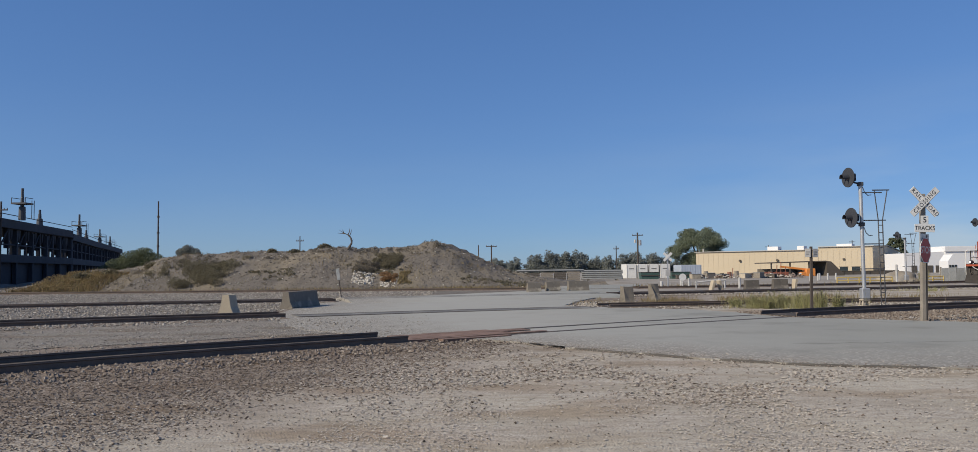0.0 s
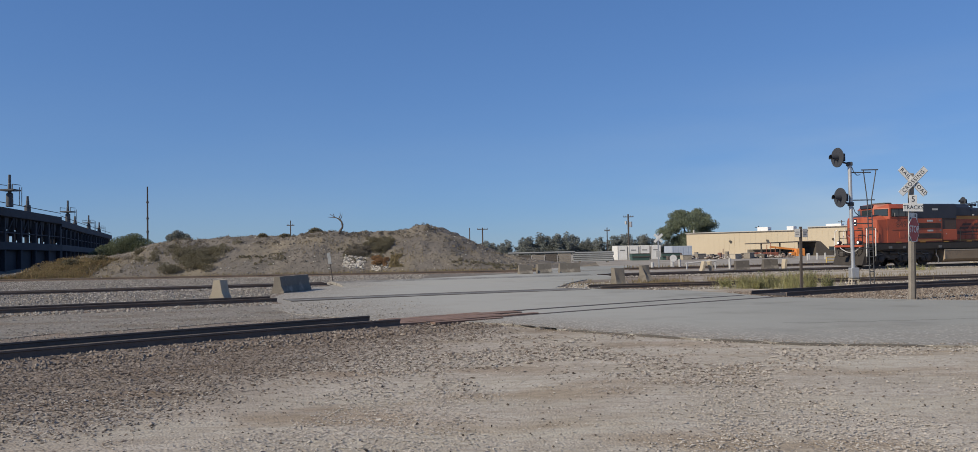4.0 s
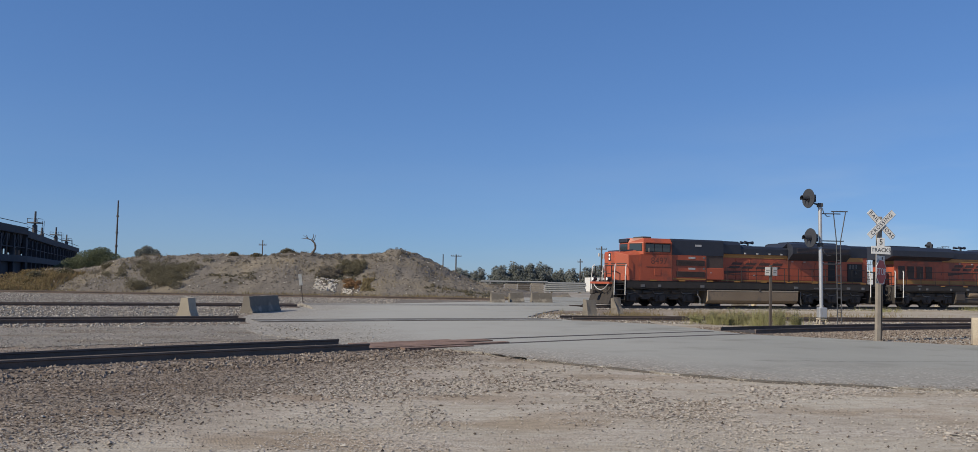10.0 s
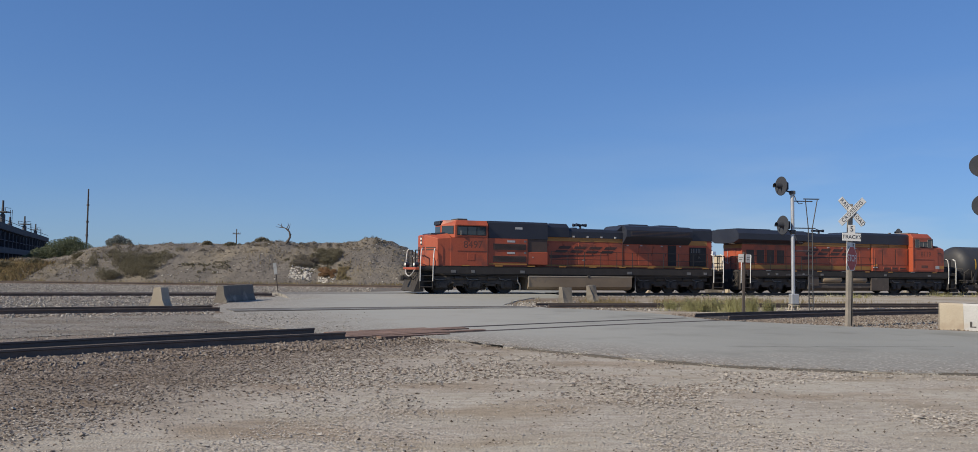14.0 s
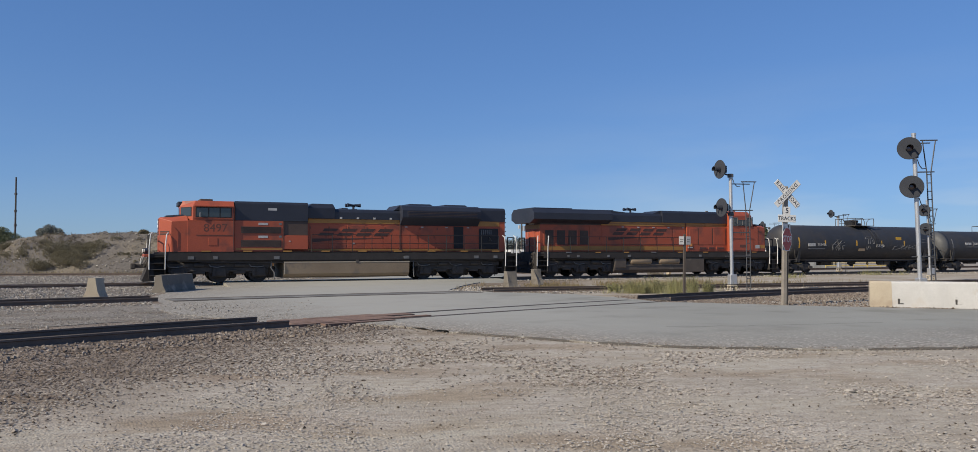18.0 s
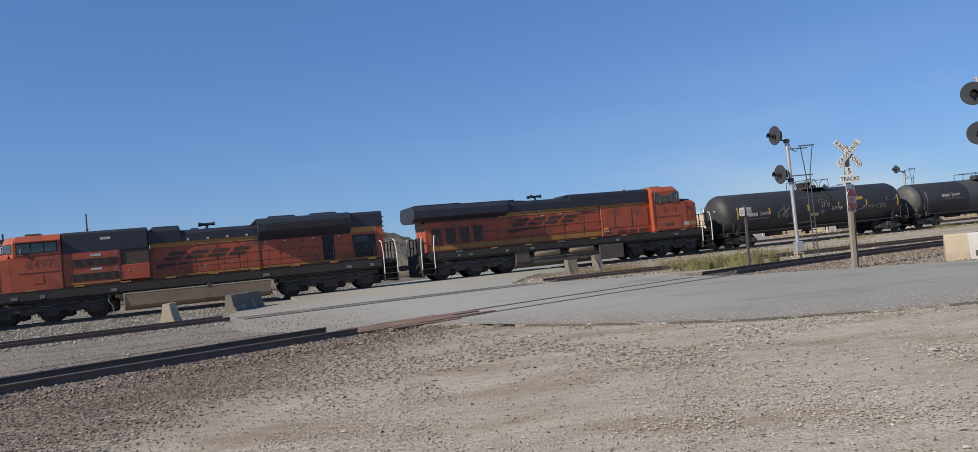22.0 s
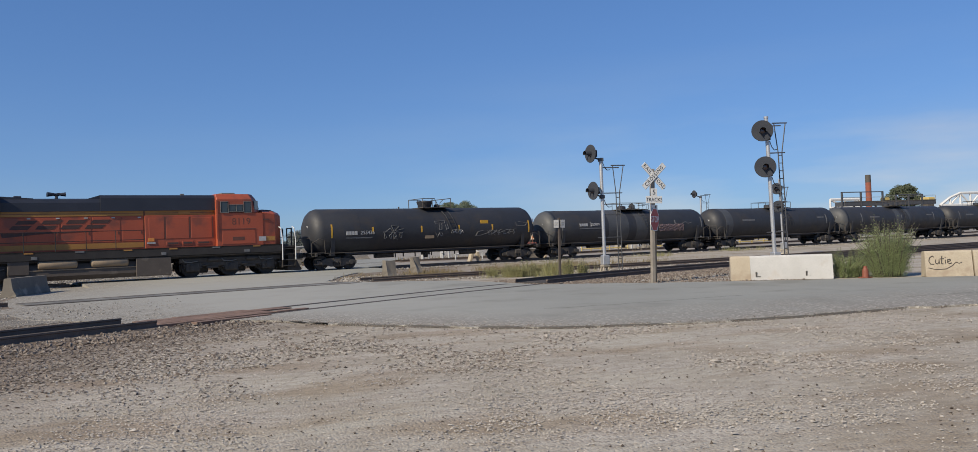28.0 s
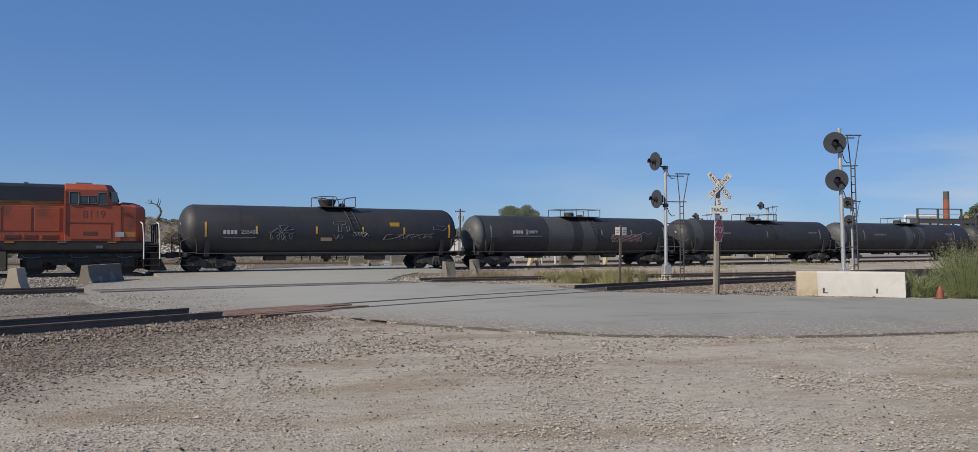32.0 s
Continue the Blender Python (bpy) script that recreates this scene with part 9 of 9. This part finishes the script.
# ---- dark steel trestle beyond the left-hand yard ----
def trestle():
    """A long two-tier steel gallery in three lengths, with columns, decks and vent stacks."""
    pts = [(-54.0, 78.0), (-57.7, 95.0), (-65.5, 127.0), (-82.5, 172.0), (-100.0, 220.0)]
    tops = [8.7, 8.4, 8.0, 8.1]
    for k, top in enumerate(tops):
        a, b = Vector(pts[k]), Vector(pts[k + 1])
        d = b - a
        ln = d.length
        T = thing("steel_trestle", "dark two-tier steel gallery on columns", "steel structure", pose(a.x, a.y, 0, 0, 0, math.degrees(math.atan2(d.y, d.x))), "lengths of the steel gallery")
        part("roof_girder", boxes((0, 0, top - 1.1, ln - 0.05, 9, top), bev=0.05), M_BLUESTEEL, T)
        part("middle_deck", boxes((0, 0, 3.1, ln - 0.05, 9, 4.1), bev=0.05), M_BLUESTEEL, T)
        part("lower_wall", boxes((0, 7.2, -0.3, ln - 0.05, 7.6, 3.1)), M_BLUESTEEL, T)
        part("hand_rail", rods([((0, 0.2, top + 0.6), (ln, 0.2, top + 0.6))], 0.05), M_BLUESTEEL, T)
        n = max(3, int(ln / 5.5))
        for i in range(n + 1):
            x = (ln - 0.6) * i / n
            for y in (0.1, 8.3):
                part("column", boxes((x, y, -0.3, x + 0.55, y + 0.5, top - 1.4)), M_BLUESTEEL, T)
            if i < n:
                x2 = (ln - 0.6) * (i + 1) / n
                xq = x + (x2 - x) * (0.5 + 0.12 * math.sin(7 * i + k))
                part("mullion", boxes((xq, 0.25, 4.1, xq + 0.2, 0.42, top - 1.1)), M_BLUESTEEL, T)
                for u, drop in ((0.2, 0.9), (0.36, 0.5), (0.72, 0.75), (0.88, 0.4)):
                    xh = x + (x2 - x) * (u + 0.05 * math.sin(5 * i + 9 * u + k))
                    hz = top - 1.1 - (top - 5.2) * drop
                    part("hanging_chute", prism([(xh - 0.42, top - 1.1), (xh + 0.42, top - 1.1), (xh + 0.14, hz), (xh - 0.14, hz)], 0.5, 1.1), M_BLUESTEEL, T)
                part("sway_brace", rods([((x + 0.3, 0.35, 4.2), (xq, 0.35, top - 1.2))], 0.09, 6), M_BLUESTEEL, T)
                part("mid_rail", rods([((x, 0.3, 5.3), (x2, 0.3, 5.3))], 0.1, 6), M_BLUESTEEL, T)
                if (i + k) % 3:
                    part("hopper", prism([(x + 0.6, 3.1), (x2, 3.1), (x2 - 1.2, 1.4), (x + 1.8, 1.4)], 1.0, 7.5), M_BLUESTEEL, T)
                if (i * 5 + k * 3) % 5 == 1:
                    part("cladding_panel", boxes((x + 0.5, 0.65, 4.1, x2, 0.75, top - 1.1)), M_BLUESTEEL, T)
        part("front_wall", boxes((0, 0.7, -0.3, ln - 0.05, 0.95, 3.1)), M_BLUESTEEL, T)
    for x, y, z0, z1, big in ((-58.3, 100.5, 8.5, 12.4, 1), (-62.5, 112, 8.5, 10.6, 0), (-70.2, 138, 7.9, 11.8, 1), (-76.5, 153, 7.9, 9.9, 0), (-86, 178, 8.0, 11.4, 1), (-95, 202, 8.0, 10.9, 1)):
        S = thing("vent_stack", "slim steel vent stack on the gallery roof", "vent stack", pose(x, y, z0), "vent stacks")
        h = z1 - z0
        part("flue", lathe([(-0.1, 0.42), (h * 0.4, 0.38), (h * 0.42, 0.22), (h * 0.7, 0.2), (h * 0.72, 0.16), (h, 0.15)], 14, "z"), M_STEELDARK, S)
        if big:
            part("platform", boxes((-0.9, -0.9, h * 0.48, 0.9, 0.9, h * 0.53)), M_STEELDARK, S)
            for dx in (-0.85, 0.85):
                part("platform_rail", path_rod([(dx, -0.85, h * 0.5), (dx, -0.85, h * 0.68), (dx, 0.85, h * 0.68)], 0.04), M_STEELDARK, S)
            part("side_ladder", rods([((1.2, 0, 0), (1.2, 0, h * 0.6)), ((1.5, 0, 0), (1.5, 0, h * 0.6))], 0.04), M_STEELDARK, S)
    utility_pole("dark pole with crossarms before the gallery", -57.0, 94.0, 10.2, ((9.2, 0.8),), 0.14)


trestle()

# ---- fence, dirt heap and bush beyond the guard rails ----
fence = thing("panel_fence", "grey-green weathered panel fence beside the yard", "fence", pose(45.0, 80.5, 0, 0, 0, -8))
for k in range(6):
    part("fence_panel", boxes((k * 0.72, -0.03, 0.0, k * 0.72 + 0.69, 0.03, 1.34 + 0.04 * (k % 2)), bev=0.01), M_PIPE, fence)
for k in range(4):
    part("fence_post", boxes((k * 1.44 - 0.06, 0.03, -0.1, k * 1.44 + 0.06, 0.13, 1.45)), M_WOODPOST, fence)
feathery_weed("yellow-green bush beside the panel fence", 43.5, 81.0, 1.6, 0.8, 40, M_GRASS, 5000)
heap = bmesh.new()
bmesh.ops.create_icosphere(heap, subdivisions=4, radius=1.0)
for v in heap.verts:
    d = 1 + 0.22 * noise.noise(v.co * 1.7) + 0.08 * noise.noise(v.co * 5)
    v.co = Vector((v.co.x * 2.1 * d, v.co.y * 1.6 * d, max(-0.3, v.co.z * 1.05 * d)))
tagged(part("dirt_heap", heap, M_YARD, None, at=pose(42.0, 83.0, 0), smooth=True), "low brown heap of dirt beside the guard rails", "dirt heap")

# ---- raised loading rack beyond the train ----
rack_ = thing("loading_rack", "dark raised loading platform with posts and pipe rails", "platform", pose(89.6, 105.0, 0))
part("deck", boxes((0.4, 0, 4.75, 18.4, 2.2, 5.45), bev=0.03), M_STEELDARK, rack_)
part("deck_edge", boxes((0.38, -0.04, 5.36, 18.42, 0.0, 5.5)), M_UNDER, rack_)
for x, top in ((0.0, 7.0), (3.6, 7.0), (7.8, 7.0), (10.4, 6.45), (12.9, 6.45), (15.6, 6.45)):
    part("post", boxes((x - 0.12, -0.06, -0.3, x + 0.12, 0.18, top), bev=0.01), M_STEELDARK, rack_)
    part("rear_leg", boxes((x + 0.3, 2.0, -0.3, x + 0.52, 2.2, 4.75)), M_STEELDARK, rack_)
for a, b, top in ((0.0, 3.6, 7.0), (3.6, 7.8, 7.0), (10.4, 15.6, 6.45)):
    part("head_beam", boxes((a - 0.12, -0.05, top - 0.14, b + 0.12, 0.17, top), bev=0.01), M_STEELDARK, rack_)
    part("mid_rail", rods([((a, 0.07, 6.1), (b, 0.07, 6.1))], 0.04), M_PIPE, rack_)
part("hand_rail", rods([((7.8, 0.07, 6.2), (10.4, 0.07, 6.2)), ((15.6, 0.07, 6.2), (18.4, 0.07, 6.2)), ((18.4, 0.07, 5.4), (18.4, 0.07, 6.2))], 0.04), M_PIPE, rack_)
part("yellow_hose_reel", boxes((8.2, 0.2, 5.46, 9.4, 1.1, 6.0), bev=0.12), M_SAFETY, rack_)

# ---- beyond the train on the right ----
ch = thing("brick_chimney", "tall red brick chimney with a dark top", "chimney", pose(180.3, 200, 0))
part("shaft", lathe([(0, 0.95), (14.6, 0.80), (14.6, 0.6)], 20, "z"), M_BRICKRED, ch)
part("sooty_top", lathe([(14.5, 0.82), (16.8, 0.78), (16.8, 0.5)], 20, "z"), M_DULL, ch)


def truss(label, x, y, ln, z0, z1, turn, bays, arched=False):
    T = thing("white_truss", label, "truss bridge", pose(x, y, 0, 0, 0, turn), "white steel trusses")
    part("lower_chord", rods([((0, 0, z0), (ln, 0, z0))], 0.28, 6), M_WHITE, T)
    tops = []
    for k in range(bays + 1):
        f = k / bays
        tops.append((ln * f, 0, z0 + (z1 - z0) * (min(1.0, f * 3.2) if arched else 1.0)))
    part("upper_chord", path_rod(tops, 0.26), M_WHITE, T)
    for k in range(bays + 1):
        x_ = ln * k / bays
        part("vertical", rods([((x_, 0, z0), tops[k])], 0.18), M_WHITE, T)
        if k < bays:
            p, q = ((x_, 0, z0), tops[k + 1]) if k % 2 else (tops[k], (ln * (k + 1) / bays, 0, z0))
            part("diagonal", rods([(p, q)], 0.18), M_WHITE, T)
    for f in (0.02, 0.98):
        part("leg", rods([((ln * f, 0, -0.3), (ln * f, 0, z0))], 0.3), M_DULL, T)


truss("white steel truss of a conveyor bridge", 99.8, 120, 6.2, 4.9, 6.4, 0, 2)
truss("white steel truss with a sloping end", 124.3, 120, 12.2, 4.85, 7.1, 0, 5, True)
yb = thing("yellow_machine", "yellow machine on the gantry beyond the train", "machine", pose(120.4, 121, 0.5))
part("body", boxes((1.2, -1, 4.9, 2.9, 1, 6.0), bev=0.15), M_SAFETY, yb)
part("support", boxes((1.3, -0.8, -0.8, 2.8, 0.8, 4.9), bev=0.05), M_DULL, yb)


def motions():
    times = [t for t, _ in FRONT]
    spin = [k * 0.25 for k in range(129)]
    for ob, wheels, back, r in TRAIN:
        walk(ob, [(t, on_line(front_at(t) + back)) for t in times])
        for w in wheels:
            x, z = w.location.x, w.location.z
            walk(w, [(t, pose(x, 0, z) @ Matrix.Rotation((front_at(t) - FRONT[0][1]) / r, 4, "Y")) for t in spin])


motions()
